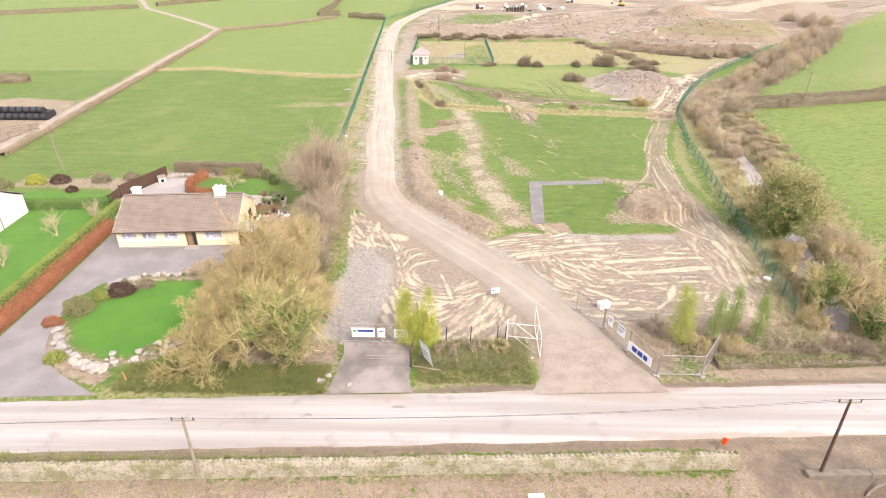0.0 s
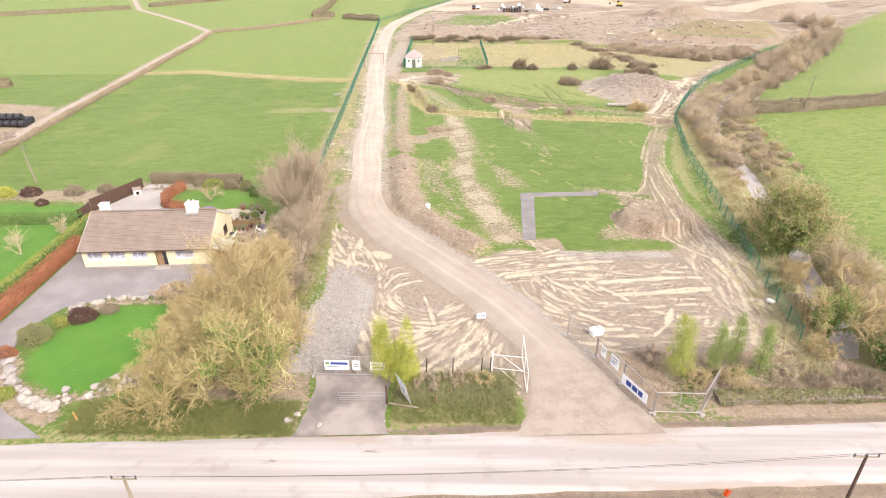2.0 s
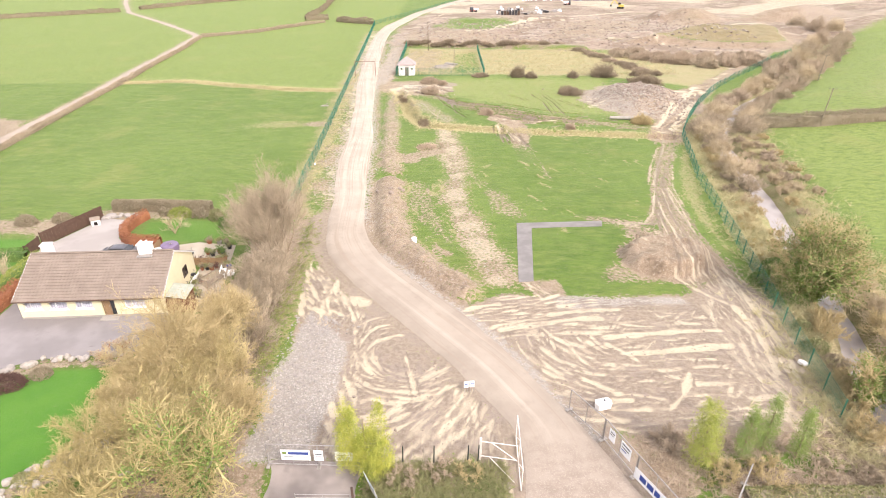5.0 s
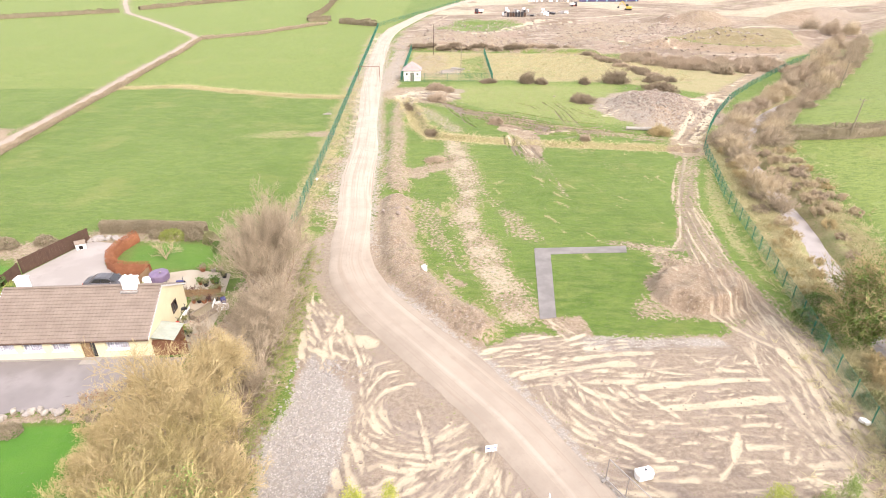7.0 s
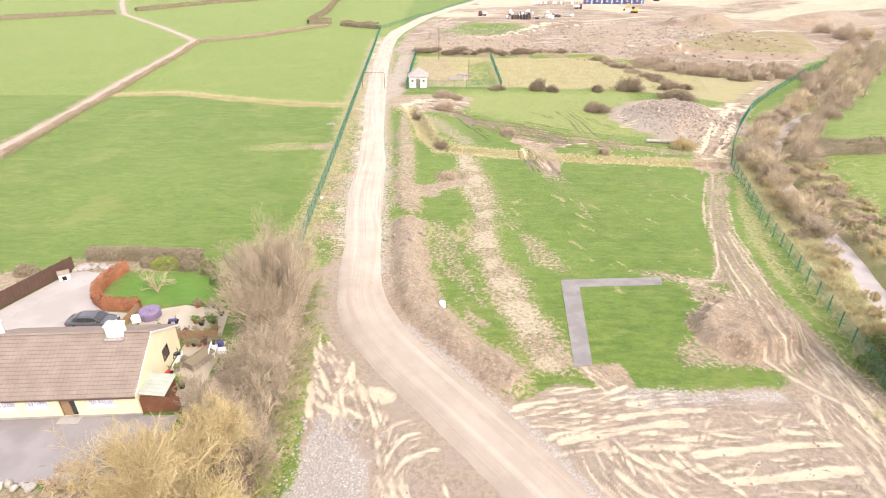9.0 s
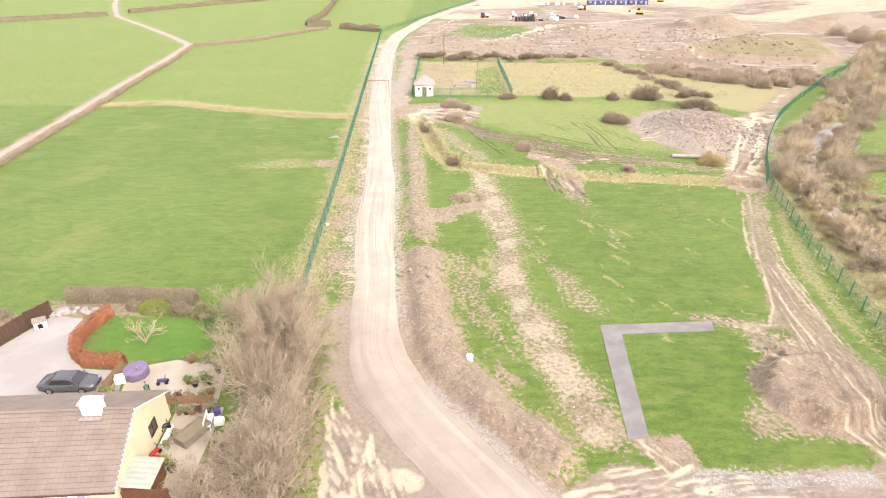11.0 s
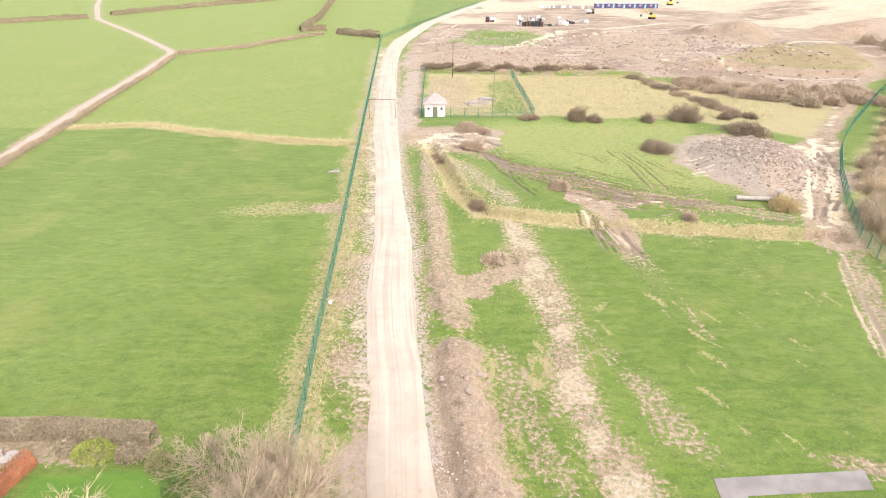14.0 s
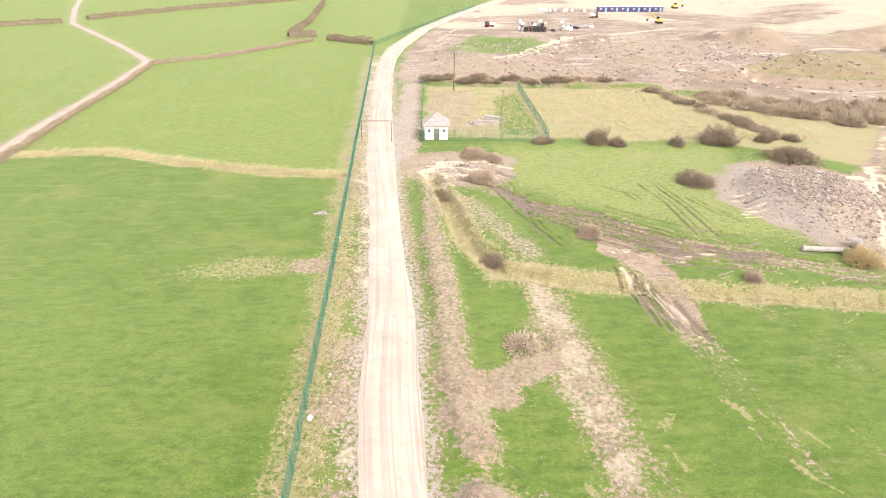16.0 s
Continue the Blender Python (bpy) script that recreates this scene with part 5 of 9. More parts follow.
def build_house():
    L, D, H, R = 13.3, 8.2, 2.45, 4.75
    house = thing("bungalow", HOUSE, "cream rendered bungalow with a brown tiled gable roof", "house")
    gaps = [(0.5, 2.1, 0.95, 2.05), (2.75, 4.4, 0.95, 2.05), (5.1, 6.7, 0.95, 2.05), (7.5, 8.7, 0.12, 2.1), (9.6, 11.5, 0.95, 2.05)]
    x = 0.0
    for a, b, z0, z1 in gaps:
        part("wall_pier", boxes((x, a, 0, 0.3, 0, H)), MAT["cream_wall"], house)
        part("wall_below", boxes((a, b, 0, 0.3, 0, z0 - 0.004)), MAT["cream_wall"], house)
        part("wall_above", boxes((a, b, 0, 0.3, z1, H)), MAT["cream_wall"], house)
        x = b
    part("wall_pier", boxes((x, L, 0, 0.3, 0, H)), MAT["cream_wall"], house)
    part("back_wall", boxes((0, L, D - 0.3, D, 0, H)), MAT["cream_wall"], house)
    for name, x0 in (("gable_wall", 0.0), ("gable_wall", L - 0.3)):
        bm = bmesh.new()
        ring = [(0.303, 0), (D - 0.303, 0), (D - 0.303, H + 0.1), (D / 2, R - 0.12), (0.303, H + 0.1)]
        va, vb = ([bm.verts.new((q, y, z)) for y, z in ring] for q in (x0, x0 + 0.3))
        bm.faces.new(va), bm.faces.new(vb)
        for i in range(5):
            bm.faces.new((va[i], va[(i + 1) % 5], vb[(i + 1) % 5], vb[i]))
        part(name, bm, MAT["cream_wall"], house)
    part("plinth", boxes((-0.03, L + 0.03, -0.035, -0.003, 0, 0.22)), MAT["concrete"], house)
    over = 0.42
    roof = part("roof", boxes((-0.12, L + 0.12, D / 2 - 0.12, D / 2 + 0.12, R + 0.02, R + 0.13), bevel=0.04), MAT["roof_tile"], house, "ridge of brown concrete tiles")
    rise = (R - H) * (D / 2 + over) / (D / 2)
    tiled_slope(roof, pose(-0.15, -over, R - rise), L + 0.3, D / 2 + over, rise, 0.33)
    tiled_slope(roof, pose(L + 0.15, D + over, R - rise, 0, 0, 180), L + 0.3, D / 2 + over, rise, 0.33)
    part("gutter", boxes((-0.15, L + 0.15, -over - 0.10, -over - 0.005, R - rise - 0.12, R - rise - 0.02), bevel=0.02), MAT["brown_fence"], house, "dark brown gutter")
    part("soffit", boxes((-0.1, L + 0.1, -over, -0.003, H - 0.26, H - 0.22)), MAT["white_plastic"], house)
    for q in (-0.13, L + 0.07):
        bm = bmesh.new()
        for s in (0, 1):
            y0, y1 = (-over, D / 2) if s == 0 else (D + over, D / 2)
            vs = [bm.verts.new((xx, yy, zz)) for xx in (q, q + 0.06) for yy, zz in ((y0, R - rise - 0.14), (y1, R - 0.16), (y1, R + 0.02), (y0, R - rise + 0.02))]
            for f in ((0, 1, 2, 3), (4, 5, 6, 7), (0, 1, 5, 4), (2, 3, 7, 6)):
                bm.faces.new([vs[i] for i in f])
        part("bargeboard", bm, MAT["white_plastic"], house)
    for a, b, z0, z1 in gaps[:3] + gaps[4:]:
        window_unit(house, a, b, z0, z1, 0.0, [a + (b - a) * 0.34])
    d = part("door", boxes((7.5, 7.56, 0.10, 0.18, 0.12, 2.1), (8.64, 8.7, 0.10, 0.18, 0.12, 2.1), (7.56, 8.64, 0.10, 0.18, 2.04, 2.1), (7.62, 8.22, 0.12, 0.16, 0.14, 2.03)), MAT["raw_wood"], house, "brown timber front door")
    part("side_light", boxes((8.26, 8.62, 0.13, 0.14, 0.2, 2.02)), MAT["car_glass"], d)
    part("door_handle", rods(((8.14, 0.08, 1.05), (8.14, 0.08, 1.25), 0.015)), MAT["alloy"], d)
    part("doorstep", boxes((7.3, 8.9, -0.75, -0.04, 0, 0.12), bevel=0.02), MAT["concrete"], house)
    part("lining", boxes((0.31, L - 0.31, 0.9, 0.95, 0.0, H - 0.02)), MAT["net_curtain"], house)
    # chimneys
    for cx, cy, w, top in ((10.8, D / 2, 0.62, 5.5), (0.95, D / 2 + 1.0, 0.42, 5.2)):
        ch = part("chimney", boxes((cx - w, cx + w, cy - 0.36, cy + 0.36, R - 0.75, top), (cx - w - 0.07, cx + w + 0.07, cy - 0.43, cy + 0.43, top, top + 0.12), bevel=0.02), MAT["white_paint"], house, "white rendered chimney stack")
        for k in ((-0.25, 0.25) if cx > 5 else ()):
            bm = bmesh.new()
            rod(bm, (cx + k, cy, top + 0.12), (cx + k, cy, top + 0.42), 0.12, 0.09, 10)
            part("chimney_pot", bm, MAT["white_paint"], ch)
        part("flashing", boxes((cx - w - 0.1, cx + w + 0.1, cy - 0.75, cy - 0.37, R - 0.35, R - 0.22)), MAT["galv"], ch)
    # small window in the gable
    w = part("window", boxes((L + 0.003, L + 0.05, 5.0, 5.06, 1.0, 2.1), (L + 0.003, L + 0.05, 6.04, 6.1, 1.0, 2.1), (L + 0.003, L + 0.05, 5.06, 6.04, 1.0, 1.06), (L + 0.003, L + 0.05, 5.06, 6.04, 2.04, 2.1), (L + 0.003, L + 0.05, 5.5, 5.56, 1.06, 2.04)), MAT["brown_fence"], house, "dark-framed gable window")
    part("pane", boxes((L + 0.004, L + 0.02, 5.06, 6.04, 1.06, 2.04)), MAT["car_glass"], w)
    # lean-to against the gable
    lean = thing("lean_to", HOUSE @ pose(13.32, 0.3, 0), "low timber lean-to with a pale sheet roof against the gable", "shed")
    part("wall", boxes((0.0, 1.75, 0, 0.05, 0, 1.6), (1.70, 1.75, 0.05, 2.2, 0, 1.6)), MAT["brown_wood"], lean)
    bm = bmesh.new()
    n = 12
    for i in range(n):
        a, b = 2.5 * i / n, 2.5 * (i + 1) / n
        za, zb = 0.03 * (i % 2), 0.03 * ((i + 1) % 2)
        vs = [bm.verts.new(c) for c in ((0, a - 0.15, 1.95 + za), (1.9, a - 0.15, 1.62 + za), (1.9, b - 0.15, 1.62 + zb), (0, b - 0.15, 1.95 + zb))]
        bm.faces.new(vs)
        lo = [bm.verts.new(v.co - Vector((0, 0, 0.02))) for v in vs]
        bm.faces.new(lo[::-1])
    part("roof", bm, MAT["sheet_roof"], lean, "pale corrugated sheet")
    return house


build_house()


def board_fence(name, a, b, h, material, label, width=0.14):
    """Close-boarded fence: posts, rails and each board."""
    a, b = Vector((*a, lie(*a))), Vector((*b, lie(*b)))
    d = b - a
    ob = thing(name, Matrix.Translation(a) @ pose(0, 0, 0, 0, 0, math.degrees(math.atan2(d.y, d.x))), label, "fence")
    L = math.hypot(d.x, d.y)
    n = int(L / width)
    me = None
    for i in range(n):
        if me is None:
            board = part("board", boxes((0.004, width - 0.006, -0.03, -0.005, 0.04, h), bevel=0.004), material, ob)
            me = board.data
        else:
            board = attach(new("board", me), ob)
        board.matrix_local = pose(i * width, 0.006 * math.sin(i * 2.3), 0.012 * math.sin(i * 5.1))
    for z in (0.35, h - 0.3):
        part("rail", boxes((0, L, 0.0, 0.04, z, z + 0.09)), material, ob)
    for i in range(int(L / 2.4) + 1):
        p = min(i * 2.4, L - 0.1)
        part("post", boxes((p, p + 0.1, 0.042, 0.142, 0, h + 0.05)), material, ob)
    return ob


board_fence("board_fence", (-43.6, 69.4), (-40.6, 77.2), 1.75, MAT["brown_fence"], "dark brown close-boarded fence beside the rear drive")
board_fence("board_fence", (-43.6, 66.6), (-43.6, 69.2), 1.5, MAT["brown_fence"], "short dark brown fence at the rear drive")
board_fence("board_fence", (-23.2, 55.8), (-20.0, 56.1), 1.5, MAT["brown_wood"], "reddish-brown fence panel joined to the house front")
board_fence("board_fence", (-29.9, 66.4), (-29.7, 69.2), 1.1, MAT["raw_wood"], "short weathered board fence between the yard and patio")
board_fence("board_fence", (-25.0, 65.0), (-20.6, 65.2), 0.9, MAT["raw_wood"], "low wooden trellis fence across the patio")

slab("driveway", [(-75, 29.1), (-26.2, 31.3), (-28.4, 32.6), (-30.4, 33.7), (-32.2, 35.2), (-33.6, 37.2), (-34.7, 40), (-35.3, 44.5), (-34.2, 47.4), (-31, 49.0), (-26, 49.6), (-20.5, 50.2), (-20.2, 55.6), (-23.4, 55.5), (-36.3, 54.7), (-37.0, 58), (-37.2, 62.8), (-39.0, 62.8), (-39.0, 58), (-38.5, 46), (-38.4, 38), (-42, 33.5), (-75, 32)], 0.06, MAT["drive_tarmac"], "grey tarmac drive sweeping up to the house", "driveway")
slab("rear_yard", [(-43.4, 62.9), (-23.6, 63.8), (-24.2, 65.2), (-28.6, 65.4), (-29.6, 68.9), (-33.4, 69.2), (-36.0, 71.6), (-36.0, 76.2), (-40.5, 77.0), (-43.4, 69.3)], 0.055, MAT["drive_concrete"], "pale pinkish concrete yard behind the house", "yard")
slab("patio", [(-28.4, 65.6), (-20.4, 64.9), (-21.2, 69.6), (-25.8, 70.4), (-29.4, 69.2)], 0.065, MAT["patio"], "cream paved patio", "patio")
slab("side_yard", [(-23.0, 56.2), (-19.6, 56.2), (-19.8, 64.7), (-23.4, 65.3)], 0.05, MAT["patio"], "paved side yard beside the gable", "yard")
apron = strip_mesh("entrance_apron", [(-8.9, 31.5), (-8.2, 34), (-8.4, 36), (-8.6, 38.4)], [(-1.6, 31.8), (-2.4, 33.6), (-2.2, 36), (-1.9, 38.2)], 11, 0.5, 0.06, MAT["apron_tarmac"], 0.35, 0.03)
tagged(apron, "dark tarmac apron at the old field entrance", "apron", kind="structure")
slab("stone_path", [(10.9, 61.6), (12.5, 61.9), (13.9, 74.4), (22.7, 74.9), (23.1, 76.5), (12.2, 75.8)], 0.05, MAT["stone_path"], "grey stone-dust footpath laid in an L", "footpath")

# ---- boundary wall by the road, culvert ----


def build_wall():
    wall = thing("boundary_wall", pose(-70, 22.1, -0.5, 0, 0, 1.72), "rough pale lichen-covered roadside wall", "wall", kind="structure")
    rng = random.Random(3)
    x, k = 0.0, 0
    L = 89.5
    n, m = 360, 7
    bm = bmesh.new()
    prof = [(0.0, 0.0), (0.02, 0.7), (0.05, 1.35), (0.12, 1.62), (0.32, 1.70), (0.52, 1.60), (0.56, 0.0)]
    rows = []
    for i in range(n + 1):
        px = L * i / n
        row = []
        for y, z in prof:
            q = noise.noise(Vector((px * 1.7, y * 3, z * 2.5))) * 0.07
            row.append(bm.verts.new((px, y + q, z * 1.05 + (q if z > 0 else 0))))
        rows.append(row)
    for a, b in zip(rows, rows[1:]):
        for i in range(m - 1):
            bm.faces.new((a[i], b[i], b[i + 1], a[i + 1]))
    bm.faces.new(rows[0]), bm.faces.new(rows[-1])
    part("wall_body", bm, MAT["roughcast"], wall)
    base = wall.matrix_world.inverted()
    for i in range(150):
        bm = bmesh.new()
        px = 38 + i * 0.345
        rock(bm, (px, 0.32 + rng.uniform(-0.05, 0.05), 1.76 + rng.uniform(-0.02, 0.04)), rng.uniform(0.13, 0.19), i, 0.7, 1)
        part("stone", bm, MAT["roughcast"], wall)
    return wall


build_wall()


def build_culvert():
    c = thing("culvert", pose(29.2, 24.5, -1.75, 0, 0, 2), "round stone culvert mouth under the road", "culvert", kind="structure")
    bm = bmesh.new()
    n = 14
    ro, ri = [], []
    for i in range(n + 1):
        a = math.pi * i / n
        ro.append([bm.verts.new((math.cos(a) * 1.35, y, 0.3 + math.sin(a) * 1.35)) for y in (-0.4, 1.2)])
        ri.append([bm.verts.new((math.cos(a) * 1.1, y, 0.3 + math.sin(a) * 1.1)) for y in (-0.4, 1.2)])
    for i in range(n):
        bm.faces.new((ro[i][0], ro[i + 1][0], ri[i + 1][0], ri[i][0]))
        bm.faces.new((ro[i][0], ro[i][1], ro[i + 1][1], ro[i + 1][0]))
        bm.faces.new((ri[i][0], ri[i + 1][0], ri[i + 1][1], ri[i][1]))
    part("arch_ring", bm, MAT["stone_brown"], c)
    # added dark panel in place of the shade deep in the barrel
    part("barrel_shade_panel", boxes((-1.15, 1.15, 1.0, 1.2, -0.6, 1.42)), MAT["void_shade"], c)
    part("head_wall", boxes((-5.5, -1.37, -0.2, 0.3, -0.4, 2.1), (1.37, 7.5, -0.2, 0.3, -0.4, 2.1), (-1.37, 1.37, -0.2, 0.3, 1.66, 2.1), bevel=0.05), MAT["stone_dark"], c)
    return c


build_culvert()

# ---- fences, gates and boards ----


def mesh_fence(name, line, h, spacing, label, posts=True):
    """Green weld-mesh fence: posts, and panels of horizontal and upright wires between them."""
    ob = thing(name, pose(line[0][0], line[0][1], lie(*line[0])), label, "fence")
    o = ob.matrix_world.translation
    pts = []
    for (ax, ay), (bx, by) in zip(line, line[1:]):
        k = max(1, round(math.hypot(bx - ax, by - ay) / spacing))
        pts += [(ax + (bx - ax) * i / k, ay + (by - ay) * i / k) for i in range(k)]
    pts.append(line[-1])
    post_me = None
    for i, (x, y) in enumerate(pts):
        z = lie(x, y)
        if post_me is None:
            p = part("post", boxes((-0.04, 0.04, -0.04, 0.04, -0.1, h + 0.08), bevel=0.01), MAT["green_mesh"], ob)
            post_me = p.data
        else:
            p = attach(new("post", post_me), ob)
        p.location = Vector((x, y, z)) - o
        if i + 1 < len(pts):
            x1, y1 = pts[i + 1]
            z1 = lie(x1, y1)
            bm = bmesh.new()
            a, b = Vector((x, y, z)) - o, Vector((x1, y1, z1)) - o
            n = max(8, int((b - a).length / 0.16))
            side = Vector((-(b - a).y, (b - a).x, 0)).normalized()
            for j in range(1, n):
                q = a.lerp(b, j / n)
                w = side * 0.006
                t = (b - a).normalized() * 0.006
                vs = [bm.verts.new(q + t + Vector((0, 0, 0.08))), bm.verts.new(q - t + Vector((0, 0, 0.08))), bm.verts.new(q - t + Vector((0, 0, h))), bm.verts.new(q + t + Vector((0, 0, h)))]
                bm.faces.new(vs)
                vs = [bm.verts.new(q + w + Vector((0, 0, 0.08))), bm.verts.new(q - w + Vector((0, 0, 0.08))), bm.verts.new(q - w + Vector((0, 0, h))), bm.verts.new(q + w + Vector((0, 0, h)))]
                bm.faces.new(vs)
            for j in range(9):
                zz = 0.1 + (h - 0.12) * j / 8
                r = 0.02 if j in (0, 4, 8) else 0.01
                rod(bm, a + Vector((0, 0, zz)), b + Vector((0, 0, zz)), r, sides=4)
            part("mesh_panel", bm, MAT["green_mesh"], ob)
    return ob


mesh_fence("mesh_fence", [(-16.9, 77.6), (-17.8, 92), (-18.9, 113.8), (-20.2, 136), (-22.2, 170), (-25.0, 220), (-28.3, 276)], 1.9, 3.0, "green weld-mesh fence along the haul road")
mesh_fence("mesh_fence", [(-28.3, 276), (-14, 320), (2, 370), (16, 412)], 1.6, 6.0, "far stretch of green mesh fence on the bend of the road")
mesh_fence("mesh_fence", [(32.5, 42.5), (34.4, 54.3), (37.3, 70.3), (40.9, 91.7), (46.0, 112), (51, 122.5), (57, 133.5), (64.5, 145.5), (70, 153)], 1.8, 2.7, "green weld-mesh fence along the stream bank")
mesh_fence("mesh_fence", [(70, 153), (77.3, 162), (102, 190), (126, 213)], 1.6, 4.0, "green mesh fence following the far bank track")
mesh_fence("mesh_fence", [(-10.0, 166.2), (13.3, 167.2), (13.2, 208.8)], 2.0, 2.9, "green mesh fence round the pump house compound")
mesh_fence("mesh_fence", [(-10.3, 166.4), (-10.4, 214)], 2.0, 2.9, "green mesh fence beside the road at the pump house")


def heras_panel(m, w=3.4, h=2.0, name="site_fence_panel"):
    """Temporary site fence panel: round tube frame, mid upright, thin infill wires and two block feet."""
    ob = thing(name, m, "galvanised temporary site fence panel on block feet", "fence panel", "temporary fence panels")
    r = 0.038
    part("frame", rods(((0, 0, 0.1), (0, 0, h), r), ((w, 0, 0.1), (w, 0, h), r), ((0, 0, h), (w, 0, h), r), ((0, 0, 0.18), (w, 0, 0.18), r), ((w / 2, 0, 0.18), (w / 2, 0, h), r * 0.8)), MAT["galv"], ob)
    bm = bmesh.new()
    for i in range(1, 22):
        rod(bm, (w * i / 22, 0, 0.18), (w * i / 22, 0, h), 0.0045, sides=3)
    for j in range(1, 7):
        rod(bm, (0, 0.006, 0.18 + (h - 0.18) * j / 7), (w, 0.006, 0.18 + (h - 0.18) * j / 7), 0.0045, sides=3)
    part("wire_infill", bm, MAT["galv"], ob)
    for q in (0.0, w):
        part("foot_block", boxes((q - 0.11, q + 0.11, -0.32, 0.32, 0, 0.13), bevel=0.02), MAT["concrete"], ob)
    return ob


def facing(a, b, z=0.0):
    return pose(a[0], a[1], z, 0, 0, math.degrees(math.atan2(b[1] - a[1], b[0] - a[0])))


first = heras_panel(facing((17.3, 34.0), (20.6, 33.9)))
copy_thing(first, facing((20.7, 33.9), (22.8, 36.5)))
copy_thing(first, facing((15.9, 37.15), (17.2, 34.05)))
copy_thing(first, facing((14.55, 40.35), (15.85, 37.2)))
copy_thing(first, facing((12.7, 43.3), (14.5, 40.4)))


def sign_board(m, w, h, z0, label, bars, panel="sign_white", group=""):
    """A flat printed board tied to a fence: plain bars stand for its print."""
    ob = thing("sign_board", m, label, "sign", group)
    part("panel", boxes((0, w, -0.05, -0.035, z0, z0 + h)), MAT[panel], ob)
    for x0, x1, y0, y1, col in bars:
        part("print_bar", boxes((x0 * w, x1 * w, -0.056, -0.051, z0 + y0 * h, z0 + y1 * h)), MAT[col], ob)
    return ob


big = sign_board(facing((15.75, 37.05), (17.1, 34.3)), 2.7, 0.95, 0.25, "white banner with a dark blue emblem on the site fence", [], "sign_white")
# blue emblem blocks on the banner
for k, wide in ((0.18, 0.2), (0.42, 0.2), (0.66, 0.16)):
    part("emblem_block", boxes((k * 2.7, (k + wide) * 2.7, -0.062, -0.052, 0.5, 0.95)), MAT["sign_blue"], big)
sign_board(facing((14.75, 39.85), (15.7, 37.6)), 0.62, 1.0, 0.75, "small white site notice on the fence", [(0.15, 0.85, 0.7, 0.78, "ink"), (0.15, 0.7, 0.5, 0.56, "ink")])
sign_board(facing((15.25, 38.75), (15.9, 37.2)), 1.0, 1.05, 0.7, "large white site safety notice on the fence", [(0.1, 0.9, 0.75, 0.85, "ink"), (0.1, 0.8, 0.5, 0.58, "ink"), (0.1, 0.6, 0.3, 0.37, "sign_blue")])
copy_thing(first, facing((-8.5, 38.0), (-5.1, 37.9)))
copy_thing(first, facing((-5.05, 37.9), (-1.7, 37.8)))
sign_board(facing((-7.5, 37.86), (-5.0, 37.8)), 1.95, 0.95, 0.75, "white site board with a dark emblem on the fence", [(0.05, 0.2, 0.55, 0.8, "leaf_green"), (0.25, 0.95, 0.55, 0.8, "sign_blue"), (0.1, 0.9, 0.3, 0.36, "ink")])
sign_board(facing((-3.9, 37.8), (-2.6, 37.77)), 1.2, 0.85, 0.75, "white site board with faded print on the fence", [(0.1, 0.6, 0.6, 0.68, "ink"), (0.1, 0.8, 0.3, 0.38, "galv")])
sign_board(facing((-5.3, 37.8), (-4.0, 37.78)), 0.62, 0.95, 0.75, "small white notice on the fence", [(0.15, 0.85, 0.6, 0.7, "ink"), (0.15, 0.85, 0.35, 0.42, "ink")])
placed("loose_plank", boxes((0, 2.3, -0.07, 0.07, 0, 0.06)), MAT["pole_pale"], pose(-2.2, 34.75, 0.12, 0, 0, -12), "pale timber plank lying beside the leaning board", "plank")
sign_board(pose(-1.25, 35.9, 0.02, 12, 0, -58), 1.5, 2.1, 0.2, "white development board with a pale blue top strip, leaning", [(0.0, 1.0, 0.88, 1.0, "sign_sky"), (0.1, 0.7, 0.5, 0.56, "ink"), (0.1, 0.5, 0.3, 0.35, "ink")])


def farm_gate(m, w=3.4):
    g = thing("farm_gate", m, "galvanised field gate with five bars, leaning half open", "gate")
    for i, z in enumerate((0.12, 0.32, 0.52, 0.75, 1.05)):
        part("bar", rods(((0.04, 0, z), (w - 0.04, 0, z), 0.022)), MAT["galv"], g)
    for x in (0.0, w):
        part("end_post", rods(((x, 0, 0.08), (x, 0, 1.1), 0.026)), MAT["galv"], g)
    part("brace", rods(((w / 2, 0.03, 0.1), (w / 2, 0.03, 1.07), 0.016)), MAT["galv"], g)
    return g


farm_gate(pose(-5.9, 34.85, 0.05))


def single_post(name, x, y, h, w, material, label, category="post", lean=(0, 0), group=""):
    bm = bmesh.new()
    rod(bm, (0, 0, -0.15), (lean[0], lean[1], h), w, w * 0.85, 7)
    return placed(name, bm, MAT[material], pose(x, y, lie(x, y)), label, category, group)


single_post("gate_post", -2.35, 34.9, 1.7, 0.09, "pole_dark", "dark timber gate post at the field entrance")
single_post("marker_post", 1.35, 34.9, 0.75, 0.09, "raw_wood", "short yellow-brown marker post in the verge")
for i, x in enumerate((0.5, 2.6, 4.9, 5.6)):
    single_post("fence_post", x, 38.3 + 0.05 * i, 1.5, 0.05, "dark_post", "thin dark steel fence post in rough ground", "post", (0.04, 0), "old fence posts")


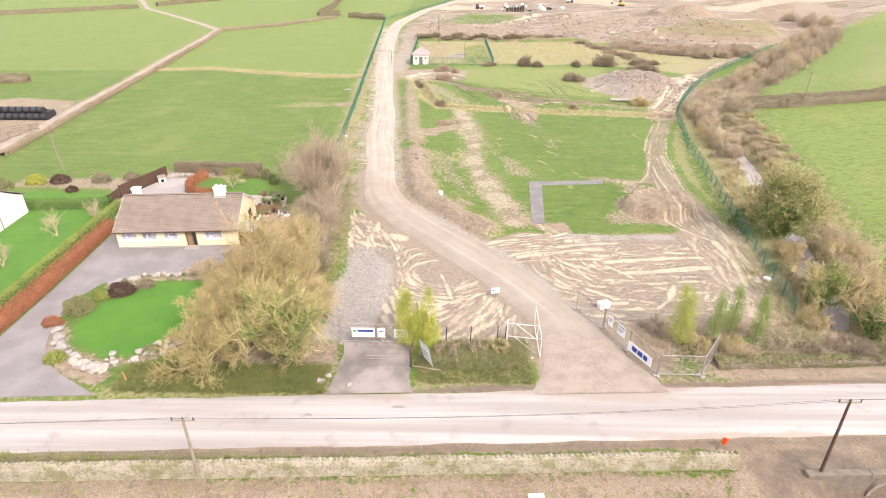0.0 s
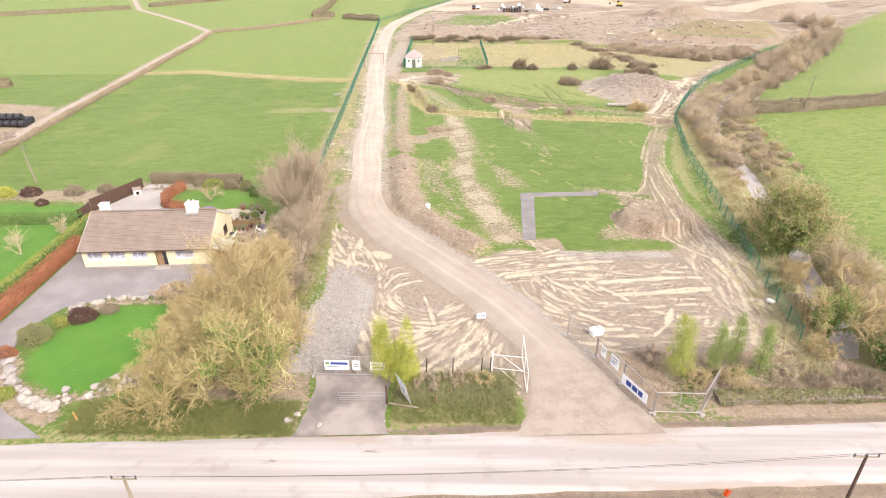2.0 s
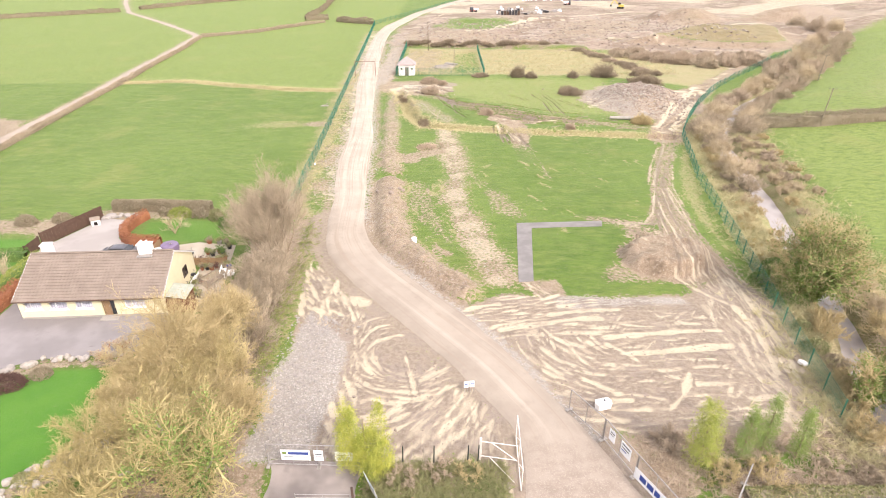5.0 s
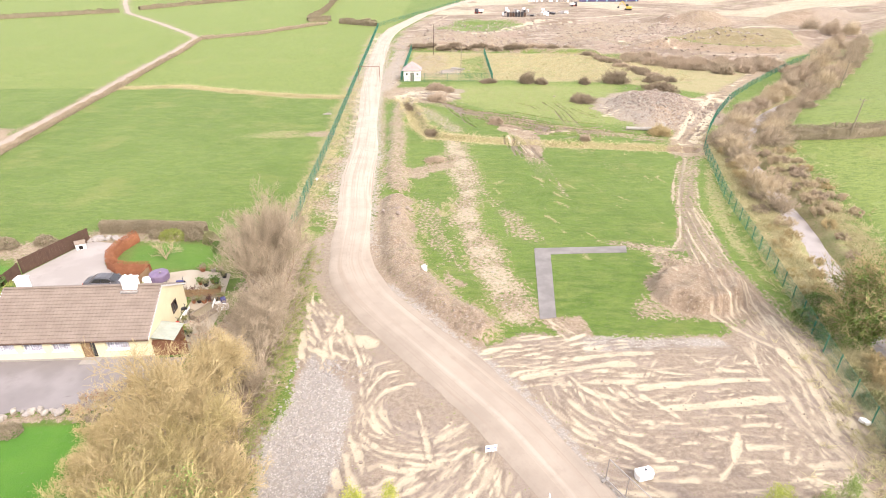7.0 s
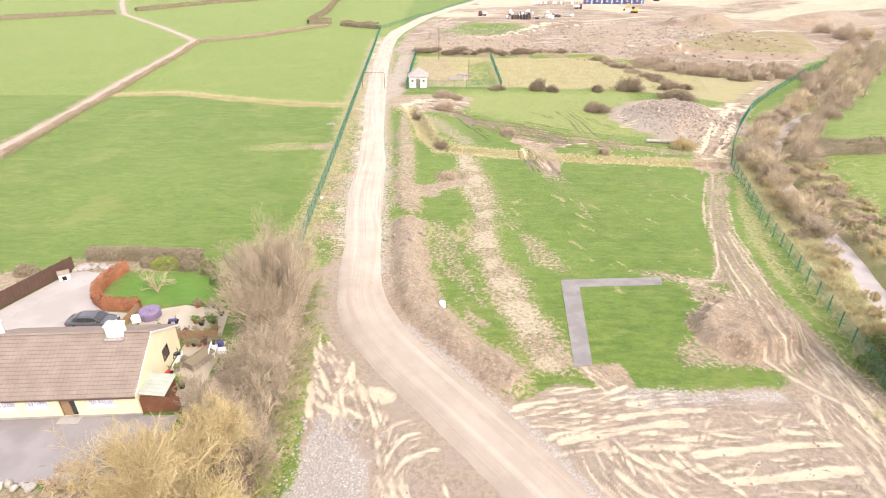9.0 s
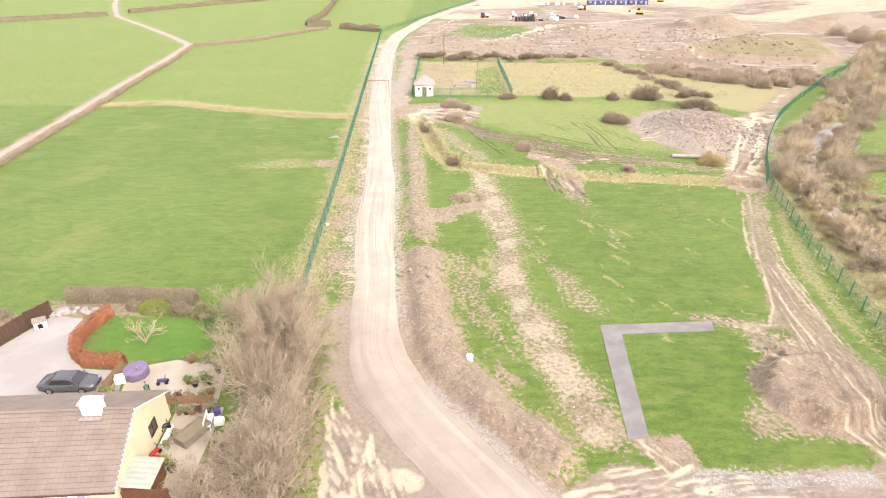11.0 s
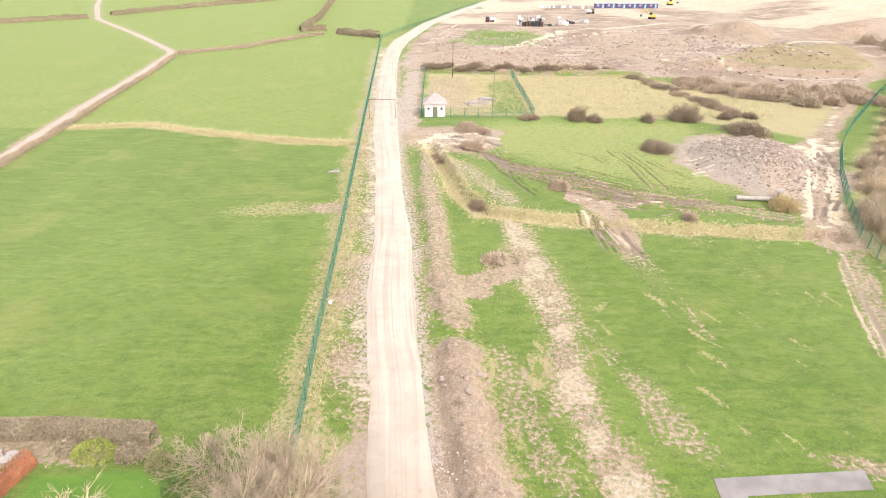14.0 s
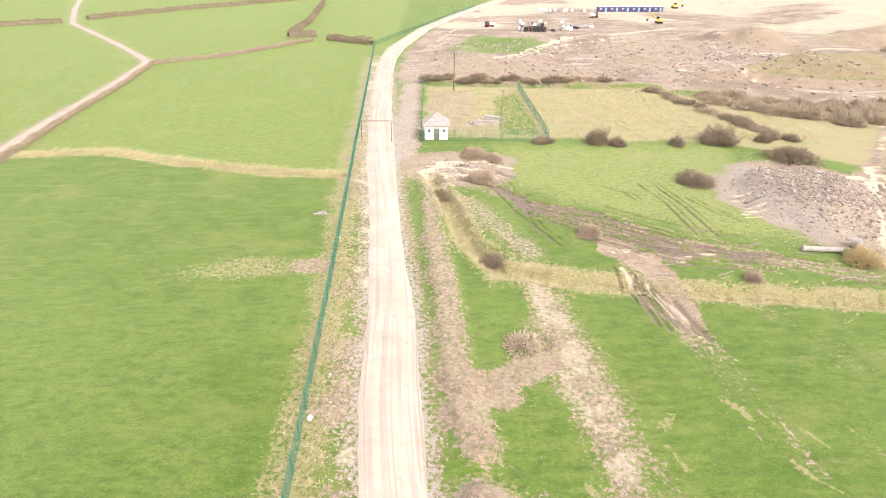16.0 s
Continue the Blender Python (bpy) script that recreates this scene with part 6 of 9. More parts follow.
def swing_gate():
    """Tubular site gate standing open at the mouth of the haul road."""
    g = thing("site_gate", pose(5.75, 38.6, 0.0, 0, 0, -8), "tall pale tubular site gate leaf, swung open", "gate")
    part("hanging_post", boxes((-0.08, 0.08, -0.08, 0.08, 0, 2.0), bevel=0.01), MAT["pale_tube"], g)
    for z in (0.35, 1.7):
        part("rail", rods(((0.05, 0, z), (2.5, -0.05, z), 0.036)), MAT["pale_tube"], g)
    part("brace", rods(((0.7, 0, 1.7), (2.5, -0.05, 0.3), 0.032)), MAT["pale_tube"], g)
    part("strut", rods(((0.6, 0, 0.35), (2.4, -1.6, 0.03), 0.032)), MAT["pale_tube"], g)
    leaf = thing("site_gate", pose(8.25, 36.0, 0.0, 0, 0, 88), "tall pale tubular site gate leaf across the verge", "gate")
    part("frame", rods(((0, 0, 0.1), (0, 0, 2.1), 0.036), ((4.6, 0, 0.1), (4.6, 0, 2.1), 0.036), ((0, 0, 2.1), (4.6, 0, 2.1), 0.036), ((0, 0, 0.12), (4.6, 0, 0.12), 0.036), ((2.3, 0, 0.12), (2.3, 0, 2.1), 0.032)), MAT["pale_tube"], leaf)
    part("brace", rods(((0, 0.03, 2.1), (2.3, 0.03, 0.12), 0.03), ((2.3, 0.03, 2.1), (4.6, 0.03, 0.12), 0.03)), MAT["pale_tube"], leaf)


swing_gate()


def utility_pole(x, y, h, top, material, label, cross=True, yaw=0.0):
    p = thing("utility_pole", pose(x, y, lie(x, y), 0, 0, yaw), label, "utility pole", "overhead line poles")
    bm = bmesh.new()
    rod(bm, (0, 0, -0.4), (top[0], top[1], h), 0.115, 0.075, 10)
    part("pole", bm, MAT[material], p)
    if cross:
        a = part("cross_arm", boxes((top[0] - 0.7, top[0] + 0.7, top[1] - 0.035, top[1] + 0.035, h - 0.15, h - 0.07), bevel=0.01), MAT["pole_pale"], p)
        for k in (-0.65, 0.0, 0.65):
            bm = bmesh.new()
            rod(bm, (top[0] + k, top[1], h - 0.06), (top[0] + k, top[1], h + 0.14), 0.05, 0.03, 8)
            part("insulator", bm, MAT["ink"], a)
    return p


utility_pole(-15.2, 23.75, 5.2, (0, 0), "pole_pale", "pale weathered wooden utility pole by the wall")
utility_pole(24.65, 24.45, 6.2, (0.0, 0.15), "pole_dark", "dark creosoted wooden utility pole at the verge")
utility_pole(96, 157, 6.2, (0.4, 0), "pole_pale", "pale wooden utility pole on the hillside")
utility_pole(72, 114.7, 6.9, (0.4, 0), "pole_pale", "pale wooden utility pole in the field hedge")
utility_pole(-57.5, 79.5, 5.6, (-0.3, 0), "pole_pale", "slender wooden utility pole at the garden edge")
utility_pole(-2.9, 206, 9.0, (0, 0), "pole_dark", "dark wooden pole behind the pump house compound")
utility_pole(5.2, 174, 7.5, (0.1, 0), "pole_pale", "pale pole in the pump house compound")


def cable(a, b, sag, r=0.012):
    a, b = Vector(a), Vector(b)
    pts = [a.lerp(b, i / 24) - Vector((0, 0, sag * (1 - (2 * i / 24 - 1) ** 2))) for i in range(25)]
    out = (b - a).cross(Vector((0, 0, 1))).normalized() * r
    up = Vector((0, 0, r))
    verts = [p + q for p in pts for q in (out, up, -out, -up)]
    faces = [(4 * i + k, 4 * i + (k + 1) % 4, 4 * i + 4 + (k + 1) % 4, 4 * i + 4 + k) for i in range(24) for k in range(4)]
    ob = new("overhead_cable", mesh_from("overhead_cable", [tuple(v) for v in verts], faces, MAT["wire"]))
    return tagged(ob, "thin dark overhead cable slung between poles", "cable", "overhead cables")


for k in (-0.65, 0.65):
    cable((-15.2 + k, 23.75, lie(-15.2, 23.75) + 5.3), (24.65 + k, 24.6, lie(24.65, 24.45) + 6.3), 0.55)
    cable((-15.2 + k, 23.75, lie(-15.2, 23.75) + 5.3), (-62, 22.5, 5.6), 0.5)
    cable((24.65 + k, 24.6, lie(24.65, 24.45) + 6.3), (72, 27.5, 6.6), 0.5)

# ---- plants ----


def tubes(name, a, b, ra, rb, material, sides=3):
    """Many thin tapered bars as one mesh."""
    a, b = np.asarray(a, float), np.asarray(b, float)
    d = b - a
    ln = np.linalg.norm(d, axis=1, keepdims=True)
    d = d / np.maximum(ln, 1e-6)
    ref = np.where(np.abs(d[:, 2:3]) < 0.9, np.array([[0, 0, 1.0]]), np.array([[1.0, 0, 0]]))
    u = np.cross(d, ref)
    u /= np.linalg.norm(u, axis=1, keepdims=True)
    v = np.cross(d, u)
    ang = np.arange(sides) * 2 * math.pi / sides
    off = np.cos(ang)[None, :, None] * u[:, None, :] + np.sin(ang)[None, :, None] * v[:, None, :]
    lo = a[:, None, :] + off * np.asarray(ra)[:, None, None]
    hi = b[:, None, :] + off * np.asarray(rb)[:, None, None]
    verts = np.concatenate([lo, hi], 1).reshape(-1, 3)
    n = len(a)
    base = (np.arange(n) * 2 * sides)[:, None]
    k = np.arange(sides)
    faces = np.stack([base + k, base + (k + 1) % sides, base + sides + (k + 1) % sides, base + sides + k], -1).reshape(-1, 4)
    return mesh_from(name, verts, faces, material)


def cards(name, p, size, material, rng, flat=0.0, long=1.5):
    """Many small leaves, each a bent blade of its own with a random lie."""
    p = np.asarray(p, float)
    n = len(p)
    d = rng.normal(size=(n, 3))
    d[:, 2] *= 1 - flat
    d /= np.linalg.norm(d, axis=1, keepdims=True)
    e = np.cross(d, rng.normal(size=(n, 3)))
    e /= np.linalg.norm(e, axis=1, keepdims=True)
    s = (np.asarray(size) * rng.uniform(0.6, 1.3, n))[:, None]
    up = np.cross(d, e)
    v = np.stack([p - d * s * long * 0.5, p + e * s * 0.5 + up * s * 0.15, p + d * s * long * 0.5, p - e * s * 0.5 + up * s * 0.15], 1).reshape(-1, 3)
    f = np.arange(n * 4).reshape(n, 4)
    return mesh_from(name, v, f, material)


def grow(rng, base, dirs, lengths, radius, plan, up=0.12, wander=0.25):
    """Branches by order. plan: rows of (children a branch, length ratio, angle, radius ratio). Gives segments per order."""
    pos = np.asarray(base, float)
    d = np.asarray(dirs, float)
    L = np.asarray(lengths, float)
    R = np.full(len(pos), radius)
    out = []
    for order in range(len(plan) + 1):
        S = 5 if order == 0 else 3 if order == 1 else 2
        n = len(pos)
        pts, dd = [pos], d
        for s in range(S):
            dd = dd + rng.normal(size=(n, 3)) * wander + np.array([0, 0, up])
            dd /= np.linalg.norm(dd, axis=1, keepdims=True)
            pts.append(pts[-1] + dd * (L / S)[:, None])
        pts = np.stack(pts, 1)
        taper = np.linspace(1, 0.45, S + 1)
        out.append((pts[:, :-1].reshape(-1, 3), pts[:, 1:].reshape(-1, 3), (R[:, None] * taper[:-1]).ravel(), (R[:, None] * taper[1:]).ravel()))
        if order == len(plan):
            out.append(pts)
            break
        c, ratio, angle, rr = plan[order]
        t = rng.uniform(0.25, 1.0, (n, c))
        seg = np.minimum((t * S).astype(int), S - 1)
        i = np.arange(n)[:, None]
        f = (t * S - seg)[..., None]
        start = pts[i, seg] * (1 - f) + pts[i, seg + 1] * f
        along = pts[i, seg + 1] - pts[i, seg]
        along /= np.linalg.norm(along, axis=-1, keepdims=True)
        side = rng.normal(size=(n, c, 3))
        side -= (side * along).sum(-1, keepdims=True) * along
        side /= np.linalg.norm(side, axis=-1, keepdims=True)
        a = angle * rng.uniform(0.6, 1.4, (n, c))[..., None]
        pos = start.reshape(-1, 3)
        d = (along * np.cos(a) + side * np.sin(a)).reshape(-1, 3)
        L = (L[:, None] * ratio * rng.uniform(0.7, 1.25, (n, c)) * (1.15 - 0.4 * t)).ravel()
        R = np.repeat(R * rr, c)
    return out


def bare_tree(name, x, y, h, spread, limbs, plan, bark, twig, seed, label, category="tree", ivy=None, leaf=None, up=0.12, radius=0.14, low=0.1, group="", twig_r=0.012, solid=False):
    """A leafless tree or scrub: stems, boughs and a crown of fine twigs."""
    rng = np.random.default_rng(seed)
    z = lie(x, y)
    ob = thing(name, pose(x, y, z - 0.1), label, category, group)
    az = np.arange(limbs) * 2 * math.pi / limbs + rng.uniform(0, 0.8, limbs)
    tilt = rng.uniform(0.15, 1.0, limbs) * spread / h
    d = np.stack([np.cos(az) * tilt, np.sin(az) * tilt, np.ones(limbs)], 1)
    d /= np.linalg.norm(d, axis=1, keepdims=True)
    base = np.stack([np.cos(az) * low, np.sin(az) * low, np.zeros(limbs)], 1)
    lev = grow(rng, base, d, h * rng.uniform(0.55, 0.85, limbs), radius, plan, up)
    tips = lev.pop()
    per = 5
    if solid:
        for k in range(limbs):
            me = tubes("bough", *[q[k * per:(k + 1) * per] for q in lev[0]], MAT[bark], 6)
            attach(new("bough", me), ob)
        rest = lev[1:]
    else:
        rest = lev
    rest = [np.concatenate([l[i] for l in rest]) for i in range(4)]
    crown = attach(new("crown", tubes("crown", rest[0], rest[1], np.maximum(rest[2], twig_r), np.maximum(rest[3], twig_r * 0.6), MAT[twig], 3)), ob)
    tagged(crown, kind="stuff")
    if ivy:
        mat, count, zone, size = ivy
        src = np.concatenate([lev[0][0], lev[0][1], lev[1][0], lev[1][1]])
        src = src[(src[:, 2] < h * zone) & (np.hypot(src[:, 0], src[:, 1]) < spread * 0.62)]
        pick = src[rng.integers(0, len(src), count)] + rng.normal(size=(count, 3)) * np.array([0.28, 0.28, 0.3])
        tagged(attach(new("ivy", cards("ivy", pick, size, MAT[mat], rng)), ob), kind="stuff")
    if leaf:
        mat, count, size = leaf
        src = tips.reshape(-1, 3)
        pick = src[rng.integers(0, len(src), count)] + rng.normal(size=(count, 3)) * 0.10
        tagged(attach(new("catkin_mass", cards("catkin_mass", pick, size, MAT[mat], rng)), ob), kind="stuff")
    return ob


BIG = [(9, 0.55, 0.65, 0.42), (9, 0.55, 0.7, 0.42), (7, 0.6, 0.75, 0.5)]
MIDDLE = [(6, 0.55, 0.6, 0.5), (6, 0.55, 0.7, 0.5), (5, 0.55, 0.7, 0.55)]
FINE = [(9, 0.5, 0.5, 0.4), (9, 0.5, 0.55, 0.42), (8, 0.55, 0.6, 0.5)]
BUSHY = [(6, 0.6, 0.65, 0.5), (12, 0.6, 0.75, 0.5)]
SMALL = [(6, 0.55, 0.6, 0.5), (6, 0.6, 0.7, 0.55)]


def thicket(name, x, y, r, h, twig, seed, label, category="bush", group="", count=2600, thin=0.012, long=0.55):
    """A dense rounded bush of bare twigs: arching stems and a fine skin of shoots."""
    rng = np.random.default_rng(seed)
    ob = thing(name, pose(x, y, lie(x, y) - 0.05), label, category, group)

    def dome(n, lo):
        d = rng.normal(size=(n, 3))
        d[:, 2] = np.abs(d[:, 2]) * 0.9
        d /= np.linalg.norm(d, axis=1, keepdims=True)
        a = np.arctan2(d[:, 1], d[:, 0])
        lump = 0.45 + 0.85 * grain2(a * 1.3 + seed, d[:, 2] * 2 + seed, 0.8, seed, 2)
        k = (lump * rng.uniform(lo, 1.0, n) ** 0.5)[:, None]
        return d, d * np.array([r, r, h]) * k
    d, tip = dome(34, 0.7)
    base = rng.normal(size=(34, 3)) * np.array([r * 0.22, r * 0.22, 0])
    tagged(attach(new("stem_mass", tubes("stem_mass", base, tip, np.full(34, 0.045), np.full(34, 0.015), MAT["bark"], 4)), ob), kind="stuff")
    d, p = dome(count, 0.12)
    e = d + rng.normal(size=(count, 3)) * 0.55 + np.array([0, 0, 0.25])
    e /= np.linalg.norm(e, axis=1, keepdims=True)
    ln = (long * rng.uniform(0.4, 1.3, count))[:, None]
    tagged(attach(new("twig_mass", tubes("twig_mass", p - e * ln * 0.6, p + e * ln * 0.5, np.full(count, thin * 1.4), np.full(count, thin * 0.6), MAT[twig], 3)), ob), kind="stuff")
    return ob


def leaf_bush(name, x, y, rx, ry, h, leaf, count, size, label, category="shrub", seed=1, core=True, z=None, group="", stems="twig_red"):
    """A rounded shrub: stems from the base and leaves over an uneven crown."""
    rng = np.random.default_rng(seed)
    z = lie(x, y) if z is None else z
    ob = thing(name, pose(x, y, z), label, category, group)
    k = 26
    d = rng.normal(size=(k, 3))
    d[:, 2] = np.abs(d[:, 2]) + 0.25
    d /= np.linalg.norm(d, axis=1, keepdims=True)
    tip = d * np.array([rx, ry, h]) * rng.uniform(0.6, 0.95, (k, 1))
    base = np.zeros((k, 3)) + rng.normal(size=(k, 3)) * np.array([0.08, 0.08, 0])
    tagged(attach(new("stem_mass", tubes("stem_mass", base, tip, np.full(k, 0.03), np.full(k, 0.012), MAT[stems], 4)), ob), kind="stuff")
    d = rng.normal(size=(count, 3))
    d[:, 2] = np.abs(d[:, 2])
    d /= np.linalg.norm(d, axis=1, keepdims=True)
    lump = 0.75 + 0.35 * grain2(d[:, 0] * 3 + d[:, 2] * 2 + seed * 7, d[:, 1] * 3 + 40, 0.8, seed, 2)
    r = np.cbrt(rng.uniform(0.35, 1.0, count)) * lump
    p = d * r[:, None] * np.array([rx, ry, h])
    tagged(attach(new("foliage", cards("foliage", p, size, MAT[leaf], rng)), ob), kind="stuff")
    return ob


def hedge(name, line, w, h, leaf, label, per_m=90, size=0.12, seed=1, twigs=None, wild=0.15, core="leaf_brown", category="hedge", step=0.7):
    """A hedge along a line: a rough woody heart and a skin of leaves and twigs that breaks up its outline."""
    rng = np.random.default_rng(seed)
    P = []
    for a, b in zip(line, line[1:]):
        k = max(1, int(math.dist(a, b) / step))
        P += [(a[0] + (b[0] - a[0]) * i / k, a[1] + (b[1] - a[1]) * i / k) for i in range(k)]
    P = np.array(P + [line[-1]], float)
    T = np.gradient(P, axis=0)
    T /= np.linalg.norm(T, axis=1, keepdims=True)
    N = np.stack([-T[:, 1], T[:, 0]], 1)
    Z = height(P[:, 0], P[:, 1])
    o = np.array([P[0, 0], P[0, 1], Z[0]])
    ob = thing(name, pose(*o), label, category)
    run = np.arange(len(P)) * step
    hv = h * (1 + wild * 2 * (grain2(run, run * 0 + seed, 3.0, seed) - 0.5) * 2)
    wv = w * (1 + wild * (grain2(run, run * 0 + 9, 2.0, seed + 1) - 0.5) * 2)
    prof = np.array([(-0.42, 0.0), (-0.42, 0.45), (-0.34, 0.72), (-0.18, 0.8), (0.18, 0.8), (0.34, 0.72), (0.42, 0.45), (0.42, 0.0)])
    jit = 1 + 0.07 * rng.normal(size=(len(P), len(prof)))
    lat = prof[None, :, 0] * wv[:, None] * jit
    V = np.stack([P[:, None, 0] + N[:, None, 0] * lat, P[:, None, 1] + N[:, None, 1] * lat, Z[:, None] + prof[None, :, 1] * hv[:, None] * np.where(prof[None, :, 1] > 0, jit, 1)], -1) - o
    m = len(prof)
    idx = np.arange(len(P) * m).reshape(len(P), m)
    F = np.stack([idx[:-1, :-1], idx[:-1, 1:], idx[1:, 1:], idx[1:, :-1]], -1).reshape(-1, 4)
    attach(new("woody_heart", mesh_from("woody_heart", V.reshape(-1, 3), F, MAT[core])), ob)
    total = int(per_m * run[-1]) + 8
    i = rng.integers(0, len(P) - 1, total)
    f = rng.uniform(0, 1, total)[:, None]
    q = P[i] * (1 - f) + P[i + 1] * f
    u = rng.uniform(-1, 1, total)
    v = rng.uniform(0.02, 1.0, total)
    edge = rng.random(total) < 0.55
    u = np.where(edge, np.sign(u) * rng.uniform(0.85, 1.08, total), u)
    v = np.where(edge, v, rng.uniform(0.85, 1.1, total))
    u = u * np.where(v > 0.75, 1 - (v - 0.75) * 0.7, 1)
    p = np.stack([q[:, 0] + N[i, 0] * u * wv[i] / 2, q[:, 1] + N[i, 1] * u * wv[i] / 2, Z[i] + v * hv[i]], 1) - o
    tagged(attach(new("foliage", cards("foliage", p, size, MAT[leaf], rng)), ob), kind="stuff")
    if twigs:
        mat, count, ln, r = twigs
        k = int(count * run[-1])
        s = p[rng.integers(0, len(p), k)]
        d = rng.normal(size=(k, 3)) * 0.6 + np.array([0, 0, 0.8])
        d /= np.linalg.norm(d, axis=1, keepdims=True)
        twig_mass = attach(new("twig_mass", tubes("twig_mass", s - d * ln * 0.3, s + d * ln * rng.uniform(0.3, 0.8, (k, 1)), np.full(k, r), np.full(k, r * 0.5), MAT[mat], 3)), ob)
        tagged(twig_mass, kind="stuff")
    return ob


def conifer(x, y, r, h, leaf, label, seed, count=5200, size=0.13, lobes=((0, 0, 1.0),)):
    """An upright evergreen: a stem and sprays of scale leaves in one or more pointed columns."""
    rng = np.random.default_rng(seed)
    ob = thing("conifer", pose(x, y, lie(x, y)), label, "conifer")
    bm = bmesh.new()
    rod(bm, (0, 0, -0.1), (0, 0, h * 0.8), 0.10, 0.03, 7)
    part("trunk", bm, MAT["bark"], ob)
    allp = []
    for lx, ly, lh in lobes:
        n = int(count / len(lobes))
        k = max(12, n // 45)
        t = rng.uniform(0.04, 1, k)
        rad = r * np.minimum(1, 0.55 + t * 3) * (1 - t ** 4.5) + 0.08
        a = rng.uniform(0, 2 * math.pi, k)
        q = np.sqrt(rng.uniform(0.05, 1.3, k))
        clump = np.stack([lx + np.cos(a) * rad * q, ly + np.sin(a) * rad * q, 0.2 + t * h * lh * rng.uniform(0.9, 1.06, k)], 1)
        allp.append(clump[rng.integers(0, k, n)] + rng.normal(size=(n, 3)) * np.array([0.13, 0.13, 0.26]))
    tagged(attach(new("foliage", cards("foliage", np.concatenate(allp), size, MAT[leaf], rng, -0.6, 1.9)), ob), kind="stuff")
    return ob


# scrub and trees between the house and the haul road
bare_tree("bare_tree", -13.4, 36.6, 7.6, 6.4, 14, MIDDLE, "bark_pale", "twig_straw", 11, "wide leafless tree with pale boughs and ivy-clad heart", ivy=("conifer_green", 13000, 1.0, 0.10), radius=0.15, leaf=("twig_gold", 900, 0.07), solid=True, twig_r=0.009)
bare_tree("bare_tree", -18.6, 38.4, 4.6, 4.6, 9, BIG, "bark_pale", "twig_straw", 12, "low spreading leafless thorn with golden-brown twigs", radius=0.08, leaf=("twig_gold", 2400, 0.06), solid=True, twig_r=0.009)
bare_tree("bare_tree", -16.8, 45.4, 8.4, 5.4, 13, BIG, "bark", "twig_tan", 13, "tall leafless willow hung with golden catkins", radius=0.10, leaf=("twig_gold", 3600, 0.06), solid=True, twig_r=0.009)
bare_tree("bare_tree", -20.6, 45.2, 3.6, 3.8, 9, BIG, "bark", "twig_gold", 14, "golden-brown leafless willow beside the drive", radius=0.07, leaf=("twig_gold", 5000, 0.07), solid=True)
bare_tree("bare_tree", -15.0, 49.6, 6.2, 3.8, 9, BIG, "bark", "twig_tan", 15, "leafless scrub willow with tan twigs", radius=0.08, leaf=("twig_gold", 4200, 0.07), solid=True)
bare_tree("bare_tree", -15.8, 52.4, 4.2, 3.2, 9, BIG, "bark", "twig_grey", 16, "grey-brown leafless scrub in front of the side fence", radius=0.07, leaf=("leaf_beech", 700, 0.07), solid=True)
bare_tree("bare_tree", -14.6, 58.4, 5.6, 2.2, 9, BIG, "bark_pale", "twig_grey", 17, "bushy leafless tree beside the side yard", radius=0.07, solid=True)
bare_tree("bare_tree", -15.0, 64.4, 9.4, 2.7, 12, FINE, "bark", "twig_grey", 18, "tall grey-brown leafless tree behind the patio", radius=0.09, solid=True, twig_r=0.008, up=0.2)
bare_tree("bare_tree", -15.8, 68.8, 8.8, 3.2, 11, FINE, "bark", "twig_grey", 28, "tall grey leafless tree with a dense twiggy crown", radius=0.08, solid=True, twig_r=0.008, up=0.2)
bare_tree("bare_tree", -16.4, 72.6, 7.0, 3.6, 9, FINE, "bark", "twig_grey", 19, "grey leafless tree at the end of the mesh fence", radius=0.07, solid=True, twig_r=0.008, up=0.2)
bare_tree("bare_tree", -22.0, 76.2, 4.6, 3.2, 8, MIDDLE, "bark", "twig_grey", 20, "leafless garden shrub tree at the lawn edge", radius=0.06)
bare_tree("bare_tree", -20.8, 42.4, 3.4, 4.0, 8, BIG, "bark", "twig_gold", 21, "low golden leafless scrub over the lawn edge", radius=0.05, leaf=("twig_gold", 3000, 0.06), twig_r=0.009)
bare_tree("bare_tree", -12.0, 41.0, 5.0, 3.6, 8, BIG, "bark", "twig_tan", 22, "leafless scrub beside the gravel patch", radius=0.06)
bare_tree("bare_tree", -19.0, 34.9, 4.2, 4.6, 10, BIG, "bark_pale", "twig_straw", 23, "low leafless roadside scrub with pale stems", radius=0.08, leaf=("twig_gold", 800, 0.07))
bare_tree("bare_tree", -12.4, 36.2, 4.0, 4.0, 9, BIG, "bark_pale", "twig_tan", 24, "tangled leafless scrub beside the old gateway", radius=0.06, ivy=("ivy", 1500, 0.8, 0.14))
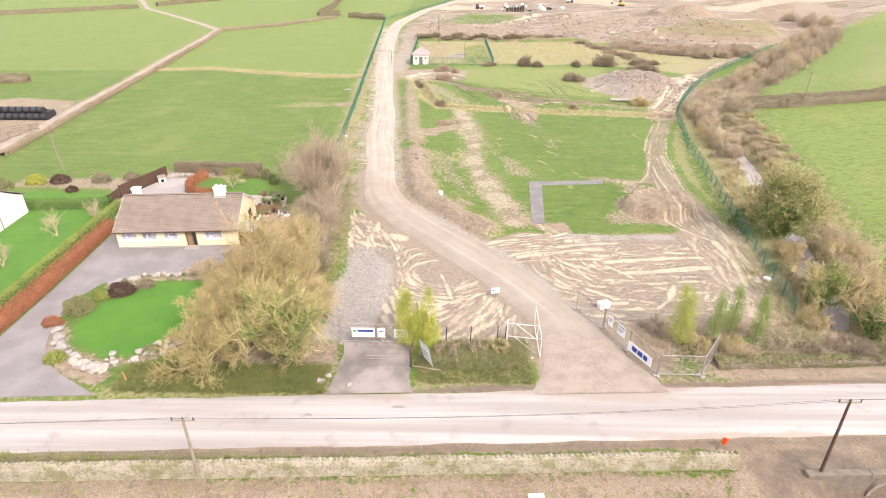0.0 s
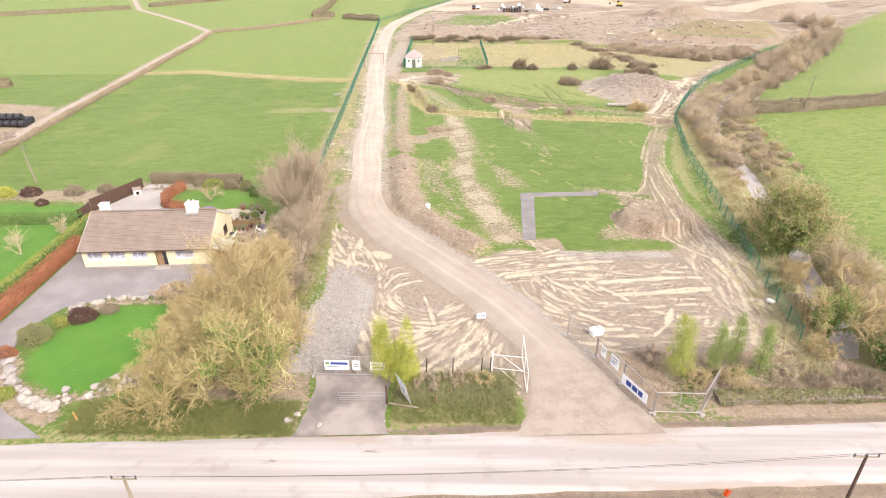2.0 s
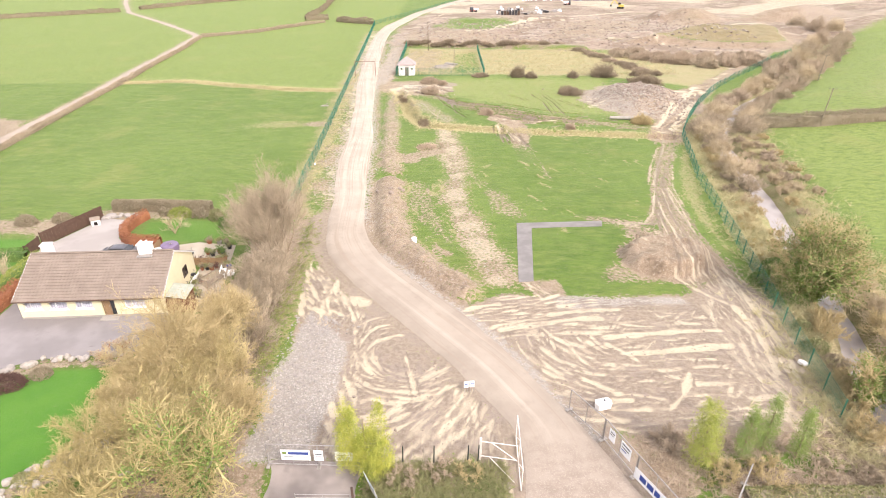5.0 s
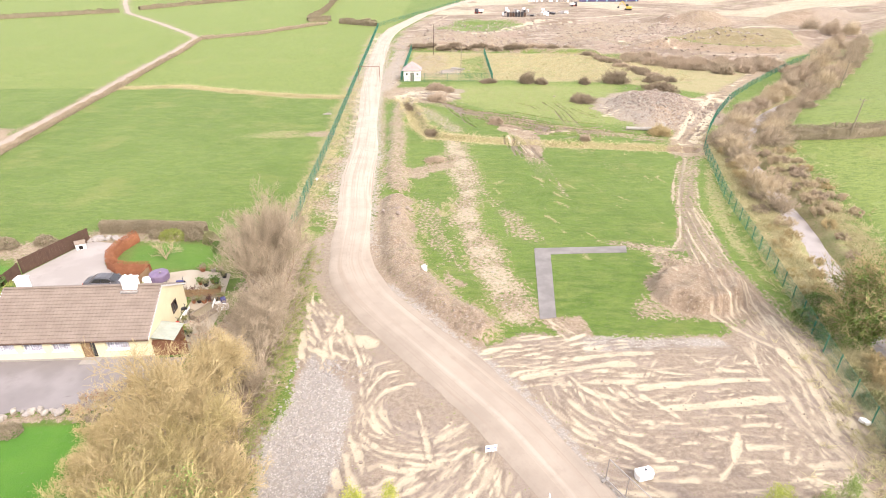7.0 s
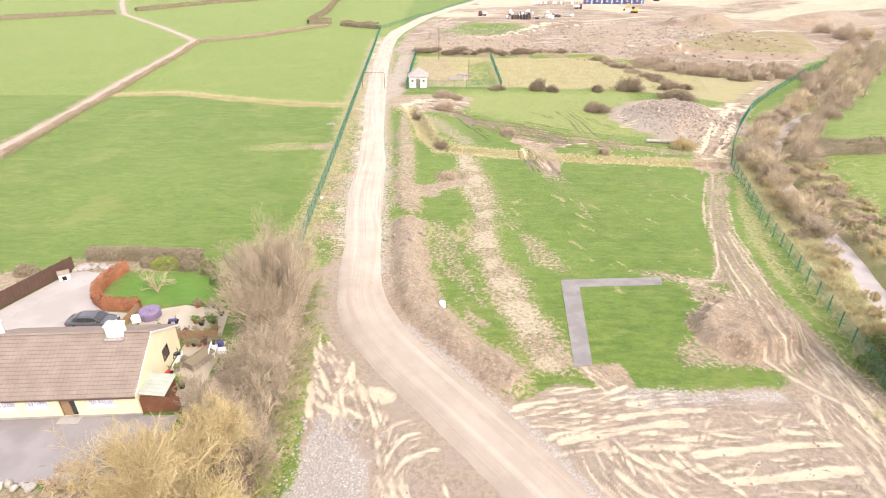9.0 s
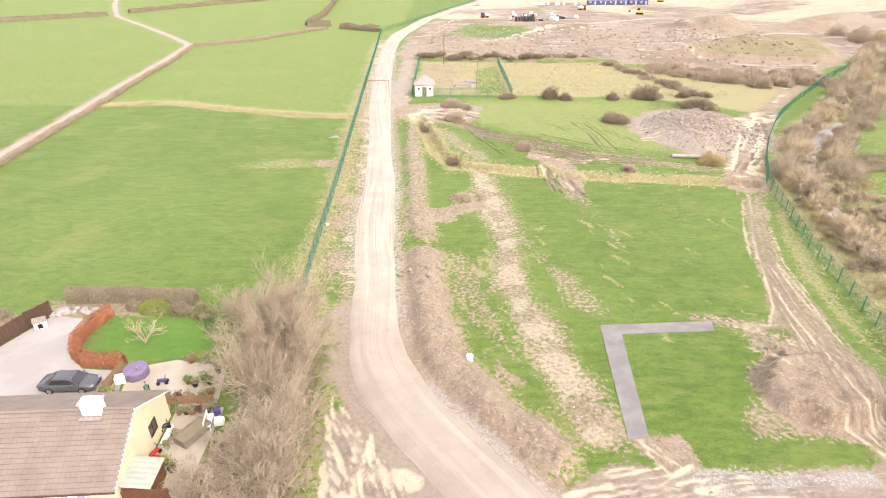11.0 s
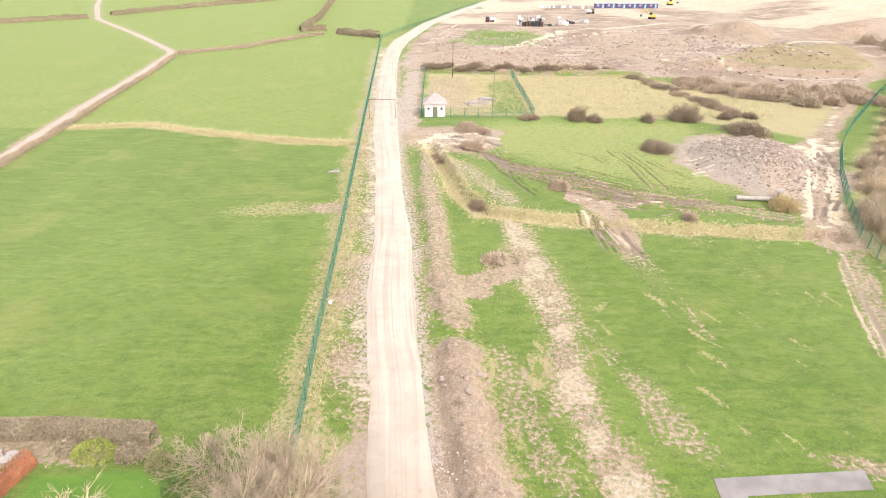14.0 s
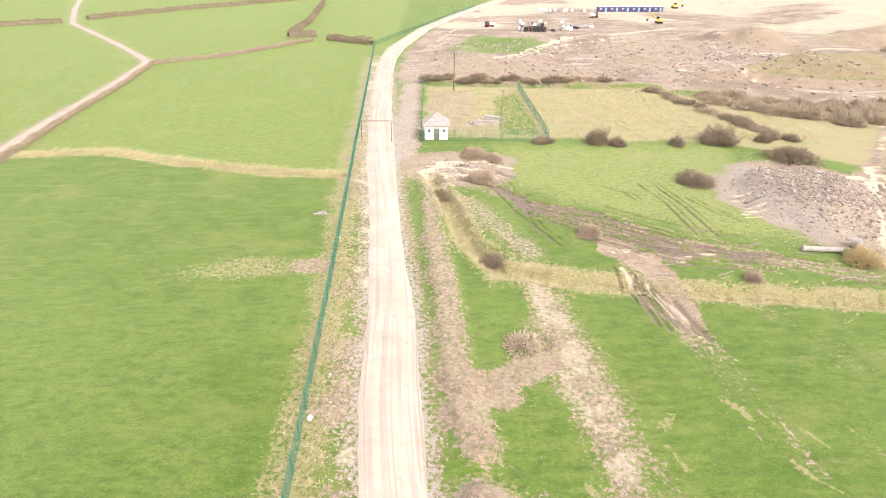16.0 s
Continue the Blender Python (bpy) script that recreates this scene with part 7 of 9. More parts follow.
for i, (x, y, h, r, twig, leaf) in enumerate([(-17.2, 40.6, 5.6, 4.4, "twig_tan", None), (-13.4, 41.6, 5.2, 3.6, "twig_tan", None), (-16.6, 36.4, 4.6, 3.6, "twig_straw", None), (-15.2, 39.4, 6.2, 4.4, "twig_straw", None), (-15.0, 43.2, 6.4, 4.0, "twig_straw", None), (-19.0, 42.2, 4.2, 3.4, "twig_straw", None), (-13.6, 46.8, 4.6, 2.6, "twig_tan", None), (-13.8, 51.6, 4.4, 2.6, "twig_grey", None), (-14.0, 56.0, 4.8, 2.4, "twig_grey", None), (-14.6, 61.2, 5.4, 2.6, "twig_grey", None), (-18.6, 50.6, 3.2, 2.6, "twig_tan", ("leaf_beech", 500, 0.07)), (-21.6, 50.2, 2.2, 2.4, "twig_tan", ("leaf_beech", 500, 0.07)), (-24.6, 49.4, 1.8, 2.2, "twig_pale", ("leaf_beech", 420, 0.07)), (-18.0, 55.4, 3.4, 2.2, "twig_grey", ("leaf_beech", 260, 0.07))]):
    bare_tree("bare_scrub", x, y, h, r, 12, MIDDLE, "bark", twig, 694 + i, "leafless scrub with curled brown leaves still hanging" if leaf else "upright leafless scrub along the old ditch", "scrub", leaf=leaf, radius=0.055, low=0.4, group="scrub beside the house")
# ivy-clad trees by the stream
bare_tree("ivy_tree", 39.6, 58.6, 8.4, 6.2, 13, BIG, "bark", "twig_tan", 31, "round leafless tree thickly clad in dark ivy", ivy=("conifer_green", 24000, 1.0, 0.14), leaf=("leaf_green", 9000, 0.11), radius=0.16)
bare_tree("ivy_tree", 36.0, 44.4, 6.6, 3.0, 8, MIDDLE, "bark", "twig_tan", 32, "slanting stream-side tree wrapped in bright ivy", ivy=("conifer_green", 7500, 0.97, 0.11), leaf=("twig_tan", 700, 0.08), radius=0.12)
bare_tree("ivy_tree", 37.6, 39.4, 4.4, 2.4, 7, MIDDLE, "bark", "twig_tan", 33, "small ivy-covered tree at the road corner", ivy=("leaf_green", 1800, 0.9, 0.14), radius=0.09)
conifer(20.4, 38.2, 0.7, 5.8, "conifer_lime", "yellow-green upright conifer behind the site fence", 41, 11000, 0.05, lobes=((-0.35, 0, 1.0), (0.4, 0.2, 0.92), (0.05, -0.35, 0.8)))
conifer(23.6, 38.9, 0.5, 4.3, "conifer_green", "mid-green narrow conifer in a short row", 42, 5200, 0.045)
conifer(25.3, 39.5, 0.45, 4.7, "conifer_green", "green pointed conifer in a row", 43, 5200, 0.045)
conifer(27.3, 38.9, 0.5, 4.0, "conifer_green", "bushy green conifer at the end of the row", 44, 5200, 0.045)
conifer(-1.9, 37.9, 0.6, 5.5, "leaf_gold", "golden yellow evergreen beside the old gateway", 45, 30000, 0.05, lobes=((-1.1, 0.2, 1.0), (-0.7, 0.0, 0.92), (-1.2, -0.3, 0.75), (0.9, 0.7, 0.88), (1.2, -0.5, 0.5), (0.6, -0.8, 0.46), (0.3, 0.0, 0.62), (-0.2, -0.4, 0.55)))
rs = random.Random(77)
# brush along both banks of the stream
SCRUB_LABEL = {"twig_straw": "straw-coloured low scrub on the stream bank", "twig_pale": "pale leafless scrub on the stream bank", "twig_tan": "straw-brown leafless scrub on the stream bank", "twig_grey": "grey leafless scrub on the stream bank", "twig_red": "reddish-brown bramble scrub on the stream bank"}
def bank_scrub(x, y, h, twig, seed, wide=1.0):
    """One bush of the stream bank; far ones are simpler."""
    if y > 112:
        thicket("bank_scrub", x, y, h * wide, h, twig, seed, SCRUB_LABEL[twig], "scrub", "stream bank scrub", 1700, 0.018 if y < 150 else 0.03, 0.9)
    else:
        bare_tree("bank_scrub", x, y, h, h * wide, 17, BUSHY, "bark", twig, seed, SCRUB_LABEL[twig], "scrub", group="stream bank scrub", radius=0.045, low=0.5, twig_r=0.015 if y < 85 else 0.024)


seed_at = 100
for y in [40, 43, 46.5, 49, 52, 55, 60, 66, 70, 74, 78, 82, 86, 90, 94, 98, 102, 106, 110, 114, 118, 122, 127, 132, 137, 142, 148, 154, 161, 169, 177, 187, 198, 210, 222, 234, 247, 261]:
    rx = float(river_x(y))
    if y < 56:
        spots = [(-2.8, rs.uniform(1.0, 1.8), ("twig_tan", "twig_grey")), (3.2, rs.uniform(1.8, 2.8), ("twig_tan", "twig_pale"))]
    elif y < 66:
        spots = [(-3.0, 1.3, ("twig_grey", "twig_tan")), (3.4, 1.6, ("twig_pale", "twig_tan"))]
    elif y < 85:
        spots = [(-2.6, rs.uniform(0.9, 1.7), ("twig_tan", "twig_pale")), (-4.8, rs.uniform(0.5, 0.9), ("twig_tan", "twig_straw")), (2.9, rs.uniform(0.6, 1.0), ("twig_tan", "twig_red"))]
    elif y < 113:
        spots = [(-2.2, rs.uniform(2.6, 3.6), ("twig_grey", "twig_pale", "twig_pale")), (-4.2, rs.uniform(1.0, 1.6), ("twig_tan", "twig_grey")), (2.6, rs.uniform(1.0, 1.5), ("twig_red", "twig_pale")), (4.8, rs.uniform(0.9, 1.4), ("twig_pale", "twig_pale", "twig_red")), (6.8, rs.uniform(0.7, 1.1), ("twig_pale", "twig_tan"))]
    else:
        big = rs.uniform(2.2, 3.4) if y < 155 else rs.uniform(3.4, 5.4)
        spots = [(-3.4, big, ("twig_grey", "twig_pale", "twig_grey", "twig_red")), (5.0, big * rs.uniform(0.8, 1.2), ("twig_grey", "twig_pale", "twig_red"))]
    for off, hh, twigs in spots:
        seed_at += 1
        bank_scrub(rx + off + rs.uniform(-0.5, 0.5), y + rs.uniform(-1.2, 1.2), hh, rs.choice(twigs), seed_at, 1.15 if y < 155 else 0.85)
for x, y, h in ((36.4, 61.8, 1.6), (37.0, 58.4, 1.9), (35.2, 50.6, 1.2), (35.8, 53.6, 1.0), (38.8, 64.4, 1.5)):
    seed_at += 1
    leaf_bush("bank_bush", x, y, h * 1.1, h, h, "leaf_olive" if h < 1.5 else "leaf_green", 1500, 0.10, "dark green bramble bush at the foot of the bank fence", "bush", seed=seed_at)
# hedges of the fields
hedge("field_hedge", [(60.5, 118.5), (72, 115.6), (90, 116), (130, 120), (190, 126)], 2.2, 2.3, "leaf_brown", "brown leafless field hedge on the hillside", 330, 0.13, 3, ("twig_grey", 60, 0.9, 0.016), 0.12, step=1.2)
hedge("lane_hedge", [(-71.4, 86), (-73.2, 104), (-75.4, 122), (-77.6, 142), (-79.4, 160), (-82.2, 180), (-85.2, 208), (-89.9, 238)], 1.1, 0.8, "twig_grey", "low brown hedge beside the farm lane", 190, 0.13, 4, ("twig_red", 26, 0.7, 0.018), 0.3, step=1.2)
hedge("field_hedge", [(-89.6, 238.5), (-73, 252), (-58.8, 275), (-52, 284.5)], 1.6, 1.1, "twig_grey", "low brown hedge between pastures", 120, 0.18, 5, ("twig_grey", 8, 0.9, 0.03), 0.2, step=1.5)
hedge("field_hedge", [(-46.5, 287), (-29.5, 277)], 2.4, 2.2, "leaf_brown", "tall dark hedge beside the haul road", 200, 0.2, 6, ("twig_red", 10, 1.2, 0.03), 0.15, step=1.5)
hedge("field_hedge", [(-62, 293), (-52, 295)], 2.2, 2.0, "leaf_brown", "dark hedge corner between pastures", 200, 0.2, 7, ("twig_red", 10, 1.2, 0.03), 0.15, step=1.5)
hedge("field_hedge", [(-62.5, 296), (-63, 340), (-67, 380), (-71, 425)], 2.2, 1.9, "leaf_brown", "dark hedge running into the distance", 110, 0.25, 8, None, 0.2, step=2.5)
hedge("field_hedge", [(-190, 314), (-168, 331)], 2.0, 1.8, "leaf_brown", "dark distant field hedge", 110, 0.25, 9, None, 0.15, step=2.5)
hedge("field_hedge", [(-260, 268), (-190, 314)], 2.0, 1.8, "leaf_brown", "dark distant field hedge", 90, 0.26, 10, None, 0.15, step=2.5)
hedge("field_hedge", [(-163, 342), (-142, 380), (-98, 438), (-50, 500)], 2.0, 1.8, "leaf_brown", "dark distant field hedge", 100, 0.26, 12, None, 0.15, step=2.5)
hedge("field_hedge", [(-116, 140), (-104, 142.5)], 2.2, 2.0, "leaf_brown", "short dark hedge in the far pasture", 160, 0.22, 13, None, 0.2, step=1.5)
for q in range(46):
    f = q / 45
    x, y = (-9 + 110 * f, 215.5 - 3.0 * f) if f < 0.5 else (46 + 24 * (f - 0.5), 209 - 82 * (f - 0.5))
    r = rs.uniform(1.2, 3.0)
    thicket("rough_hedge", x + rs.uniform(-1.2, 1.2), y + rs.uniform(-1, 1), r, rs.uniform(0.6, 1.3), rs.choice(("twig_dark", "twig_red", "twig_dark")), 1400 + q, "straggling brown bramble in a broken field hedge", "bramble", "broken field hedge", int(420 * r), 0.026, 0.8)
# garden hedges
hedge("beech_hedge", [(-39.2, 33), (-39.3, 45), (-39.9, 60)], 1.2, 1.35, "leaf_beech", "russet beech hedge along the drive", 260, 0.10, 16, core="leaf_beech", wild=0.05, step=0.5)
hedge("clipped_hedge", [(-41.0, 33), (-41.1, 45), (-41.8, 66)], 1.0, 1.3, "leaf_lime", "clipped green hedge of the neighbouring garden", 240, 0.10, 17, core="ivy", wild=0.05, step=0.5)
hedge("clipped_hedge", [(-58, 65.5), (-43.2, 66.2)], 1.2, 1.3, "leaf_green", "clipped green hedge across the neighbouring garden", 200, 0.11, 18, core="ivy", wild=0.06, step=0.5)
hedge("beech_hedge", [(-35.0, 77.2), (-35.7, 74.6), (-35.6, 72.4), (-34.6, 70.6), (-33.4, 69.8), (-29.9, 69.6)], 0.9, 1.3, "leaf_beech", "curved russet beech hedge round the back lawn", 320, 0.09, 19, core="leaf_beech", wild=0.05, step=0.35)
hedge("rear_hedge", [(-40.5, 79.6), (-34, 79.8), (-27.5, 79.3)], 1.3, 1.3, "leaf_brown", "brown clipped hedge at the end of the garden", 1400, 0.09, 20, ("twig_grey", 30, 0.4, 0.012), 0.04, step=0.5)
hedge("verge_hedge", [(22.5, 35.5), (30, 35.7), (38, 36.0), (52, 36.6)], 1.3, 0.55, "leaf_olive", "low tangled green hedge beside the road", 420, 0.10, 21, ("twig_tan", 22, 0.6, 0.014), 0.35, core="leaf_brown", step=0.5)
for i, (x, y, rx, ry, h, leaf, n, size, label) in enumerate([
    (-33.8, 42.6, 1.6, 1.3, 1.6, "leaf_olive", 2600, 0.11, "rounded grey-green shrub at the lawn edge"),
    (-31.4, 45.6, 1.5, 1.1, 1.25, "leaf_plum", 2400, 0.10, "dark plum-leaved shrub at the lawn edge"),
    (-29.6, 46.9, 1.0, 0.8, 0.9, "leaf_brown", 1200, 0.09, "brown low shrub beside the drive"),
    (-34.9, 40.4, 1.1, 0.8, 0.9, "leaf_beech", 1300, 0.09, "russet low shrub beside the drive"),
    (-32.8, 44.6, 0.8, 0.6, 1.2, "leaf_lime", 900, 0.10, "yellow-green shrub at the lawn edge"),
    (-31.7, 35.4, 0.95, 0.85, 0.85, "leaf_lime", 1400, 0.09, "lime-green dome shrub by the boulders"),
    (-24.2, 36.6, 0.9, 0.7, 0.7, "leaf_olive", 900, 0.09, "grey-green heath in the rockery"),
    (-22.4, 38.2, 1.1, 0.8, 0.8, "leaf_brown", 900, 0.09, "brown heath in the rockery"),
] + [
    (-31.0, 77.8, 1.9, 1.0, 1.4, "leaf_lime", 2600, 0.09, "golden shrub in the back border"),
    (-28.4, 77.6, 1.2, 0.9, 1.5, "leaf_brown", 1200, 0.11, "twiggy brown shrub in the back border"),
    (-26.0, 76.9, 1.1, 0.9, 1.6, "leaf_olive", 1400, 0.11, "olive shrub in the back border"),
    (-24.3, 74.8, 0.8, 0.8, 1.5, "leaf_green", 1500, 0.11, "bright green shrub at the back lawn"),
    (-33.2, 78.2, 1.0, 0.8, 1.2, "leaf_brown", 900, 0.11, "brown shrub beside the beech hedge"),
    (-58.4, 74.4, 1.6, 1.2, 1.5, "leaf_gold", 1600, 0.13, "golden shrub in the neighbouring garden"),
    (-55.2, 75.0, 1.6, 1.3, 1.3, "leaf_plum", 1300, 0.12, "dull purple shrub in the neighbouring garden"),
    (-51.6, 71.6, 0.9, 0.8, 0.9, "leaf_plum", 900, 0.11, "small dark shrub on the neighbouring lawn"),
    (-49.5, 75.4, 1.6, 1.2, 1.4, "leaf_brown", 1200, 0.12, "brown shrub in the neighbouring garden"),
    (-62.0, 72.6, 1.7, 1.4, 1.6, "leaf_olive", 1200, 0.13, "olive shrub in the neighbouring garden"),
    (-45.6, 76.4, 1.4, 1.1, 1.2, "leaf_brown", 1000, 0.12, "brown shrub beside the board fence"),
]):
    leaf_bush("shrub", x, y, rx, ry, h, leaf, n, size, label, seed=200 + i)
for i, (x, y, h, s, label) in enumerate([(-45.4, 58, 3.2, 1.4, "small bare ornamental tree on the neighbouring lawn"), (-46.6, 50.6, 3.4, 1.6, "slender bare ornamental tree on the neighbouring lawn"), (-43.2, 62.2, 2.8, 1.2, "pale bare sapling beside the hedge"), (-29.6, 72.8, 2.8, 1.5, "small bare ornamental tree on the back lawn")]):
    bare_tree("ornamental_tree", x, y, h, s, 5, SMALL, "bark_pale", "twig_pale", 240 + i, label, radius=0.05, low=0.03)
# brush on the open ground
for i, (x, y, r, h, mat, label) in enumerate([
    (22.0, 165.4, 2.6, 2.9, "twig_dark", "dark leafless bush in the rough field"), (25.5, 164.4, 1.8, 1.6, "twig_dark", "low leafless bush in the rough field"),
    (36.5, 164.4, 1.8, 1.9, "twig_dark", "small leafless bush in the rough field"), (44.6, 165.6, 4.2, 3.6, "twig_dark", "wide leafless thicket in the rough field"),
    (32.0, 146.0, 3.4, 1.8, "twig_dark", "low dark bramble patch on the pasture"), (53.0, 156.6, 4.6, 2.8, "twig_dark", "bramble thicket beside the rubble heap"),
    (-1.1, 122.2, 1.5, 1.7, "twig_dark", "brown bramble in the ditch"), (-7.0, 141.4, 1.5, 1.7, "twig_dark", "brown bramble at the ditch head"),
    (41.6, 121.6, 2.4, 1.8, "twig_tan", "straw-brown brush below the rubble heap"), (26.8, 117.4, 1.0, 1.2, "twig_red", "small red-brown bush beside the tracks"),
    (-1.2, 158.0, 2.6, 1.5, "twig_red", "torn brushwood beside the muddy gateway"), (-0.6, 146.6, 2.4, 1.5, "twig_red", "heap of torn brush"), (2.0, 156.6, 1.6, 0.9, "twig_red", "low spread of torn brush"),
    (12.2, 166.0, 2.4, 0.9, "twig_dark", "flattened brush under the compound fence"), (53.5, 166.8, 1.8, 1.6, "twig_dark", "leafless bush in the rough field"),
    (11.6, 128.4, 1.8, 1.2, "twig_red", "torn bramble beside the muddy tracks")]):
    thicket("bramble", x, y, r, h, mat, 260 + i, label, count=int(800 * r), thin=0.019, long=0.8)
for i in range(34):
    q = i / 33
    x = 58 + 40 * q + rs.uniform(-2, 2)
    y = 205 - 18 * q + rs.uniform(-9, 9) - 10 * math.sin(q * 3)
    thicket("bramble", x, y, rs.uniform(2.8, 4.6), rs.uniform(1.6, 2.8), "twig_red" if i % 3 else "twig_grey", 300 + i, "russet bramble thicket on the far slope", group="far brambles", count=1500, thin=0.036, long=1.2)
# roadside scrub right of the entrance
for i, (x, y, h, mat) in enumerate([(21.8, 37.2, 1.6, "twig_tan"), (24.6, 37.0, 1.5, "twig_tan"), (28.6, 37.6, 0.9, "twig_red"), (31.0, 37.2, 0.9, "twig_dark"), (33.6, 37.8, 1.1, "twig_red"), (35.2, 37.0, 1.6, "twig_dark"), (38.6, 37.2, 2.8, "twig_tan"), (41.5, 38.6, 3.2, "twig_tan"), (19.2, 40.0, 1.4, "twig_red"), (26.0, 41.0, 1.3, "twig_red"), (3.0, 37.4, 0.9, "twig_red"), (0.6, 36.8, 1.0, "twig_red"), (5.0, 37.3, 0.8, "twig_tan"), (40.2, 42.2, 3.4, "twig_tan"), (42.6, 46.2, 3.2, "twig_tan"), (43.8, 52.5, 3.6, "twig_pale"), (43.0, 57.6, 3.2, "twig_pale"), (41.6, 49.4, 2.8, "twig_red")]):
    bare_tree("roadside_scrub", x, y, h, h * 1.0, 14, BUSHY, "bark", mat, 340 + i, "brown leafless scrub beside the site entrance", "scrub", radius=0.035, low=0.5, up=0.05, group="roadside scrub")

# ---- vehicle and garden things ----


def loft(bm, sections):
    """Skin over closed cross-sections of equal count."""
    rings = [[bm.verts.new(p) for p in s] for s in sections]
    k = len(rings[0])
    for a, b in zip(rings, rings[1:]):
        for i in range(k):
            bm.faces.new((a[i], a[(i + 1) % k], b[(i + 1) % k], b[i]))
    bm.faces.new(rings[0][::-1])
    bm.faces.new(rings[-1])


def saloon_car(m):
    car = thing("saloon_car", m, "dark grey four-door saloon car parked on the rear yard", "car")
    bm = bmesh.new()
    sec = []
    for x, w, lo, hi in ((-2.42, 0.70, 0.42, 0.74), (-2.30, 0.84, 0.26, 0.92), (-1.75, 0.90, 0.20, 0.98), (-0.8, 0.92, 0.18, 0.95), (0.6, 0.92, 0.18, 0.95), (1.3, 0.91, 0.18, 0.90), (2.0, 0.87, 0.20, 0.78), (2.32, 0.76, 0.26, 0.66), (2.42, 0.62, 0.36, 0.54)):
        mid = (lo + hi) / 2
        sec.append([(x, -w, mid - 0.05), (x, -w * 0.96, lo + 0.08), (x, -w * 0.8, lo), (x, w * 0.8, lo), (x, w * 0.96, lo + 0.08), (x, w, mid - 0.05), (x, w * 0.98, mid + 0.1), (x, w * 0.88, hi - 0.02), (x, w * 0.5, hi + 0.02), (x, -w * 0.5, hi + 0.02), (x, -w * 0.88, hi - 0.02), (x, -w * 0.98, mid + 0.1)])
    loft(bm, sec)
    body = part("body", bm, MAT["car_paint"], car)
    for f in body.data.polygons:
        f.use_smooth = True
    bm = bmesh.new()
    sec = []
    for x, w, hi in ((-1.75, 0.78, 1.0), (-1.05, 0.68, 1.38), (-0.5, 0.65, 1.45), (0.1, 0.65, 1.44), (0.5, 0.67, 1.36), (1.25, 0.76, 0.95)):
        sec.append([(x, -w - 0.1, 0.93), (x, w + 0.1, 0.93), (x, w, hi - 0.06), (x, w * 0.7, hi), (x, -w * 0.7, hi), (x, -w, hi - 0.06)])
    loft(bm, sec)
    cabin = part("roof", bm, MAT["car_paint"], car)
    for name, pts in (("windscreen", [(0.62, -0.60, 1.325), (0.62, 0.60, 1.325), (1.22, 0.70, 0.99), (1.22, -0.70, 0.99)]), ("rear_window", [(-1.72, -0.68, 1.04), (-1.72, 0.68, 1.04), (-1.12, 0.58, 1.365), (-1.12, -0.58, 1.365)])):
        bm = bmesh.new()
        bm.faces.new([bm.verts.new(Vector(p) + Vector((0, 0, 0.022))) for p in pts])
        g = bmesh.ops.extrude_face_region(bm, geom=bm.faces[:])
        bmesh.ops.translate(bm, verts=[v for v in g["geom"] if isinstance(v, bmesh.types.BMVert)], vec=(0, 0, 0.008))
        part(name, bm, MAT["car_glass"], car)
    for s in (-1, 1):
        for x0, x1, t0, t1 in ((-1.35, -0.32, -1.0, -0.34), (-0.26, 0.95, -0.24, 0.48)):
            bm = bmesh.new()
            vs = [(x0, s * 0.845, 0.99), (x1, s * 0.845, 0.99), (t1, s * 0.715, 1.32), (t0, s * 0.715, 1.32)]
            bm.faces.new([bm.verts.new(p) for p in vs])
            g = bmesh.ops.extrude_face_region(bm, geom=bm.faces[:])
            bmesh.ops.translate(bm, verts=[v for v in g["geom"] if isinstance(v, bmesh.types.BMVert)], vec=(0, s * 0.012, 0.004))
            part("side_window", bm, MAT["car_glass"], car)
        part("door_mirror", boxes((0.72, 0.92, s * 0.98 - 0.1, s * 0.98 + 0.1, 0.96, 1.09), bevel=0.03), MAT["car_paint"], car)
        part("headlight", boxes((2.12, 2.34, s * 0.62 - 0.15, s * 0.62 + 0.15, 0.60, 0.71), bevel=0.03), MAT["alloy"], car)
        part("tail_light", boxes((-2.44, -2.26, s * 0.62 - 0.16, s * 0.62 + 0.16, 0.66, 0.80), bevel=0.02), MAT["red"], car)
        for x in (-1.38, 1.42):
            bm = bmesh.new()
            rod(bm, (x, s * 0.74, 0.33), (x, s * 0.945, 0.33), 0.33, sides=20)
            wheel = part("wheel", bm, MAT["tyre"], car)
            bm = bmesh.new()
            rod(bm, (x, s * 0.95, 0.33), (x, s * 0.955, 0.33), 0.22, sides=12)
            part("rim", bm, MAT["alloy"], wheel)
    return car


car_here = saloon_car(pose(-32.9, 66.9, 0.06, 0, 0, 1.5))
car_here.scale = (0.92, 0.92, 0.94)


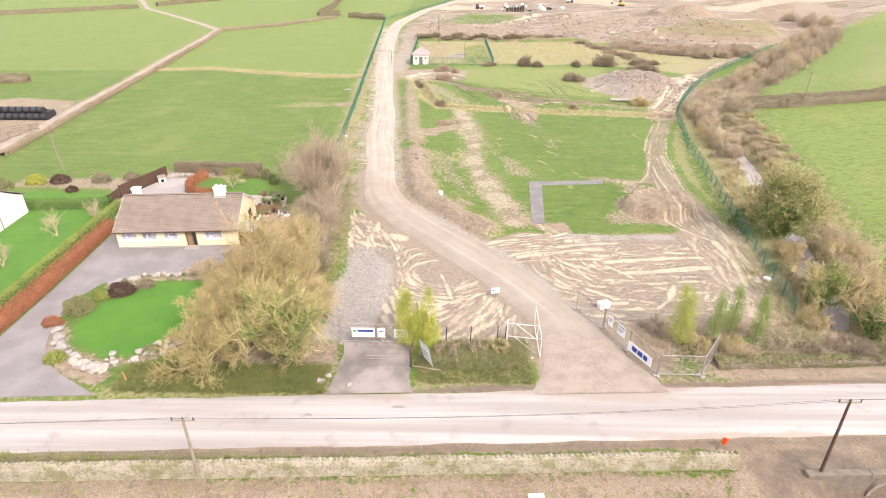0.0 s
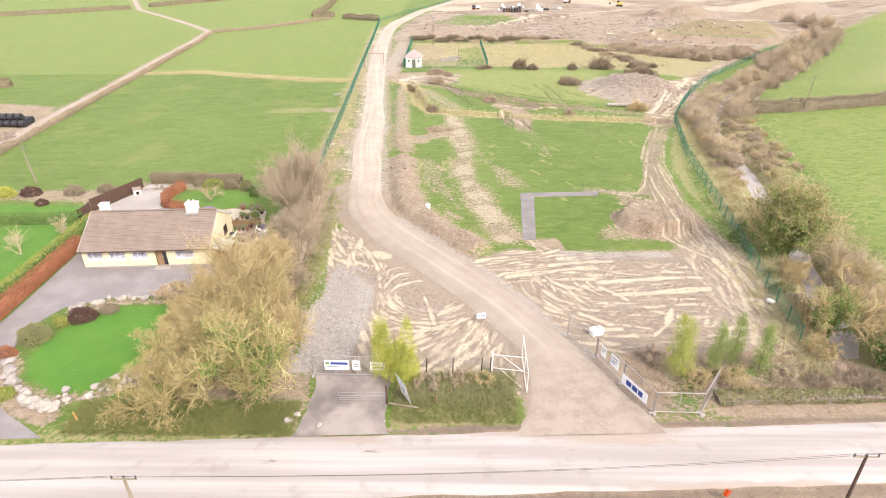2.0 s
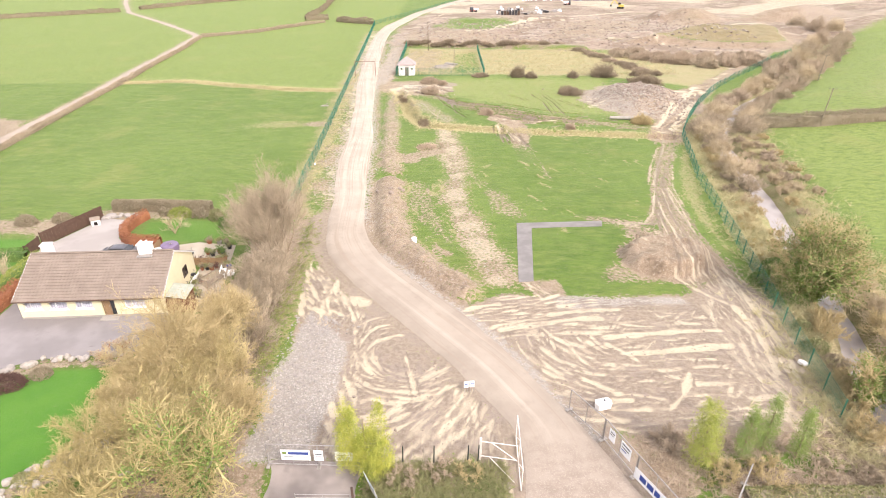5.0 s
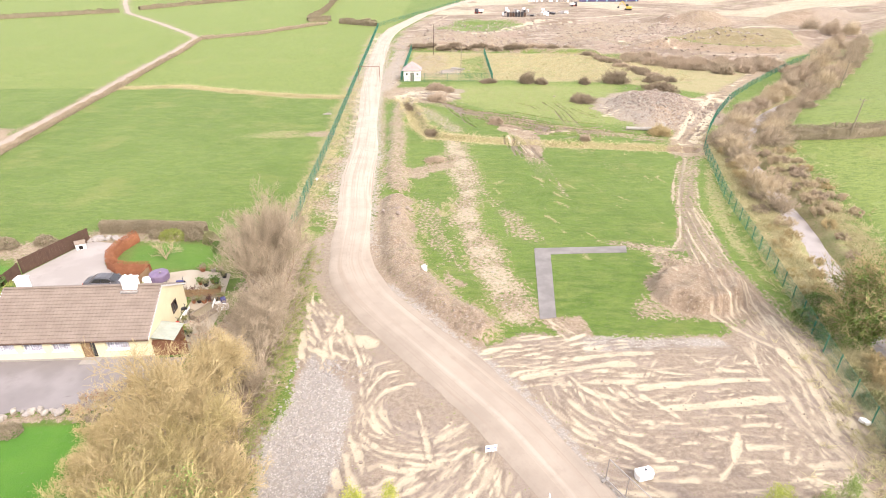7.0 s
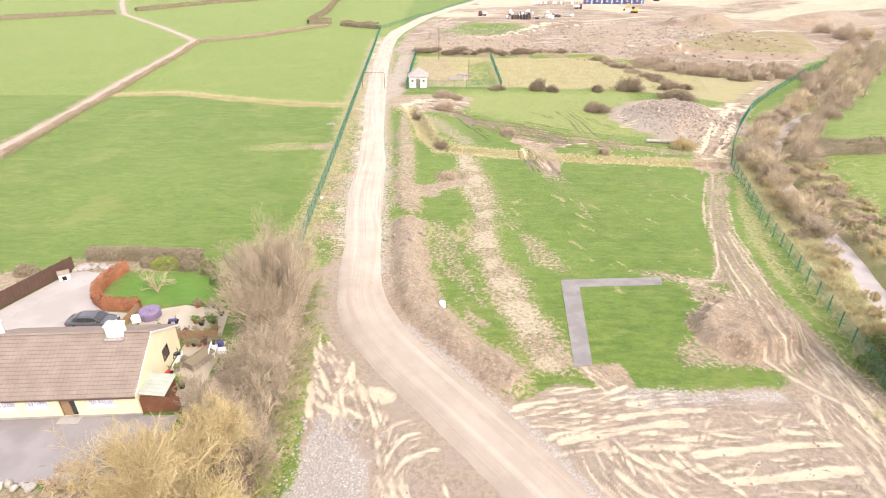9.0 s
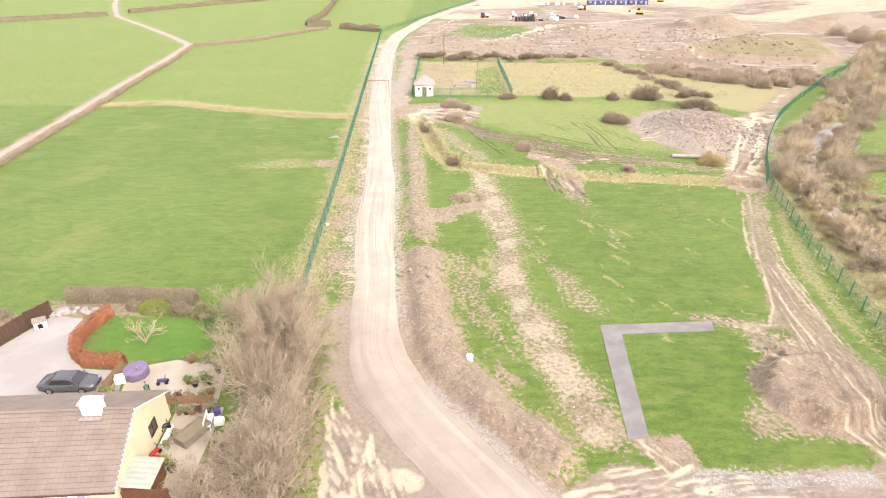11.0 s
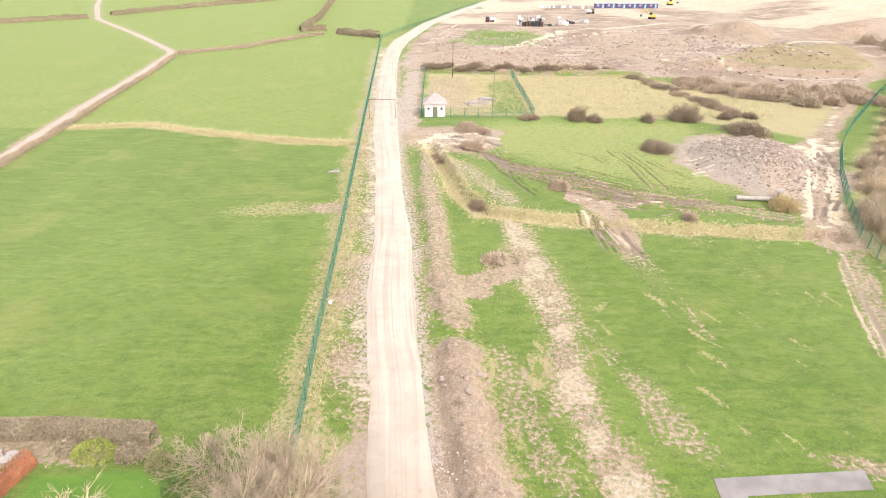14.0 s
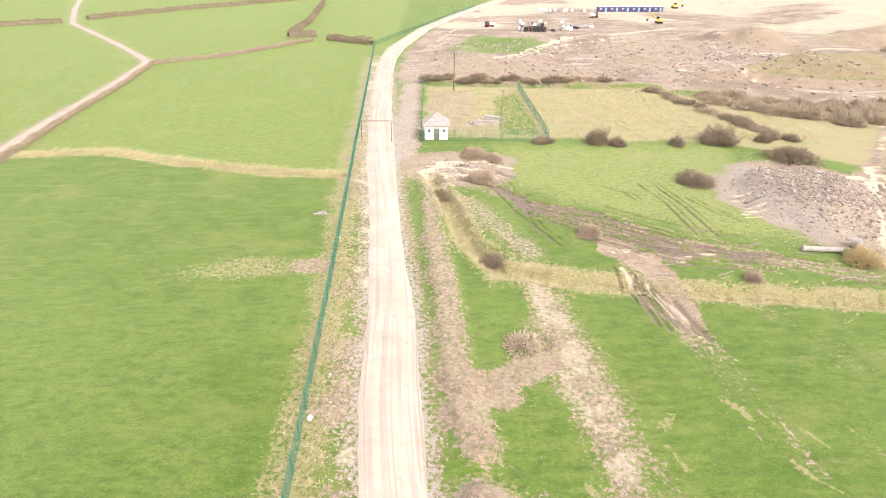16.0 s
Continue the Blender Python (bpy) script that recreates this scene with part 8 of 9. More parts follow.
def pot_plant(x, y, r, h, pot, leaf, label, seed, z=0.07):
    ob = thing("pot_plant", pose(x, y, z), label, "pot plant", "patio pots")
    bm = bmesh.new()
    out = [(r * 0.7, 0.0), (r, h * 0.45), (r * 1.08, h * 0.45), (r * 1.08, h * 0.5), (r * 0.9, h * 0.5), (r * 0.85, h * 0.42)]
    rings = [[bm.verts.new((math.cos(a * 0.6283) * q, math.sin(a * 0.6283) * q, z0)) for a in range(10)] for q, z0 in out]
    for a, b in zip(rings, rings[1:]):
        for i in range(10):
            bm.faces.new((a[i], a[(i + 1) % 10], b[(i + 1) % 10], b[i]))
    bm.faces.new(rings[-1]), bm.faces.new(rings[0][::-1])
    part("pot", bm, MAT[pot], ob)
    rng = np.random.default_rng(seed)
    p = rng.normal(size=(160, 3)) * np.array([r * 0.75, r * 0.75, h * 0.2]) + np.array([0, 0, h * 0.75])
    tagged(attach(new("foliage", cards("foliage", p, 0.10, MAT[leaf], rng)), ob), kind="stuff")
    return ob


for i, (x, y, pot, leaf) in enumerate([(-23.6, 67.4, "terracotta", "leaf_green"), (-22.9, 67.1, "black_plastic", "leaf_olive"), (-22.3, 67.7, "terracotta", "leaf_green"), (-21.8, 67.3, "black_plastic", "leaf_green"), (-23.2, 70.0, "stone_grey", "leaf_olive"), (-24.4, 70.1, "terracotta", "leaf_brown"), (-22.2, 69.7, "black_plastic", "leaf_brown"), (-21.6, 68.8, "black_plastic", "leaf_olive"), (-21.3, 66.2, "terracotta", "leaf_olive"), (-24.4, 65.35, "terracotta", "leaf_brown"), (-23.5, 65.4, "black_plastic", "leaf_plum"), (-22.6, 65.45, "terracotta", "leaf_brown"), (-21.7, 65.5, "black_plastic", "leaf_olive"), (-29.9, 66.0, "pot_green", "leaf_olive"), (-29.2, 65.9, "terracotta", "leaf_lime")]):
    pot_plant(x, y, 0.24 + 0.05 * (i % 3), 0.8, pot, leaf, {"terracotta": "terracotta pot with a small shrub", "black_plastic": "black plastic pot with a small plant", "stone_grey": "grey stone pot with a small shrub", "pot_green": "green glazed pot with a small plant"}[pot], 400 + i)


def covered_table(m):
    ob = thing("patio_table", m, "round patio table under a purple-grey fitted cover", "table")
    bm = bmesh.new()
    prof = [(0.95, 0.02), (1.0, 0.35), (0.98, 0.70), (0.90, 0.80), (0.45, 0.88), (0.12, 0.98)]
    rings = [[bm.verts.new((math.cos(a * 0.314) * q * (1 + 0.03 * math.sin(a * 2.5)), math.sin(a * 0.314) * q * (1 + 0.03 * math.cos(a * 2.5)), z)) for a in range(20)] for q, z in prof]
    for a, b in zip(rings, rings[1:]):
        for i in range(20):
            bm.faces.new((a[i], a[(i + 1) % 20], b[(i + 1) % 20], b[i]))
    bm.faces.new(rings[-1])
    part("cover", bm, MAT["purple_grey"], ob)
    bm = bmesh.new()
    rod(bm, (0.1, -0.1, 0.85), (0.55, -0.5, 1.15), 0.09, 0.05, 8)
    part("folded_parasol", bm, MAT["stone_grey"], ob)
    return ob


covered_table(pose(-28.3, 68.4, 0.07))
placed("storage_tub", boxes((-0.4, 0.4, -0.35, 0.35, 0, 0.7), bevel=0.08), MAT["white_plastic"], pose(-29.2, 67.5, 0.07, 0, 0, 20), "pale plastic storage tub with rounded edges", "tub")


def ride_on_toy(x, y, rz, mat, label):
    ob = thing("ride_on_toy", pose(x, y, 0.07, 0, 0, rz), label, "toy")
    part("body", boxes((-0.4, 0.35, -0.14, 0.14, 0.2, 0.45), bevel=0.06), MAT[mat], ob)
    part("handlebar", rods(((0.25, 0, 0.4), (0.3, 0, 0.75), 0.025), ((0.3, -0.22, 0.75), (0.3, 0.22, 0.75), 0.022)), MAT["ink"], ob)
    for wx, wy in ((-0.3, -0.2), (-0.3, 0.2), (0.32, -0.16), (0.32, 0.16)):
        bm = bmesh.new()
        rod(bm, (wx, wy - 0.04, 0.15), (wx, wy + 0.04, 0.15), 0.15, sides=12)
        part("wheel", bm, MAT["tyre"], ob)


ride_on_toy(-25.7, 67.4, 10, "blue_dark", "dark blue ride-on toy with black wheels on the patio")
ride_on_toy(-26.6, 66.5, 120, "pot_green", "green ride-on toy on the patio")
ride_on_toy(-23.0, 60.0, 70, "red", "red plastic ride-on toy beside the gable")


def raised_planter(x, y, rz):
    ob = thing("raised_planter", pose(x, y, 0.05, 0, 0, rz), "weathered timber raised planter in the side yard", "planter")
    for y0 in (-0.6, 0.56):
        part("side_board", boxes((-1.2, 1.2, y0, y0 + 0.04, 0.1, 0.7)), MAT["old_wood"], ob)
    for x0 in (-1.2, 1.16):
        part("end_board", boxes((x0, x0 + 0.04, -0.555, 0.555, 0.1, 0.7)), MAT["old_wood"], ob)
    for px in (-1.16, 1.08):
        for py in (-0.55, 0.47):
            part("leg", boxes((px, px + 0.08, py, py + 0.08, 0, 0.74)), MAT["old_wood"], ob)
    part("soil", boxes((-1.15, 1.15, -0.55, 0.55, 0.5, 0.6)), MAT["leaf_brown"], ob)


raised_planter(-21.0, 61.8, 62)
for i, (x, y, pot, leaf) in enumerate([(-22.9, 63.9, "terracotta", "leaf_brown"), (-22.4, 64.0, "black_plastic", "leaf_olive"), (-21.9, 64.0, "terracotta", "leaf_brown"), (-21.4, 64.1, "terracotta", "leaf_plum"), (-20.8, 64.2, "black_plastic", "leaf_brown"), (-20.4, 64.6, "terracotta", "leaf_olive"), (-22.2, 61.6, "stone_grey", "leaf_brown"), (-21.9, 59.2, "pot_green", "leaf_lime"), (-21.2, 58.6, "black_plastic", "leaf_olive"), (-22.4, 60.6, "stone_grey", "leaf_olive")]):
    pot_plant(x, y, 0.2 + 0.04 * (i % 3), 0.7, pot, leaf, {"terracotta": "terracotta pot with a small shrub", "black_plastic": "black plastic pot with a small plant", "stone_grey": "grey stone pot with a small shrub", "pot_green": "green glazed pot with a small plant"}[pot], 430 + i)
placed("storage_tub", boxes((-0.35, 0.35, -0.3, 0.3, 0, 0.5), bevel=0.06), MAT["white_plastic"], pose(-19.5, 63.0, 0.06, 0, 0, 12), "white plastic storage tub in the side yard", "tub")
placed("storage_tub", boxes((-0.25, 0.25, -0.25, 0.25, 0, 0.6), bevel=0.06), MAT["blue_dark"], pose(-20.0, 64.0, 0.06, 0, 0, 30), "dark blue plastic barrel tub beside the pots", "tub")
ride_on_toy(-23.4, 62.4, 40, "black_plastic", "black pedal toy parked against the gable")


def hose_coil(x, y):
    bm = bmesh.new()
    rows = []
    for turn in range(3):
        r = 0.3 + 0.05 * turn
        rows += [((math.cos(a * 0.524) * r, math.sin(a * 0.524) * r, 0.04 + 0.05 * turn), (math.cos(a * 0.524 + 0.524) * r, math.sin(a * 0.524 + 0.524) * r, 0.04 + 0.05 * turn), 0.03) for a in range(12)]
    placed("hose_coil", rods(*rows), MAT["yellow"], pose(x, y, 0.06), "coiled yellow garden hose on the paving", "hose")


hose_coil(-21.7, 57.9)


def garden_bench(x, y, rz, label):
    ob = thing("garden_bench", pose(x, y, 0.06, 0, 0, rz), label, "bench")
    for k in range(4):
        part("seat_slat", boxes((-0.7, 0.7, -0.22 + 0.11 * k, -0.13 + 0.11 * k, 0.42, 0.45)), MAT["white_paint"], ob)
    for k in range(3):
        part("back_slat", boxes((-0.7, 0.7, 0.24, 0.27, 0.52 + 0.13 * k, 0.61 + 0.13 * k)), MAT["white_paint"], ob)
    for px in (-0.68, 0.62):
        for py, hh in ((-0.2, 0.42), (0.2, 0.9)):
            part("leg", boxes((px, px + 0.06, py, py + 0.06, 0, hh)), MAT["white_paint"], ob)


garden_bench(-22.7, 61.4, -88, "white slatted garden bench against the gable")
garden_bench(-20.2, 62.9, 100, "white slatted garden bench at the yard edge")


def wheelbarrow(x, y, rz):
    ob = thing("wheelbarrow", pose(x, y, 0.06, 0, 0, rz), "red wheelbarrow leaning in the side yard", "wheelbarrow")
    bm = bmesh.new()
    loft(bm, [[(-0.35, -0.2, 0.3), (0.3, -0.2, 0.3), (0.3, 0.2, 0.3), (-0.35, 0.2, 0.3)], [(-0.5, -0.32, 0.62), (0.5, -0.32, 0.66), (0.5, 0.32, 0.66), (-0.5, 0.32, 0.62)]])
    part("tray", bm, MAT["red"], ob)
    for s in (-0.22, 0.22):
        part("handle", rods(((0.55, s * 0.3, 0.2), (-1.0, s * 1.2, 0.6), 0.02)), MAT["ink"], ob)
    bm = bmesh.new()
    rod(bm, (0.6, -0.05, 0.19), (0.6, 0.05, 0.19), 0.19, sides=14)
    part("wheel", bm, MAT["tyre"], ob)


wheelbarrow(-22.4, 58.9, 80)


def pile_of_rocks(places, label, mat, s0, s1, seed, group, name="boulder"):
    rng = random.Random(seed)
    for i, (x, y) in enumerate(places):
        bm = bmesh.new()
        rock(bm, (0, 0, 0.1), rng.uniform(s0, s1), seed * 50 + i, 0.7, 2)
        placed(name, bm, MAT[mat if rng.random() < 0.7 else "stone_grey"], pose(x, y, lie(x, y)), label, "boulder", group)


def along(line, n, jitter, seed):
    rng = random.Random(seed)
    seg = [math.dist(a, b) for a, b in zip(line, line[1:])]
    out = []
    for i in range(n):
        d = sum(seg) * (i + 0.5) / n
        for (a, b), ln in zip(zip(line, line[1:]), seg):
            if d <= ln:
                break
            d -= ln
        out.append((a[0] + (b[0] - a[0]) * d / ln + rng.uniform(-jitter, jitter), a[1] + (b[1] - a[1]) * d / ln + rng.uniform(-jitter, jitter)))
    return out


pile_of_rocks(along([(-34.0, 39.4), (-32.4, 37.2), (-30.4, 35.8)], 12, 0.25, 1), "grey rockery stone round the front lawn", "stone_grey", 0.28, 0.45, 2, "lawn edging stones")
pile_of_rocks(along([(-30.4, 35.6), (-28.6, 34.4), (-26.8, 34.3)], 7, 0.15, 2), "large pale quartz boulder at the garden corner", "stone_pale", 0.40, 0.62, 3, "corner boulders")
pile_of_rocks(along([(-27.0, 35.2), (-24.8, 36.2), (-22.4, 38.6), (-20.4, 41.2)], 46, 0.9, 3), "pale rockery stone beside the lawn", "stone_pale", 0.14, 0.36, 4, "lawn edging stones")
pile_of_rocks(along([(-33.4, 47.2), (-30.6, 48.8), (-26, 49.4), (-21, 49.9)], 30, 0.25, 4), "pale edging stone beside the drive", "stone_pale", 0.18, 0.42, 5, "drive edging stones")
pile_of_rocks([(-9.3, 33.0), (-7.0, 32.5), (-8.8, 33.6)], "whitewashed stone at the old gateway", "stone_pale", 0.25, 0.36, 6, "gateway stones")
pile_of_rocks(along([(-40.6, 77.2), (-38.9, 77.8), (-36.6, 77.6)], 14, 0.4, 7), "grey boulder at the end of the rear yard", "stone_grey", 0.3, 0.55, 8, "rear yard boulders")
pile_of_rocks(along([(-6.6, 86), (-4.9, 84), (-3.0, 87)], 8, 0.8, 9), "earth-stained stone on the soil bank", "stone_brown", 0.15, 0.4, 9, "bank stones")


def farm_oddments():
    ob = thing("oil_tank", pose(-41.9, 76.2, 0.02, 0, 0, 55), "black plastic fuel tank beside the board fence", "tank")
    bm = bmesh.new()
    rod(bm, (-0.6, 0, 0.75), (0.6, 0, 0.75), 0.5, sides=16)
    part("shell", bm, MAT["black_plastic"], ob)
    part("cradle", boxes((-0.5, -0.3, -0.4, 0.4, 0, 0.36), (0.3, 0.5, -0.4, 0.4, 0, 0.36)), MAT["white_paint"], ob)
    k = thing("kennel", pose(-40.6, 75.2, 0.055, 0, 0, 30), "small white kennel with its opening painted dark", "kennel")
    part("walls", boxes((-0.5, 0.5, -0.4, 0.4, 0, 0.7)), MAT["white_paint"], k)
    bm = bmesh.new()
    loft(bm, [[(-0.56, -0.5, 0.70), (-0.56, 0.5, 0.70), (-0.56, 0, 1.05)], [(0.56, -0.5, 0.70), (0.56, 0.5, 0.70), (0.56, 0, 1.05)]])
    part("roof", bm, MAT["old_wood"], k)
    # no hole is cut: a near-black plate paints the shade of the doorway
    part("opening", boxes((-0.2, 0.2, -0.41, -0.402, 0.04, 0.5)), MAT["void_shade"], k)


farm_oddments()

# ---- pump house compound and things on the site ----


def pump_house():
    ob = thing("pump_house", pose(-9.6, 167.0, lie(-7.5, 168.8), 0, 0, 1), "small white pump house with a grey hipped roof", "building")
    W, D, H = 4.3, 4.0, 2.7
    part("wall", boxes((0, 1.7, 0, 0.25, 0, H), (2.7, W, 0, 0.25, 0, H), (1.7, 2.7, 0, 0.25, 2.15, H), (0, 0.25, 0.252, D, 0, H), (W - 0.25, W, 0.252, D, 0, H), (0.252, W - 0.252, D - 0.25, D, 0, H)), MAT["white_paint"], ob)
    d = part("door", boxes((1.72, 2.19, 0.08, 0.14, 0, 2.13), (2.21, 2.68, 0.08, 0.14, 0, 2.13)), MAT["old_wood"], ob, "weathered double door")
    part("door_handle", rods(((2.14, 0.06, 1.0), (2.14, 0.06, 1.2), 0.02)), MAT["ink"], d)
    for x in (0.6, 3.3):
        w = part("vent_window", boxes((x, x + 0.45, -0.03, -0.004, 1.5, 2.0)), MAT["old_wood"], ob)
        part("pane", boxes((x + 0.07, x + 0.38, -0.04, -0.032, 1.57, 1.93)), MAT["car_glass"], w)
    bm = bmesh.new()
    e = 0.35
    rise = 2.0
    n = 9
    rings = []
    for i in range(n):
        for lift in (0.0, 0.05):
            q = (i + (0.0 if lift else 0.02)) / n if i else 0
            t = i / n
            rings.append([bm.verts.new((W / 2 + sx * (W / 2 + e) * (1 - t), D / 2 + sy * (D / 2 + e) * (1 - t), H - 0.05 + rise * t + lift)) for sx, sy in ((-1, -1), (1, -1), (1, 1), (-1, 1))])
    top = bm.verts.new((W / 2, D / 2, H + rise))
    for a, b in zip(rings, rings[1:]):
        for i in range(4):
            bm.faces.new((a[i], a[(i + 1) % 4], b[(i + 1) % 4], b[i]))
    for i in range(4):
        bm.faces.new((rings[-1][i], rings[-1][(i + 1) % 4], top))
    part("roof", bm, MAT["slate_pale"], ob, "pinkish grey slate hipped roof")


pump_house()


def height_barrier():
    ob = thing("height_barrier", pose(-21.0, 165.5, 0, 0, 0, 1), "rusty steel goalpost barrier over the haul road", "barrier")
    part("post", rods(((0, 0, 0), (0.1, 0.1, 3.9), 0.06)), MAT["brown_wood"], ob)
    part("post", rods(((5.4, 0, 0), (5.4, 0.1, 3.9), 0.06)), MAT["brown_wood"], ob)
    part("cross_bar", rods(((0.1, 0.1, 3.9), (5.4, 0.1, 3.9), 0.05)), MAT["brown_wood"], ob)


height_barrier()


def pipe_stack(x, y, n, length, r, rz, mat, label):
    rng = random.Random(int(x * 7 + y))
    ob = thing("pipe_stack", pose(x, y, lie(x, y), 0, 0, rz), label, "pipes")
    for i in range(n):
        lvl, j = divmod(i, max(1, n // 2))
        bm = bmesh.new()
        rod(bm, (0, j * 2.1 * r + lvl * r, r + lvl * 1.8 * r), (length * rng.uniform(0.7, 1), j * 2.1 * r + lvl * r + rng.uniform(-0.3, 0.3), r + lvl * 1.8 * r), r, sides=8)
        part("pipe", bm, MAT[mat], ob)


pipe_stack(0.0, 176.5, 7, 4.5, 0.16, 12, "stone_grey", "loose stack of grey pipes in the compound")
pipe_stack(2.5, 181.0, 6, 4.0, 0.2, -25, "pipe_conc", "pile of pale fittings in the compound")


def single(name, bm, mat, m, label, category, group=""):
    return placed(name, bm, MAT[mat], m, label, category, group)


bm = bmesh.new()
rod(bm, (0, 0, 0.35), (4.6, -0.4, 0.35), 0.33, sides=12)
single("concrete_pipe", bm, "pipe_conc", pose(36.0, 124.1, lie(38, 124)), "long pale concrete pipe lying on the grass", "pipe")
bm = bmesh.new()
rod(bm, (0, -0.4, 0.6), (0, 0.4, 0.6), 0.65, sides=16)
single("manhole_ring", bm, "pipe_conc", pose(43.1, 125.0, lie(43.1, 125), 0, 0, 30), "pale concrete manhole ring on edge", "pipe")


def cable_drum(x, y):
    ob = thing("water_drum", pose(x, y, lie(x, y) - 0.08), "white plastic drum lying on the soil bank", "drum")
    bm = bmesh.new()
    rod(bm, (0, 0, 0.0), (0, 0, 0.55), 0.32, 0.30, 16)
    part("barrel", bm, MAT["white_plastic"], ob)
    bm = bmesh.new()
    rod(bm, (0, 0, 0.55), (0, 0, 0.6), 0.33, 0.28, 16)
    part("lid", bm, MAT["white_plastic"], ob)


cable_drum(-0.4, 70.4)


def water_tank(x, y):
    ob = thing("water_tank", pose(x, y, 0.02, 0, 0, 15), "low white plastic water tank beside the site fence", "tank")
    bm = bmesh.new()
    loft(bm, [[(-0.75, -0.5, 0), (0.75, -0.5, 0), (0.95, 0, 0), (0.75, 0.5, 0), (-0.75, 0.5, 0), (-0.95, 0, 0)], [(-0.8, -0.55, 0.75), (0.8, -0.55, 0.75), (1.0, 0, 0.75), (0.8, 0.55, 0.75), (-0.8, 0.55, 0.75), (-1.0, 0, 0.75)], [(-0.6, -0.4, 0.9), (0.6, -0.4, 0.9), (0.75, 0, 0.9), (0.6, 0.4, 0.9), (-0.6, 0.4, 0.9), (-0.75, 0, 0.9)]])
    part("shell", bm, MAT["white_plastic"], ob)
    bm = bmesh.new()
    rod(bm, (0.1, 0, 0.9), (0.1, 0, 0.98), 0.12, sides=12)
    part("cap", bm, MAT["ink"], ob)
    ob.scale = (0.66, 0.66, 0.72)


water_tank(15.3, 43.6)
twin = thing("notice_stand", pose(5.2, 45.2, 0.0, 0, 0, 10), "pair of small white notices on short legs beside the haul road", "sign")
for q in (-0.4, 0.05):
    b = part("panel", boxes((q, q + 0.38, -0.02, 0.02, 0.5, 1.1)), MAT["sign_white"], twin)
    part("leg", boxes((q + 0.05, q + 0.08, 0.022, 0.05, 0, 1.05), (q + 0.3, q + 0.33, 0.022, 0.05, 0, 1.05)), MAT["galv"], b)
    part("print_bar", boxes((q + 0.06, q + 0.32, -0.026, -0.021, 0.8, 0.88)), MAT["sign_blue"], b)
bm = bmesh.new()
rock(bm, (0, 0, 0.22), 0.3, 5, 0.9, 2)
single("white_sack", bm, "white_plastic", pose(33.1, 48.6, lie(33.1, 48.6)), "slumped white bulk sack against the mesh fence", "sack")
bm = bmesh.new()
rock(bm, (0, 0, 0.2), 0.25, 8, 0.8, 2)
single("white_sack", bm, "white_plastic", pose(-17.6, 97.2, lie(-17.6, 97.2)), "small white sack at the foot of the mesh fence", "sack")
bm = bmesh.new()
box(bm, -0.9, 0.9, -0.25, 0.1, 0.02, 0.12)
box(bm, -0.3, 0.8, -0.05, 0.4, 0.1, 0.2)
rod(bm, (-0.6, 0, 0.1), (0.7, 0.2, 0.55), 0.05)
single("scrap_frame", bm, "stone_grey", pose(-23.2, 134.4, lie(-23.2, 134.4)), "grey broken frame lying in the pasture", "scrap")
single("loose_sheet", boxes((-0.5, 0.5, -0.6, 0.6, 0, 0.04), bevel=0.01), "sign_white", pose(6.2, 22.9, lie(6.2, 22.9) + 0.06, -8, 0, 2), "white sheet lying below the roadside wall", "sheet")


def flag_sign(x, y, lean, label):
    ob = thing("roadwork_flag", pose(x, y, lie(x, y), 0, lean, 0), label, "sign")
    part("stake", boxes((-0.03, 0.03, -0.02, 0.02, -0.1, 1.0)), MAT["raw_wood"], ob)
    bm = bmesh.new()
    n = 6
    rows = [[bm.verts.new((0.04 + 0.45 * i / n, 0.05 * math.sin(i * 1.4), z - 0.1 * i / n)) for i in range(n + 1)] for z in (0.45, 1.05)]
    for i in range(n):
        bm.faces.new((rows[0][i], rows[0][i + 1], rows[1][i + 1], rows[1][i]))
    part("flag", bm, MAT["orange"], ob)


flag_sign(19.0, 26.6, 8, "orange roadwork flag on a wooden stake in the verge")
single_post("marker_post", -24.5, 32.9, 0.9, 0.07, "marker_tan", "short tan marker post at the garden corner", "post", (-0.1, 0))


def root_pile(x, y):
    thicket("root_pile", x, y, 2.3, 0.45, "twig_red", 505, "torn-up brown tree roots heaped on the grass", "tree stump", count=420, thin=0.05, long=0.55)


root_pile(-0.2, 106.3)
rb = random.Random(88)
for i, (x, y, s) in enumerate([(0.6, 106.0, 1.1), (1.8, 106.3, 0.9), (26.6, 71.4, 1.0), (27.8, 71.2, 0.8)]):
    bare_tree("brush_heap", x, y, 0.9, 1.6 * s, 12, SMALL, "bark", "twig_red", 510 + i, "low heap of torn brushwood on bare soil", "brushwood", radius=0.04, low=0.6, up=-0.1, twig_r=0.02)


def litter(name, label, count, place, s0, s1, mat, seed):
    """Loose stones too many to count, joined."""
    rng = np.random.default_rng(seed)
    P = np.array([place(rng) for _ in range(count)])
    z = height(P[:, 0], P[:, 1])
    n = len(P)
    ico = bmesh.new()
    bmesh.ops.create_icosphere(ico, subdivisions=1, radius=1.0)
    base = np.array([v.co[:] for v in ico.verts])
    tri = np.array([[v.index for v in f.verts] for f in ico.faces])
    ico.free()
    size = s0 + (s1 - s0) * rng.random(n) ** 3
    k = 1 + 0.35 * rng.normal(size=(n, len(base), 1))
    sh = rng.uniform(0.5, 1.2, (n, 1, 3)) * np.array([1, 1, 0.7])
    V = base[None] * k * sh * size[:, None, None] + np.stack([P[:, 0], P[:, 1], z + size * 0.15], 1)[:, None]
    F = (tri[None] + (np.arange(n) * len(base))[:, None, None]).reshape(-1, 3)
    ob = new(name, mesh_from(name, V.reshape(-1, 3), F, MAT[mat]))
    return tagged(ob, label, "stones", kind="stuff")


